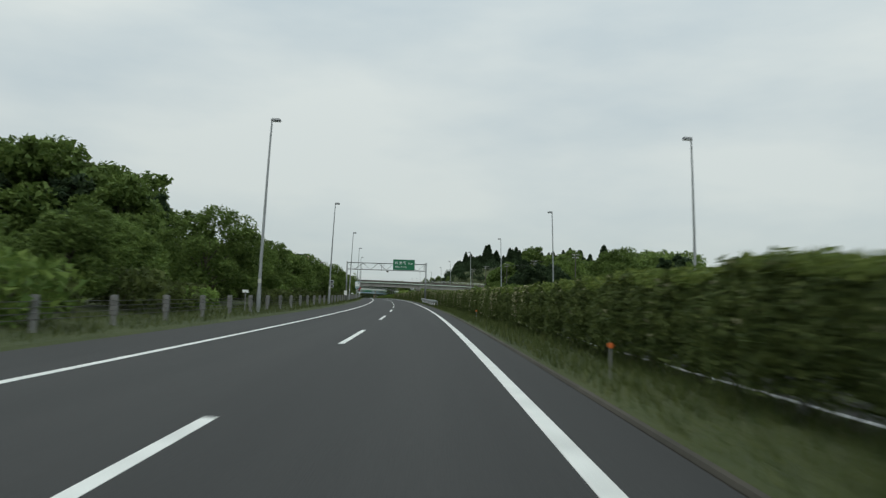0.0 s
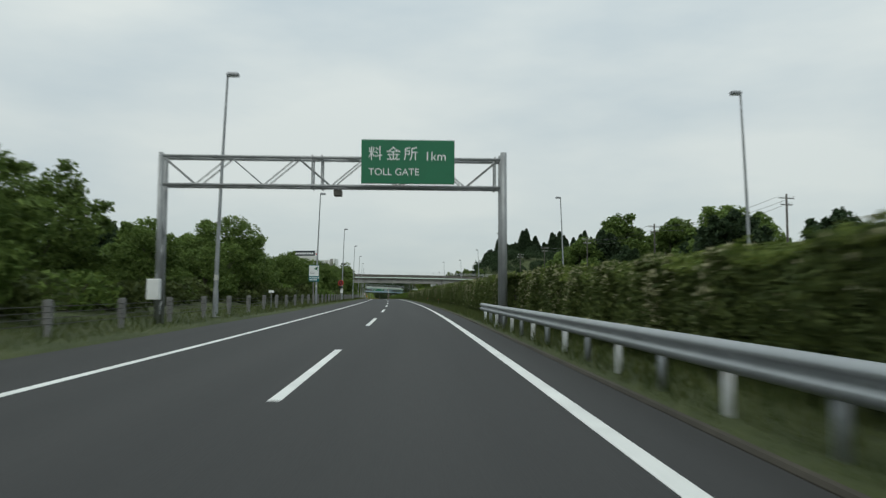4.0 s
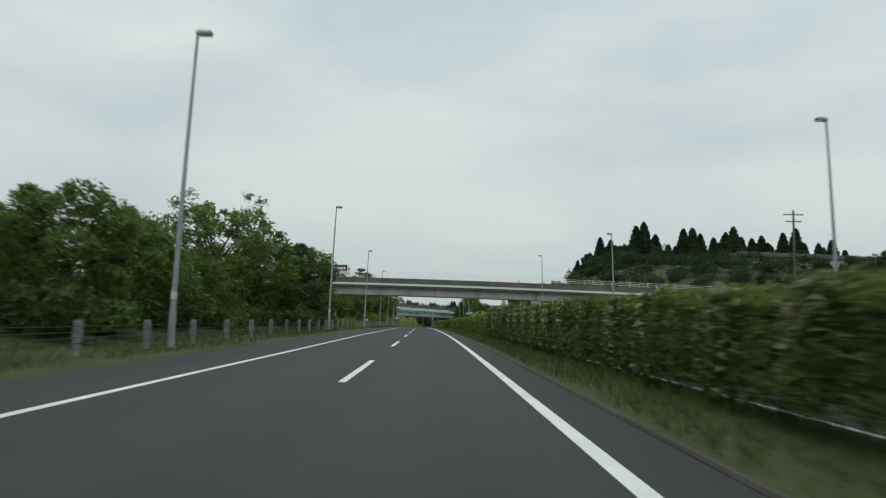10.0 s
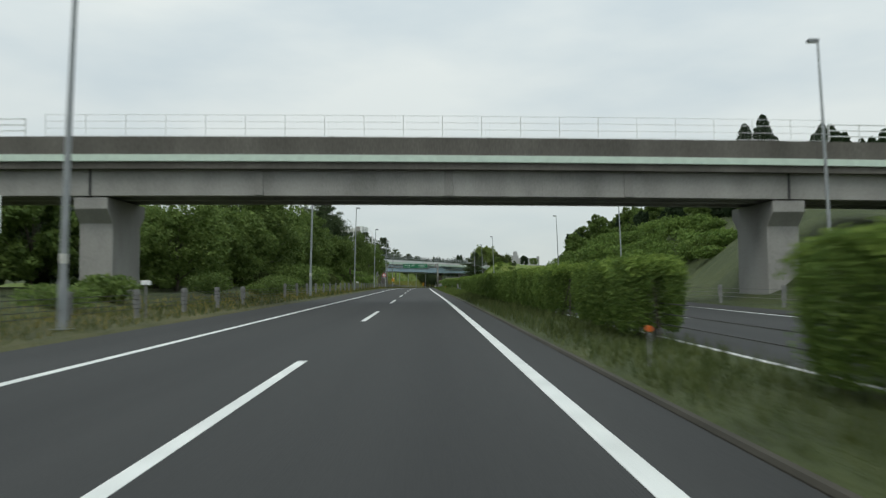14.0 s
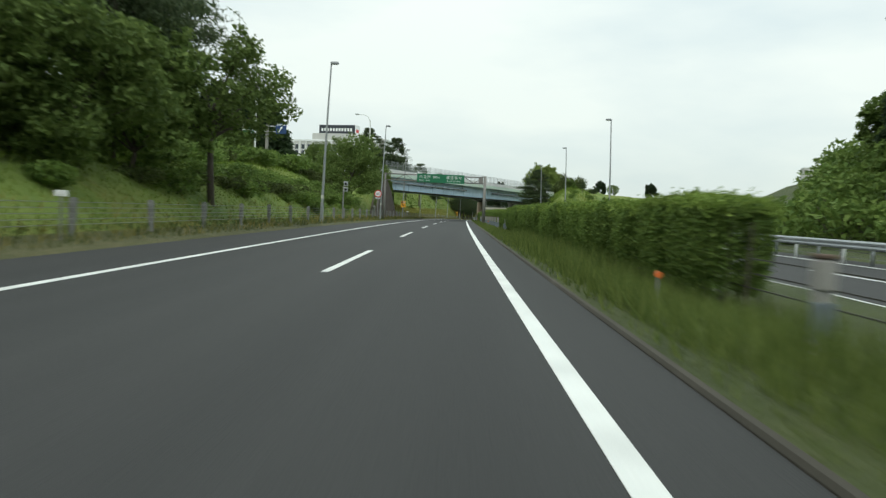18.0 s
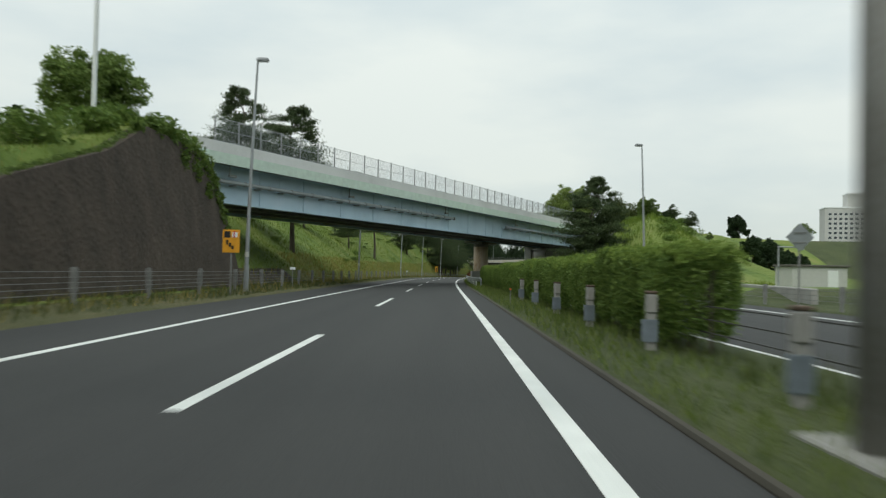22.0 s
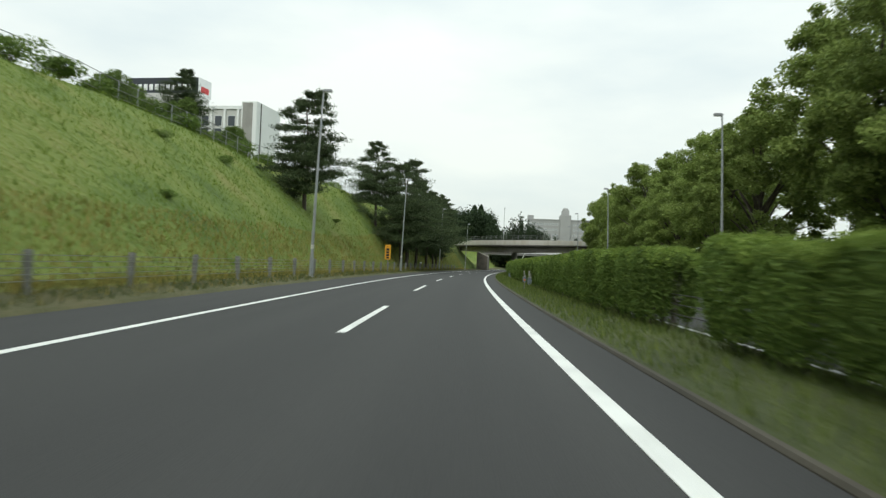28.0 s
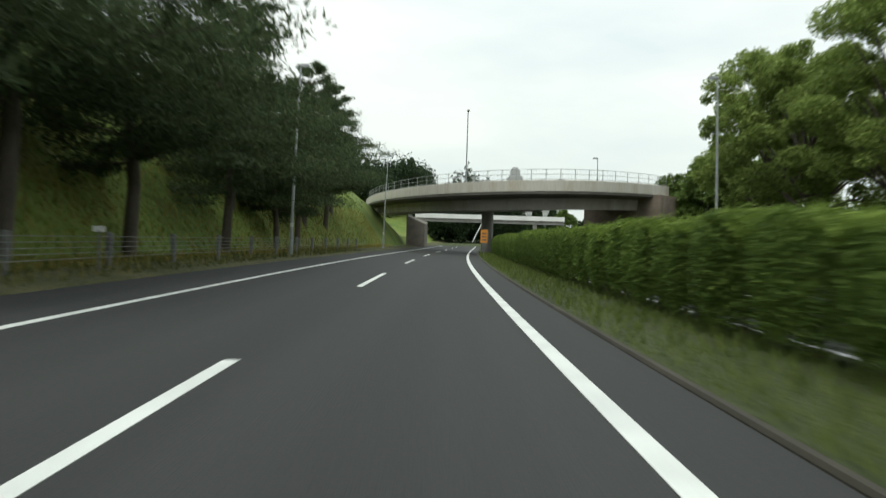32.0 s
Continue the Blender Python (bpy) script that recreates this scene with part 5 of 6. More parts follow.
def arm_lamp(s, lat, h, turn):
    t = thing("curved_lamp", "tall white lamp post with a curved arm on the upper road", "street lamp", stand(s, lat, rise(s, lat), turn), "upper road lamps")
    bm = bmesh.new()
    pts = [Vector((0, 0, -0.2)), Vector((0, 0, h * 0.8)), Vector((-0.05, 0, h * 0.9)), Vector((-0.35, 0, h * 0.96)), Vector((-0.9, 0, h)), Vector((-1.9, 0, h + 0.05))]
    for i, (a, b) in enumerate(zip(pts[:-1], pts[1:])):
        tube(bm, a, b, 0.11 - 0.014 * i, 0.11 - 0.014 * (i + 1), 8, False)
    part("pole", bm, M_WHITE, t, smooth=True)
    part("lantern", boxed((-2.5, -0.14, h - 0.03), (-1.8, 0.14, h + 0.14), 0.05), M_STEEL, t)


arm_lamp(524.5, -12.6, 9.3, 0)
arm_lamp(486, -20.0, 9.0, 0)
arm_lamp(455, -24.0, 9.0, 0)


def info_board():
    t = thing("info_board", "small white notice board on two posts beside the trees", "sign", stand(212, -15.95, rise(212, -15.95)))
    for x in (-0.8, 0.8):
        part("post", tubed((x, 0, -0.2), (x, 0, 2.48), 0.03, n=8), M_POST, t)
    b = part("board", boxed((-0.85, -0.06, 2.1), (0.85, -0.042, 2.46), 0.006), M_WHITE, t)
    for i in range(5):
        part("text_bar", boxed((-0.74 + 0.31 * i, -0.07, 2.24), (-0.5 + 0.31 * i, -0.062, 2.33)), M_BLACK, b)


info_board()


def clearance_board():
    t = thing("clearance_board", "tall white board with dark marks beside the overpass", "sign", stand(350.6, -18.1, rise(350.6, -18.1)))
    part("post", tubed((0, 0.05, -0.2), (0, 0.05, 4.6), 0.05, n=8), M_POST, t)
    b = part("board", boxed((-0.42, -0.04, 3.0), (0.42, 0.0, 4.8), 0.02), M_WHITE, t)
    for i in range(4):
        part("text_bar", boxed((-0.2 + 0.05 * (i % 2), -0.05, 3.2 + 0.38 * i), (0.2, -0.041, 3.46 + 0.38 * i)), M_BLACK, b)


clearance_board()


# ---- utility poles with wires ----
def utility_pole(s, lat, h, turn=0, bare=False):
    t = thing("utility_pole", "plain dark utility pole among the trees" if bare else "dark utility pole with crossarms and insulators", "utility pole", stand(s, lat, rise(s, lat), turn), "utility poles")
    part("pole", tubed((0, 0, -0.3), (0, 0, h), 0.15, 0.1, 8), M_DARKCON, t)
    for z, w in () if bare else ((h - 0.5, 1.0), (h - 1.2, 0.8)):
        a = part("crossarm", boxed((-w, -0.05, z), (w, 0.05, z + 0.1)), M_POST, t)
        for x in (-w * 0.9, -w * 0.45, w * 0.45, w * 0.9):
            part("insulator", tubed((x, 0, z + 0.1), (x, 0, z + 0.32), 0.05, 0.03, 6), M_WHITE, a)


UPOLES = [(167.0, 42.6, 12.0), (200.8, 40.5, 12.0), (235, 39.5, 12.6), (268.5, 38.4, 13.0)]
for q_ in UPOLES:
    utility_pole(q_[0], q_[1], q_[2], 15)
utility_pole(234.3, -23.8, 7.7, bare=True)
utility_pole(146, -30, 9.6)
utility_pole(161, -15, 7.6)
utility_pole(297, 38, 13.0)


def wires():
    for (s0, l0, h0), (s1, l1, h1) in zip(UPOLES[:-1], UPOLES[1:]):
        t = thing("overhead_wires", "thin dark overhead wires between utility poles", "wire", group="overhead wires")
        for off, dz in ((-0.9, -0.2), (0.9, -0.2), (0.4, -0.9)):
            a, b = at(s0, l0 + off, h0 + dz), at(s1, l1 + off, h1 + dz)
            bm = bmesh.new()
            for i in range(8):
                p0, p1 = a.lerp(b, i / 8), a.lerp(b, (i + 1) / 8)
                p0.z -= 1.0 * (1 - (2 * i / 8 - 1) ** 2)
                p1.z -= 1.0 * (1 - (2 * (i + 1) / 8 - 1) ** 2)
                tube(bm, p0, p1, 0.018, n=4, caps=False)
            part("wire", bm, M_BLACK, t)


wires()


# ---- the concrete overpass ----
def hump(lat):
    return -0.009 * lat - 0.0002 * lat * lat


def across(bm, profile, lats, s_shift=None):
    """A profile of (station, up) carried across the road."""
    sweep(bm, profile, lats, True, lambda la, s, u: at(s, la, u + hump(la)))


def overpass():
    t = thing("overpass_bridge", "grey concrete overpass with mint edge stripe and dark parapet", "bridge")
    lats = [-62 + 4.0 * i for i in range(33)]

    def bar(name, prof, mat, ls=lats, label=""):
        bm = bmesh.new()
        across(bm, prof, ls)
        bmesh.ops.recalc_face_normals(bm, faces=bm.faces[:])
        return part(name, bm, mat, t, label)

    g = bar("girder", [(353.55, 5.68), (354.1, 5.68), (354.1, 7.0), (353.55, 7.0)], M_CONCRETE, label="pale concrete edge girder")
    bar("girder", [(355.6, 5.68), (356.1, 5.68), (356.1, 7.0), (355.6, 7.0)], M_CONCRETE)
    bar("girder", [(357.6, 5.68), (358.1, 5.68), (358.1, 7.0), (357.6, 7.0)], M_CONCRETE)
    bar("deck_slab", [(353.1, 7.0), (359.2, 7.0), (359.2, 7.35), (353.1, 7.35)], M_DARKCON)
    bar("edge_stripe", [(352.95, 7.36), (353.12, 7.36), (353.12, 7.7), (352.95, 7.7)], M_MINT, label="pale mint painted edge stripe")
    bar("parapet", [(353.05, 7.7), (353.3, 7.7), (353.3, 8.62), (353.05, 8.62)], M_DARKCON, label="stained dark parapet")
    bar("parapet", [(358.9, 7.36), (359.15, 7.36), (359.15, 8.62), (358.9, 8.62)], M_DARKCON)
    bar("asphalt_deck", [(353.32, 7.36), (358.88, 7.36), (358.88, 7.42), (353.32, 7.42)], M_ASPHALT)
    for la in (-24, -6.4, 3.3, 12.6, 29):
        bm = bmesh.new()
        box(bm, (-0.22, -0.08, 5.72), (0.22, 0.0, 6.98))
        r = part("rib", bm, M_CONCRETE, g)
        r.matrix_basis = stand(353.55, la, hump(la))
    for la in (-14.9, 21.0):
        bm = bmesh.new()
        box(bm, (-0.05, -0.03, 5.68), (0.05, 0.02, 8.6))
        r = part("joint", bm, M_BLACK, g, "dark expansion joint")
        r.matrix_basis = stand(353.53, la, hump(la))
        bm = bmesh.new()
        z1 = 5.62 + hump(la)
        side = ((0.9, -0.3), (4.6, -0.3), (4.6, z1 - 1.3), (5.3, z1 - 0.6), (5.3, z1), (0.2, z1), (0.2, z1 - 0.6), (0.9, z1 - 1.3))
        near = [bm.verts.new((-0.85, y, z)) for y, z in side]
        far = [bm.verts.new((0.85, y, z)) for y, z in side]
        bm.faces.new(near)
        bm.faces.new(far[::-1])
        for i in range(8):
            j = (i + 1) % 8
            bm.faces.new((near[j], near[i], far[i], far[j]))
        bmesh.ops.recalc_face_normals(bm, faces=bm.faces[:])
        bmesh.ops.bevel(bm, geom=bm.edges[:], offset=0.03, segments=1, affect="EDGES")
        r = part("pier", bm, M_CONCRETE, t, "concrete hammerhead pier")
        r.matrix_basis = stand(353.4, la, 0)
        bm = bmesh.new()
        box(bm, (-0.35, 0.5, 0), (-0.02, 1.1, 0.1))
        r = part("bearing", bm, M_DARKCON, r)
        r.matrix_basis = pose(0, 0, z1 + 0.0)
    # tall wire fence over the road
    bm = bmesh.new()
    tube(bm, (0, 0, 0), (0, 0, 1.12), 0.022, n=6)
    post = part("fence_post", bm, M_WHITE, t)
    post.matrix_basis = stand(353.18, -17, 8.62 + hump(-17))
    for i in range(1, 21):
        p_ = new("fence_post", post.data)
        p_.parent = t
        la = -17 + 2.0 * i
        p_.matrix_basis = stand(353.18, la, 8.62 + hump(la))
    for z in (0.06, 0.42, 0.78, 1.12):
        bar("fence_rail", [(353.17, 8.62 + z), (353.19, 8.62 + z), (353.19, 8.64 + z), (353.17, 8.64 + z)], M_WHITE, [-17 + 2.0 * i for i in range(21)])
    bm = bmesh.new()
    for i in range(200):
        la = -17 + 0.2 * i
        tube(bm, at(353.18, la, 8.64 + hump(la)), at(353.18, la, 9.74 + hump(la)), 0.0035, n=3, caps=False)
    part("wire_mesh", bm, M_WHITE, t)
    # white railings beyond
    bm = bmesh.new()
    tube(bm, (0, 0, 0), (0, 0, 0.95), 0.035, n=6)
    rp_ = part("railing_post", bm, M_WHITE, t)
    ls_ = [-60 + 2.0 * i for i in range(22)] + [23 + 1.6 * i for i in range(26)]
    rp_.matrix_basis = stand(353.18, ls_[0], 8.62 + hump(ls_[0]))
    for la in ls_[1:]:
        p_ = new("railing_post", rp_.data)
        p_.parent = t
        p_.matrix_basis = stand(353.18, la, 8.62 + hump(la))
    for seg in ([-60 + 3.0 * i for i in range(15)], [23 + 3.0 * i for i in range(14)]):
        for z in (0.3, 0.6, 0.9):
            bar("railing", [(353.15, 8.6 + z), (353.21, 8.6 + z), (353.21, 8.65 + z), (353.15, 8.65 + z)], M_WHITE, seg)


overpass()


# ---- the skew blue steel bridge ----
def bridge_frame(a, b):
    x = (b - a).normalized()
    y = Vector((0, 0, 1)).cross(x).normalized()
    z = x.cross(y)
    m = Matrix((x, y, z)).transposed().to_4x4()
    m.translation = a
    return m, (b - a).length


def blue_bridge():
    m, length = bridge_frame(at(540.3, -10.3, 5.2), at(612, 24.3, 5.35))
    t = thing("steel_girder_bridge", "pale blue steel girder bridge with off-white parapet and wire fence", "bridge", m)
    x0, x1 = -9.0, length + 3.0

    def bar(name, y0, y1, z0, z1, mat, label="", a=x0, b=x1, parent=None):
        bm = bmesh.new()
        box(bm, (a, y0, z0), (b, y1, z1))
        return part(name, bm, mat, parent or t, label)

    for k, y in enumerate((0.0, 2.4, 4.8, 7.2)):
        # Inner girders take the darker copy: shade under the deck put into colour.
        mat = M_BLUE if k in (0, 3) else M_BLUESHADE
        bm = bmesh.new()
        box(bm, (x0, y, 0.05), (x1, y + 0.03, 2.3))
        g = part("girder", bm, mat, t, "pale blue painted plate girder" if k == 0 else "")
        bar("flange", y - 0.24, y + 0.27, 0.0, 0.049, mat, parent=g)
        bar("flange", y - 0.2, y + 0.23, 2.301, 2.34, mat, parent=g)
        if k == 0:
            i = 0
            x = x0 + 1.0
            while x < x1:
                part("stiffener", boxed((x - 0.012, -0.05, 0.06), (x + 0.012, -0.002, 2.28)), M_BLUE, g)
                x += 4.6
                i += 1
            x = x0 + 3.2
            while x < x1:
                part("splice_plate", boxed((x - 0.22, -0.016, 0.25), (x + 0.22, -0.003, 2.1), 0.004), M_BLUE, g)
                x += 9.2
    # cross bracing under the deck, in the paint darkened for shade
    for i in range(22):
        x = x0 + 2 + (x1 - x0 - 4) * i / 21
        for y in (0.03, 2.43, 4.83):
            part("cross_brace", tubed((x, y, 0.3), (x, y + 2.37, 2.0), 0.05, n=5), M_BLUESHADE, t)
            part("cross_brace", tubed((x, y, 2.0), (x, y + 2.37, 0.3), 0.05, n=5), M_BLUESHADE, t)
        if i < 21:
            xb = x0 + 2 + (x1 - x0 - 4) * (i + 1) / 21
            part("lateral_brace", tubed((x, 0.2 if i % 2 else 7.0, 0.12), (xb, 7.0 if i % 2 else 0.2, 0.12), 0.07, n=5), M_BLUESHADE, t)
    bar("deck_slab", -1.05, 8.3, 2.35, 2.58, M_DARKCON)
    bar("edge_beam", -1.18, -1.0, 2.22, 2.88, M_MINT, "pale mint edge beam")
    bar("parapet", -1.16, -0.92, 2.882, 3.5, M_WHITEWALL, "off-white concrete parapet")
    bar("edge_beam", 8.25, 8.43, 2.3, 2.78, M_MINT)
    bar("parapet", 8.17, 8.41, 2.782, 3.5, M_WHITEWALL)
    bar("asphalt_deck", -0.9, 8.15, 2.585, 2.64, M_ASPHALT)
    # wire fence on the parapet, panel by panel
    panel, post = None, None
    n = int((x1 + 3.5) / 2.0)
    for i in range(n):
        x = -4.0 + 2.0 * i
        if panel is None:
            bm = bmesh.new()
            for z in (0.04, 0.72, 1.4):
                tube(bm, (0.03, 0, z), (1.97, 0, z), 0.018, n=5)
            o = part("fence_panel", bm, M_STEEL, t)
            bm = bmesh.new()
            for k in range(1, 28):
                tube(bm, (2.0 * k / 28, 0, 0.05), (2.0 * k / 28, 0, 1.4), 0.005, n=3, caps=False)
            for k in range(1, 14):
                tube(bm, (0.03, 0, 1.4 * k / 14), (1.97, 0, 1.4 * k / 14), 0.004, n=3, caps=False)
            w = part("fence_wire", bm, M_STEEL, o)
            panel, wire = o.data, w.data
            bm = bmesh.new()
            tube(bm, (0, 0, 0), (0, 0, 1.46), 0.045, n=6)
            p = part("fence_post", bm, M_GALV2, t)
            post = p.data
        else:
            o, p, w = new("fence_panel", panel), new("fence_post", post), new("fence_wire", wire)
            o.parent = p.parent = t
            w.parent = o
        w["kind"] = "stuff"
        o.matrix_basis = p.matrix_basis = pose(x, -1.04, 3.5)
    # pipes on the near girder
    for a, b in ((x0, 29.0), (43.0, 66.0)):
        pi_ = part("pipe", tubed((a, -0.42, 1.3), (b, -0.42, 1.3), 0.125, n=10), plain("grey pipe", (0.36, 0.39, 0.40), 0.5, 0.1), t, "grey service pipe", True)
        x = a + 0.5
        while x < b:
            part("pipe_bracket", boxed((x - 0.05, -0.56, 1.08), (x + 0.05, -0.01, 1.18)), M_GALV2, pi_)
            part("collar", tubed((x + 0.9, -0.42, 1.3), (x + 1.0, -0.42, 1.3), 0.16, n=10), M_GALV2, pi_)
            x += 2.3
    for x in (-2.0, 11.0, 27.4, 46.0, 60.0):
        f = part("bracket_lamp", boxed((x - 0.05, -0.5, 1.62), (x + 0.55, -0.3, 1.78), 0.02), M_GALV2, t, "small lamp on a bracket")
        part("lamp_arm", tubed((x, -0.4, 1.78), (x, -0.4, 2.3), 0.035, n=6), M_GALV2, f)


blue_bridge()


def round_pillar():
    t = thing("bridge_pillar", "round rust-streaked concrete pillar under the blue bridge", "pillar", stand(588.5, 6.6, 0))
    rust = mix_noise("rust-streaked concrete", [(0.3, (0.36, 0.20, 0.10)), (0.42, (0.52, 0.39, 0.27)), (0.58, (0.60, 0.53, 0.44)), (0.8, (0.66, 0.62, 0.55))], 0.8, 6, 0.85, 0, 0.15, 0.25, (1, 1, 0.35))
    part("shaft", tubed((0, 0, -0.2), (0, 0, 4.6), 0.92, 0.92, 28), rust, t, smooth=True)
    # Same shaft; this top band is darkened to paint the shade under the bridge.
    part("collar", tubed((0, 0, 4.6), (0, 0, 5.2), 0.93, 0.93, 28), M_DARKCON, t, "pillar head darkened for shade under the deck", True)
    part("cap_beam", boxed((-0.45, -4.0, 4.95), (0.45, 4.0, 5.22), 0.03), M_CONCRETE, t).matrix_basis = pose(0, 0, 0, 0, 0, -26)
    part("crash_wall", boxed((-1.2, -3.5, -0.2), (1.3, 3.5, 1.5), 0.04), M_CONCRETE, t, "low concrete crash wall")


round_pillar()


M_PAVE = mix_noise("mossy stained slabs", [(0.3, (0.035, 0.036, 0.026)), (0.55, (0.075, 0.07, 0.055)), (0.75, (0.14, 0.13, 0.11))], 0.5, 9, 0.95, 0, 0.4, 0.35, vary=0.2)


def bridge_end():
    """Abutment walls and the paved slope where the bridge enters the bank."""
    m, length = bridge_frame(at(540.3, -10.3, 5.2), at(612, 24.3, 5.35))
    t = thing("bridge_abutment", "stained concrete abutment wall under the far bridge end", "abutment", m @ pose(length - 3.6, 0, 0))
    part("wall", boxed((0, 0.3, -5.6), (1.4, 8.0, -0.32), 0.05), M_CONCRETE, t, "pale stained front wall")
    part("bearing_shelf", boxed((-0.25, -0.5, -0.318), (2.2, 8.3, -0.02), 0.03), M_CONCRETE, t)
    part("back_wall", boxed((1.0, -1.1, 0.0), (2.4, 8.4, 2.3), 0.04), M_DARKCON, t)
    part("wing", boxed((0.2, 8.02, -5.6), (14, 8.5, 0.4), 0.04), M_DARKCON, t, "dark stained wing wall")
    for y in (1.2, 3.6, 6.0):
        part("drain_streak", boxed((-0.012, y, -4.6), (-0.004, y + 0.12, -0.6)), M_DARKCON, t)
    c = thing("bridge_column", "square concrete column beside the abutment", "pillar", m @ pose(length - 8.0, 7.2, 0))
    part("shaft", boxed((-0.45, -0.45, -5.6), (0.45, 0.45, -0.3), 0.04), M_CONCRETE, c)
    part("head", boxed((-0.6, -0.9, -0.3), (0.6, 0.6, -0.02), 0.04), M_CONCRETE, c)
    p = thing("slope_paving", "stained concrete slabs paving the slope under the bridge", "paving", kind="structure")
    for i in range(8):
        for j in range(5):
            s0, q = 597.0 + 2.6 * i, 18.5 + 1.6 * j
            bm = bmesh.new()
            lo = [at(s0 + a, q + b, rise(s0 + a, q + b) + 0.02) for a, b in ((0.03, 0.03), (2.57, 0.03), (2.57, 1.57), (0.03, 1.57))]
            v = [bm.verts.new(c) for c in lo] + [bm.verts.new(c + Vector((0, 0, 0.1))) for c in lo]
            for f in ((4, 5, 6, 7), (0, 1, 5, 4), (1, 2, 6, 5), (2, 3, 7, 6), (3, 0, 4, 7)):
                bm.faces.new([v[k] for k in f])
            bmesh.ops.recalc_face_normals(bm, faces=bm.faces[:])
            part("slab", bm, M_PAVE, p)


bridge_end()


def wing_wall():
    """Dark battered wall at the bridge's left end."""
    t = thing("wing_wall", "dark stained retaining wall with ivy at the bridge end", "retaining wall")
    out = [(505.6, -0.2), (504.9, 0.5), (508.5, 2.15), (513.0, 3.65), (519.4, 5.35), (523.5, 7.0), (530.0, 7.05), (531.8, 6.5), (533.0, 4.2), (534.6, -0.2)]
    bm = bmesh.new()
    near = [bm.verts.new(at(s, -8.75 - 0.16 * u, u)) for s, u in out]
    far = [bm.verts.new(at(s, -9.6 - 0.13 * u, u)) for s, u in out]
    bm.faces.new(near)
    bm.faces.new(far[::-1])
    k = len(out)
    for i in range(k):
        j = (i + 1) % k
        bm.faces.new((near[j], near[i], far[i], far[j]))
    bmesh.ops.recalc_face_normals(bm, faces=bm.faces[:])
    part("wall", bm, mix_noise("dark stained masonry", [(0.3, (0.036, 0.027, 0.020)), (0.5, (0.068, 0.052, 0.039)), (0.66, (0.096, 0.074, 0.055)), (0.8, (0.14, 0.115, 0.085))], 0.9, 9, 0.95, 0, 0.9, 0.45, (1, 1, 0.5), dist=0.15), t)
    rnd = np.random.default_rng(3)
    pts = []
    for s, u, r in ((524.5, 7.2, 0.8), (526.2, 7.3, 0.9), (527.8, 7.0, 1.0), (529.3, 6.9, 1.0), (530.6, 6.4, 1.0), (531.4, 5.6, 0.9), (532.0, 4.8, 0.8), (532.4, 4.0, 0.7), (532.8, 3.2, 0.6), (533.2, 2.4, 0.5), (530.4, 5.0, 0.7), (529.0, 5.9, 0.8), (527.4, 6.2, 0.7), (522.8, 6.9, 0.45)):
        pts.append(shell(rnd, at(s, -8.9 - 0.16 * u, u), (r * 0.5, r, r * 0.8), 420, 0.3))
    v, f = leaf_quads(np.concatenate(pts), 0.14, rnd)
    ob = new("ivy", mesh_of("ivy", v, f, M_HEDGE))
    ob.parent = t
    ob["label"] = "trailing green ivy"
    pts = []
    for i in range(130):
        q = i / 129
        s, u = 504.9 + 17.6 * q, float(np.interp(504.9 + 17.6 * q, [504.8, 508.5, 513.0, 519.4, 522.5], [0.5, 2.15, 3.65, 5.35, 6.6]))
        pts.append(shell(rnd, at(s, -8.95 - 0.16 * u - rnd.uniform(0, 0.25), u - 0.02), (0.22, 0.28, 0.16), 26, 0.3))
    v, f = leaf_quads(np.concatenate(pts), 0.09, rnd)
    ob = new("turf_edge", mesh_of("turf_edge", v, f, M_LEAFLIGHT))
    ob.parent = t
    ob["label"] = "grass hanging over the wall's top"
    bm = boxed((-0.35, -0.12, -0.3), (0.35, 0.12, 2.2), 0.03)
    c = part("drain_chute", bm, M_CONCRETE, t, "pale sloping concrete drain chute")
    c.matrix_basis = stand(504.3, -8.9, -0.35, 90) @ pose(0, 0, 0, 0, -22, 0)


wing_wall()


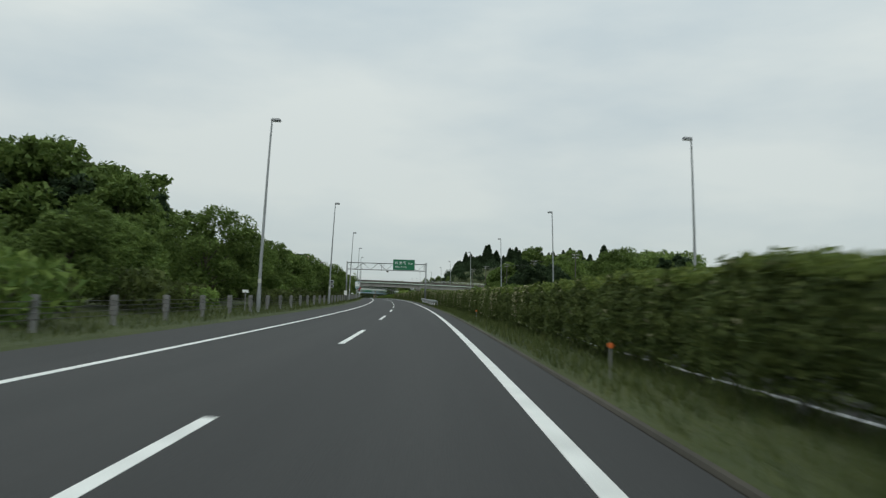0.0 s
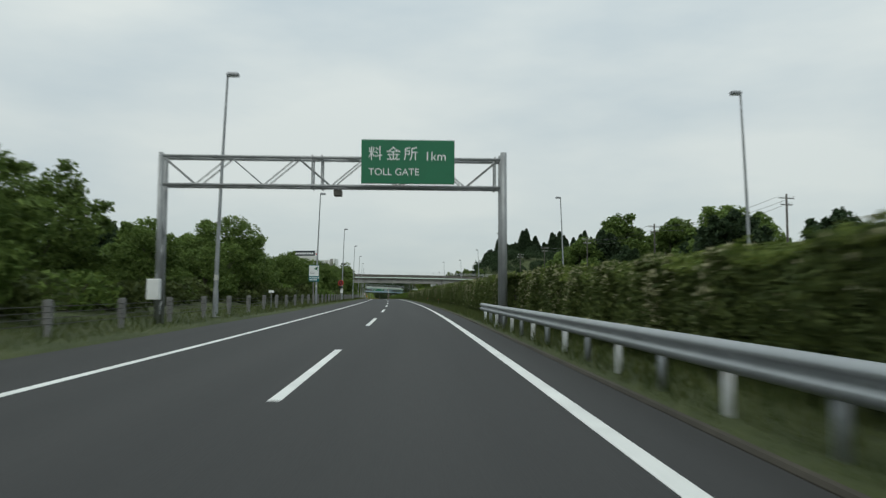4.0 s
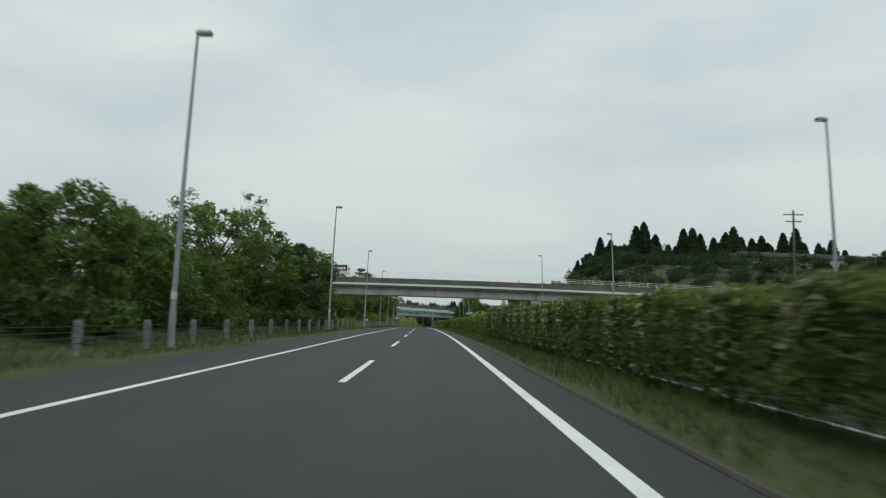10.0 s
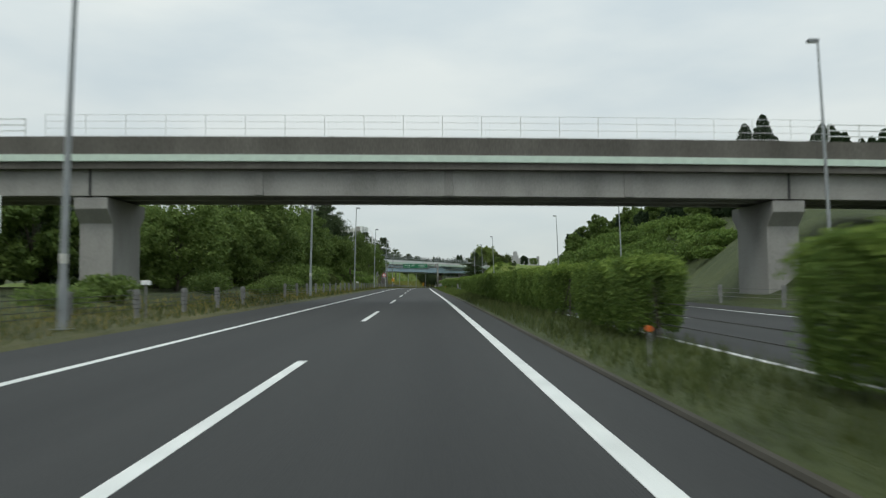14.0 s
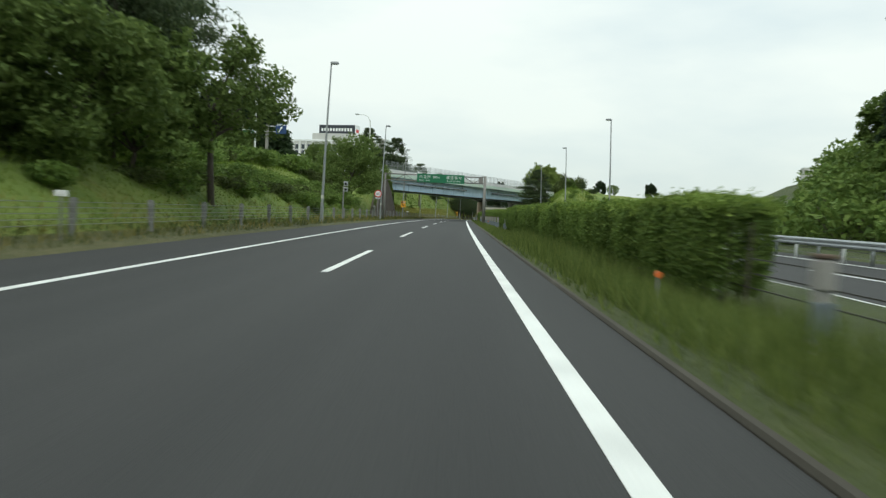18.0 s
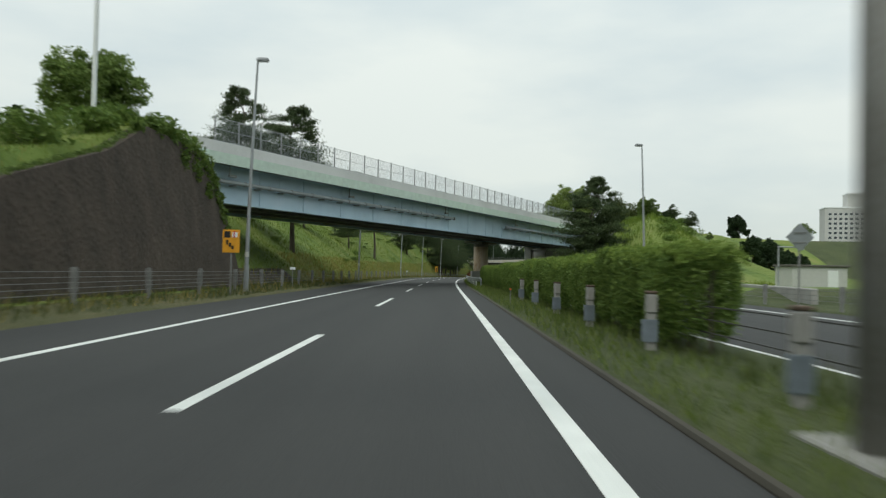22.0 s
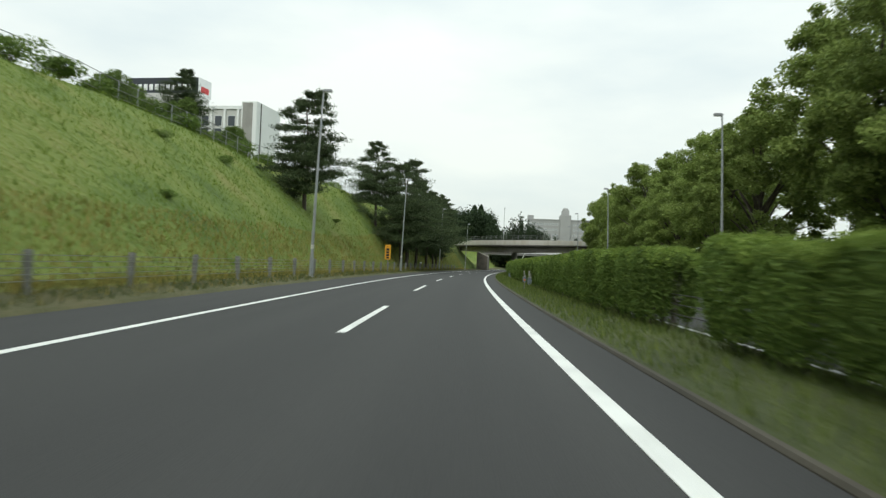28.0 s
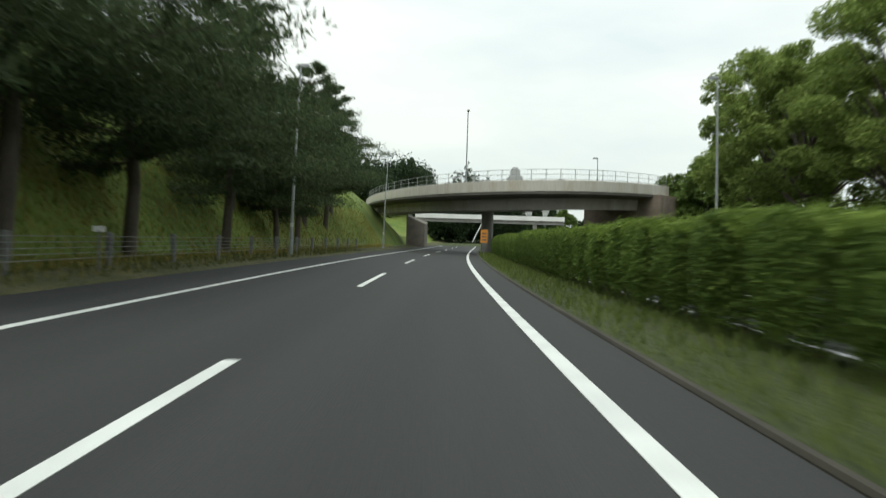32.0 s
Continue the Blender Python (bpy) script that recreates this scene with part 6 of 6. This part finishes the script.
# ---- the far curved bridge ----
def far_bridge():
    """A ramp bridge that bends in plan over the road."""
    t = thing("road_bridge", "pale rust-stained concrete bridge with wire railing curving across the road", "bridge")

    def way(q):
        """Plan (station, lateral) and the parapet's top along the bend."""
        w0, w1, w2 = (1 - q) ** 2, 2 * q * (1 - q), q * q
        p = at(840.5 * w0 + 771.9 * w1 + 797.6 * w2, -13.4 * w0 + 1.6 * w1 + 21.0 * w2)
        p.z = 8.8 + (q * (1 - q)) * -1.9 + 0.15 * q
        return p

    def spot(q, back, down):
        d = way(q + 0.01) - way(q - 0.01)
        n = Vector((-d.y, d.x, 0)).normalized()
        return way(q) + n * back + Vector((0, 0, down))

    def bar(name, profile, mat, label="", a_=-0.22, b_=1.12, n=40):
        bm = bmesh.new()
        sweep(bm, profile, [a_ + (b_ - a_) * i / n for i in range(n + 1)], True, spot)
        bmesh.ops.recalc_face_normals(bm, faces=bm.faces[:])
        return part(name, bm, mat, t, label)

    stained = mix_noise("rust-stained pale concrete", [(0.22, (0.30, 0.19, 0.11)), (0.34, (0.43, 0.38, 0.30)), (0.5, (0.50, 0.475, 0.42)), (0.75, (0.57, 0.55, 0.50))], 0.9, 7, 0.8, 0, 0.15, 0.35, (1, 1, 0.16))
    weathered = mix_noise("weathered girder concrete", [(0.3, (0.20, 0.18, 0.155)), (0.55, (0.29, 0.265, 0.235)), (0.75, (0.36, 0.335, 0.30))], 0.5, 8, 0.85, 0, 0.2, 0.3, (1, 1, 0.4))
    bar("parapet", [(0.0, -1.05), (0.25, -1.05), (0.25, -0.03), (0.22, 0.0), (0.03, 0.0), (0.0, -0.03)], stained, "pale concrete parapet with rust streaks")
    bar("parapet", [(7.3, -1.05), (7.55, -1.05), (7.55, 0.0), (7.3, 0.0)], stained)
    # The slab's dark colour stands in for shade under the overhang.
    bar("deck_slab", [(0.06, -1.3), (1.9, -1.62), (5.6, -1.62), (7.5, -1.3), (7.5, -1.055), (0.06, -1.055)], M_DARKCON, "deck underside darkened for the shade below its overhang")
    bar("box_girder", [(1.75, -2.75), (5.75, -2.75), (5.9, -1.63), (1.6, -1.63)], weathered, "weathered concrete box girder")
    for i in range(31):
        q = -0.05 + 1.16 * i / 30
        a = spot(q, 0.12, 0.0)
        part("railing_post", tubed(a, a + Vector((0, 0, 1.05)), 0.032, n=6), M_GALV2, t)
    for d in (0.1, 0.55, 1.02):
        bar("rail", [(0.1, d - 0.018), (0.14, d - 0.018), (0.14, d + 0.018), (0.1, d + 0.018)], M_GALV2, a_=-0.05, b_=1.11)
    bm = bmesh.new()
    for i in range(150):
        a = spot(-0.05 + 1.16 * i / 149, 0.12, 0.0)
        tube(bm, a, a + Vector((0, 0, 1.0)), 0.006, n=3, caps=False)
    part("wire_mesh", bm, M_GALV2, t)["kind"] = "stuff"
    c = at(801.0, 5.4, 0)
    part("pier", tubed((c.x, c.y, -1.5), (c.x, c.y, way(0.57).z - 2.7), 0.64, n=20), M_CONCRETE, t, "round pale concrete pier", True)
    a = spot(1.08, -0.5, 0)
    o = part("abutment", boxed((-2.2, -0.2, -9.5), (7.5, 8.4, -1.1), 0.06), mix_noise("brown stained concrete", [(0.3, (0.13, 0.10, 0.08)), (0.7, (0.26, 0.21, 0.17))], 0.8, 8, 0.9), t, "brown stained abutment wall")
    d = way(1.09) - way(1.07)
    o.matrix_basis = pose(a.x, a.y, a.z, 0, 0, math.degrees(math.atan2(d.y, d.x)))
    # a lamp on the parapet
    a = spot(0.5, 0.4, -0.4)
    part("lamp_pole", tubed(a, a + Vector((0, 0, 7.6)), 0.075, 0.05, 8), M_POLE, t)
    part("lantern", boxed((a.x - 0.1, a.y - 0.7, a.z + 7.55), (a.x + 0.14, a.y + 0.1, a.z + 7.7), 0.04), M_POLE, t)
    # the ramp's side wall beyond, with a sloping coping
    w = thing("ramp_wall", "brown stained side wall of a ramp with a pale sloping coping", "retaining wall", stand(849, -6.4, 0, 0))
    bm = bmesh.new()
    prism = [(-1.9, -0.5), (1.3, -0.5), (1.3, 3.95), (-1.9, 5.3)]
    rows = [[bm.verts.new((x, y, z)) for x, z in prism] for y in (0, 6)]
    bm.faces.new(rows[0])
    bm.faces.new(rows[1][::-1])
    for k in range(4):
        bm.faces.new((rows[0][k], rows[1][k], rows[1][(k + 1) % 4], rows[0][(k + 1) % 4]))
    bmesh.ops.recalc_face_normals(bm, faces=bm.faces[:])
    part("wall", bm, mix_noise("soot-stained wall", [(0.3, (0.09, 0.078, 0.066)), (0.7, (0.19, 0.165, 0.14))], 0.8, 8, 0.9, 0, 0.3), w)
    c = part("coping", boxed((-1.95, -0.12, -0.02), (1.75, 0.5, 0.28), 0.03), stained, w, "pale sloping coping")
    c.matrix_basis = pose(0.05, 0, 4.6, 0, 22.8, 0)


far_bridge()


def beam_bridge():
    """A footbridge of two pale beams, with its stair."""
    t = thing("footbridge", "white footbridge with a stair farther along the road", "bridge")
    ls = [-9 + 30.4 * i / 10 for i in range(11)]
    for name, y0, y1, u0, u1, mat in (("girder", 872.3, 874.2, 5.0, 5.55, M_CONCRETE), ("parapet", 872.0, 872.2, 5.7, 6.6, M_WHITEWALL), ("deck", 872.0, 874.6, 5.555, 5.695, M_DARKCON), ("parapet", 874.4, 874.6, 5.7, 6.6, M_WHITEWALL)):
        bm = bmesh.new()
        sweep(bm, [(y0, u0), (y1, u0), (y1, u1), (y0, u1)], ls, True, lambda la, q, u: at(q, la, u))
        bmesh.ops.recalc_face_normals(bm, faces=bm.faces[:])
        part(name, bm, mat, t)
    for la in (-7.5, 15.5):
        p = part("pier", boxed((-0.4, 0.8, -1), (0.4, 1.7, 4.99), 0.04), M_CONCRETE, t)
        p.matrix_basis = stand(872, la, 0)
    base = stand(869.5, 2.9, 0)
    for k in range(24):
        p = part("stair_tread", boxed((0, 0, 0), (0.3, 1.6, 0.09)), M_DARKCON, t)
        p.matrix_basis = base @ pose(0.09 * k, 0, 1.1 + 0.19 * k)
    for y in (-0.1, 1.62):
        p = part("stair_side", tubed((0, y, 1.0), (2.2, y, 5.7), 0.11, n=6), M_WHITEWALL, t)
        p.matrix_basis = base
    o = thing("warning_sign", "orange warning sign on a post at the median's end", "road sign", stand(784.5, 4.85, 0.05))
    part("post", tubed((0, 0, -0.2), (0, 0, 2.3), 0.035, n=8), M_POST, o)
    part("panel", boxed((-0.3, -0.05, 1.15), (0.3, -0.037, 2.3), 0.006), plain("orange sign panel", (0.62, 0.24, 0.03), 0.5), o)
    for z in (1.35, 1.62, 1.9):
        part("text_bar", boxed((-0.2, -0.056, z), (0.2, -0.051, z + 0.12)), M_DARKCON, o)


beam_bridge()


# ---- buildings ----
M_GLASS = plain("dark window glass", (0.05, 0.06, 0.07), 0.12)
M_CREAM = mix_noise("cream rendered wall", [(0.3, (0.46, 0.455, 0.43)), (0.7, (0.58, 0.575, 0.55))], 0.15, 4, 0.8, 0, 0.05)


def facade(t, wall, w, h, cols, rows, y, z0, ww, wh, mat=None, x_off=0.0, strip_=False):
    """Windows set in a wall that faces -y, each a frame with its own pane."""
    pane = frame_me = None
    for i in range(cols):
        for j in range(rows):
            x = x_off - w / 2 + w * (i + 0.5) / cols
            z = z0 + h * (j + 0.5) / rows
            if pane is None:
                o = part("window", boxed((-ww / 2, -0.08, -wh / 2), (ww / 2, 0.04, wh / 2)), M_WHITE, t)
                q = part("pane", boxed((-ww / 2 + 0.12, -0.1, -wh / 2 + 0.12), (ww / 2 - 0.12, -0.082, wh / 2 - 0.12)), mat or M_GLASS, o)
                frame_me, pane = o.data, q.data
            else:
                o, q = new("window", frame_me), new("pane", pane)
                o.parent, q.parent = t, o
            o.matrix_basis = pose(x, y - 0.02, z)


def hotel():
    z, h = 5.0, 38.5
    t = thing("hotel_building", "long white hotel block with rows of windows on the hill", "building", pose(-149.3, 832, z, 0, 0, -6))
    part("wall", boxed((-31, 0, 0), (31, 15, h), 0.1), M_CREAM, t)
    part("parapet", boxed((-31.3, -0.3, h), (31.3, 15.3, h + 1.0), 0.05), M_WHITE, t)
    facade(t, None, 56, 36, 14, 10, 0.0, 1.0, 2.3, 3.1, x_off=-2.0)
    for i in range(15):
        x = -30 + 4.0 * i
        part("fin", boxed((x - 0.3, -0.5, 0), (x + 0.3, -0.004, h)), M_WHITE, t)
    part("stair_tower", boxed((27.6, -1.6, 0), (32.2, 15.2, h + 2), 0.1), M_WHITE, t, "plain white stair tower")
    part("recess", boxed((28.0, -1.64, 1), (31.0, -1.605, h + 1.6)), M_CONCRETE, t, "grey strip down the stair tower")
    part("downpipe", tubed((32.25, 1.2, 0), (32.25, 1.2, h + 1.8), 0.2, n=8), M_DARKCON, t)
    part("penthouse", boxed((-15, 1.5, h + 1.0), (11, 11, h + 5.0), 0.1), M_CREAM, t, "pale roof plant room")
    s_ = thing("roof_billboard", "dark roof billboard with pale lettering bars on the hotel", "billboard", pose(-149.8, 838.5, 48.0, 0, 0, -8))
    b = part("panel", boxed((-11.5, -0.6, 0.6), (11.5, 0.6, 6.0), 0.05), plain("charcoal board", (0.03, 0.035, 0.045), 0.5), s_)
    for i in range(11):
        part("text_bar", boxed((-10.0 + 1.85 * i, -0.66, 2.3), (-8.8 + 1.85 * i, -0.61, 4.1)), M_WHITE, b)
    e = part("end_panel", boxed((11.55, -0.6, 0.6), (11.8, 6.5, 6.0), 0.04), M_WHITE, s_)
    part("text_bar", boxed((11.81, 0.6, 1.8), (11.84, 5.0, 3.6)), M_RED, e)
    for x in (-6, 0, 6):
        part("strut", boxed((x - 0.2, 0.0, 0), (x + 0.2, 0.4, 1.25)), M_GALV2, s_)


hotel()


def far_hotel():
    t = thing("white_hotel", "long white hotel with a domed roof tower beyond the road", "building", stand(1100, 9, 0, 3))
    for name, a, b in (("wall", (-12.3, 0, -8), (8.0, 16, 29.4)), ("wall", (14.7, 0, -8), (36.3, 16, 29.4)), ("centre_block", (8.0, -1.5, -8), (14.7, 17, 32.8)), ("end_tower", (-12.5, 2, 29.4), (-8.6, 10, 32.4)), ("end_tower", (33.4, 2, 29.4), (36.4, 10, 32.0)), ("roof_tower", (9.0, 1, 32.8), (13.6, 8, 35.9))):
        part(name, boxed(a, b, 0.1), M_HAZEWALL, t)
    part("cornice", boxed((-12.6, -0.35, 29.4), (7.9, -0.003, 30.0), 0.04), M_HAZEWALL, t)
    part("cornice", boxed((14.8, -0.35, 29.4), (36.6, -0.003, 30.0), 0.04), M_HAZEWALL, t)
    part("dome", tubed((11.3, 4.5, 35.9), (11.3, 4.5, 37.6), 2.2, 1.4, 16), M_HAZEWALL, t, "", True)
    facade(t, None, 19, 27, 8, 8, 0, 1.5, 1.5, 1.3, x_off=-2.2, mat=M_HAZEGLASS)
    facade(t, None, 20, 27, 8, 8, 0, 1.5, 1.5, 1.3, x_off=25.5, mat=M_HAZEGLASS)


# Wall greyed and panes paled: distance haze put into their colours.
M_HAZEWALL = mix_noise("haze-greyed white render", [(0.3, (0.33, 0.335, 0.33)), (0.7, (0.41, 0.41, 0.40))], 0.15, 4, 0.85, 0, 0.05)
M_HAZEGLASS = plain("haze-paled glass", (0.36, 0.38, 0.40), 0.15)
far_hotel()


def tower_block():
    t = thing("office_building", "broad pale hotel tower with bands of windows far off", "building", stand(1160, 238, 6, -6))
    part("wall", boxed((0, 0, -10), (92, 22, 54), 0.1), M_CREAM, t)
    part("parapet", boxed((-0.3, -0.3, 54), (92.3, 22.3, 55), 0.05), M_WHITE, t)
    part("upper_block", boxed((17.5, 2, 55), (88, 20, 66), 0.1), M_CREAM, t)
    part("roof_edge", boxed((17.2, 1.7, 66), (88.3, 20.3, 66.8), 0.05), M_WHITE, t)
    facade(t, None, 88, 47, 22, 12, 0, 4, 2.6, 2.2, x_off=46)


tower_block()


def terminal_roof():
    t = thing("low_building", "low white service cabin beside the opposite carriageway", "building", stand(550, 31, 0, 0))
    part("wall", boxed((-2.1, 0, -0.2), (2.1, 3, 2.2), 0.04), M_CREAM, t)
    part("roof", boxed((-2.25, -0.15, 2.2), (2.25, 3.15, 2.36), 0.03), M_DARKCON, t)
    part("door", boxed((0.6, -0.04, 0.0), (1.4, -0.005, 1.95), 0.01), M_WHITE, t)
    d = thing("diamond_sign", "grey back of a diamond-shaped road sign on a post", "road sign", stand(527, 18.5, 0.05))
    part("post", tubed((0, 0, -0.2), (0, 0, 3.6), 0.04, n=8), M_POST, d)
    p = part("plate", boxed((-0.46, -0.07, -0.46), (0.46, -0.045, 0.46), 0.01), M_STEEL, d)
    p.matrix_basis = pose(0, 0, 3.1, 0, 45, 0)
    for z in (2.85, 3.3):
        part("stiffener", boxed((-0.3, -0.1, z - 0.03), (0.3, -0.072, z + 0.03)), M_POST, d)
    for i in range(9):
        b = thing("concrete_barrier", "pale concrete barrier block along the branch road", "barrier", stand(530 + 3.2 * i, 20.3 + 0.75 * i, 0.02, -13), "barrier blocks")
        part("block", boxed((-0.16, -1.58, -0.1), (0.16, 1.58, 0.8), 0.05), M_CONCRETE, b)
    g = thing("gate_post", "slim grey post with a short arm beside the branch road", "post", stand(547, 26.5, 0.05))
    part("post", tubed((0, 0, -0.2), (0, 0, 3.6), 0.06, n=8), M_POLE, g)
    part("arm", tubed((0, 0, 3.5), (1.7, 0, 3.5), 0.05, n=8), M_POLE, g)
    part("lamp_head", boxed((1.4, -0.12, 3.3), (1.8, 0.12, 3.48), 0.03), M_STEEL, g)


terminal_roof()


def sheds():
    t = thing("warehouse_building", "long low grey warehouse behind the wood", "building", stand(452, 122, 0, 8))
    part("wall", boxed((-22, 0, -1), (30, 20, 24), 0.1), M_CREAM, t)
    part("roof", boxed((-22.6, -0.6, 24), (30.6, 20.6, 25.4), 0.1), M_DARKCON, t)
    facade(t, None, 48, 8, 12, 2, 0, 15, 2.4, 1.6, x_off=4)


sheds()


# ---- fence along the slope's crest ----
def crest_fence():
    t = thing("crest_fence", "thin grey wire fence along the top of the grassy slope", "fence")
    n = 72

    def crest(q):
        return lerp_table(q, [(566, -24.5), (680, -24.5), (734, -18.6), (800, -18.6)])

    me = None
    for i in range(n):
        s = 566 + 2.5 * i
        if me is None:
            o = part("post", tubed((0, 0, -0.2), (0, 0, 1.6), 0.035, n=6), M_POLE, t)
            me = o.data
        else:
            o = new("post", me)
            o.parent = t
        o.matrix_basis = stand(s, crest(s), rise(s, crest(s)))
    for z in (0.3, 0.9, 1.55):
        bm = bmesh.new()
        q = 0.018
        sweep(bm, [(-q, -q), (-q, q), (q, q), (q, -q)], [566 + 2.5 * i for i in range(n)], True, lambda s, la, u: at(s, crest(s) + la, rise(s, crest(s)) + z + u))
        part("rail", bm, M_POST, t)
    bm = bmesh.new()
    for i in range((n - 1) * 9):
        s = 566 + 2.5 * i / 9
        tube(bm, at(s, crest(s), rise(s, crest(s)) + 0.05), at(s, crest(s), rise(s, crest(s)) + 1.55), 0.005, n=3, caps=False)
    part("wire_mesh", bm, M_POST, t)


crest_fence()


# ---- kerbs: real low edges of the asphalt ----
def kerb_line(name, inner, side, s0, s1, label):
    t = thing(name, label, "kerb", kind="structure")
    bm = bmesh.new()
    st = [s0 + 4.0 * i for i in range(int((s1 - s0) / 4) + 1)]
    prof = [(inner, -0.1), (inner, 0.004), (inner + side * 0.02, 0.04), (inner + side * 0.08, 0.045), (inner + side * 0.1, -0.1)]
    sweep(bm, prof, st, True)
    bmesh.ops.recalc_face_normals(bm, faces=bm.faces[:])
    part("edging", bm, M_KERB, t)


M_KERB = mix_noise("dirty kerb concrete", [(0.3, (0.035, 0.032, 0.024)), (0.55, (0.06, 0.053, 0.04)), (0.75, (0.10, 0.09, 0.07))], 0.5, 9, 0.9, 0, 0.3)
kerb_line("kerb", 4.452, 1, -60, 876, "low stained concrete kerb along the median")
kerb_line("kerb", -6.302, -1, -60, 876, "low dark kerb along the left shoulder")


# ---- grass ----
def grass_blades(name, label, count, s0, s1, l0, l1, h0, h1, seed, mat, wide=0.02, bare=None):
    rnd = np.random.default_rng(seed)
    v, f = [], []
    ss_ = rnd.uniform(s0, s1, count)
    ls_ = rnd.uniform(l0, l1, count)
    for k in range(count):
        s, la = float(ss_[k]), float(ls_[k])
        if bare and bare[0] < s < bare[1] and rnd.uniform() < (0.85 if la > -10.5 else 0.35):
            continue
        clump = 0.5 + 0.8 * max(-0.4, noise.noise(Vector((s * 0.35, la * 0.8, seed))))
        base = at(s, la, rise(s, la) - 0.02)
        h = rnd.uniform(h0, h1) * (0.6 + clump)
        a = rnd.uniform(0, 2 * math.pi)
        w = Vector((math.cos(a), math.sin(a), 0)) * wide
        tip = base + Vector((rnd.normal() * 0.3 * h, rnd.normal() * 0.3 * h, h))
        i = len(v)
        v += [base - w, base + w, tip]
        f.append((i, i + 1, i + 2))
    me = mesh_of(name, v, f, mat)
    tagged(new(name, me), label, "grass", kind="stuff")


M_BLADE = leaf_material("grass blades", (0.105, 0.165, 0.022), (0.2, 0.265, 0.046), 0.0)
M_MEDIAN = leaf_material("median grass blades", (0.045, 0.07, 0.018), (0.13, 0.15, 0.05), 0.0)
M_MEDIAN2 = leaf_material("fresh median grass blades", (0.07, 0.11, 0.024), (0.20, 0.245, 0.065), 0.0)
M_DRY = leaf_material("dry grass blades", (0.18, 0.17, 0.04), (0.37, 0.30, 0.10), 0.0)
grass_blades("median_grass", "uneven dull green grass in the median", 42000, -5, 380, 4.65, 6.4, 0.10, 0.30, 1, M_MEDIAN, 0.016)
grass_blades("short_median_grass", "short fresh green grass in the median", 46000, 380, 800, 4.6, 6.4, 0.08, 0.22, 8, M_MEDIAN2, 0.016)
grass_blades("tall_median_grass", "tall feathery grass in the median", 15000, 378, 440, 4.8, 6.1, 0.25, 0.5, 2, M_MEDIAN2, 0.012)
grass_blades("hedge_base_grass", "longer grass growing under the hedge", 30000, -5, 800, 5.9, 7.0, 0.16, 0.36, 9, M_MEDIAN, 0.014)
grass_blades("verge_grass", "grass and weeds on the left verge", 50000, -5, 790, -9.6, -6.5, 0.10, 0.32, 3, M_MEDIAN, 0.02)
grass_blades("dry_verge_grass", "dry yellowish grass on the left verge", 14000, 300, 790, -10.5, -6.6, 0.15, 0.4, 4, M_DRY, 0.02)
grass_blades("slope_grass", "long green grass on the left bank", 100000, 384, 826, -24, -9.5, 0.1, 0.27, 5, M_BLADE, 0.03, (530, 553))
grass_blades("far_bank_grass", "rough green grass on the bank by the bridge end", 14000, 560, 625, 17.4, 34, 0.2, 0.5, 7, M_BLADE, 0.035)
grass_blades("dry_slope_grass", "yellowing tall grass at the foot of the bank", 38000, 557, 826, -12.3, -7.9, 0.12, 0.36, 6, M_DRY, 0.026)
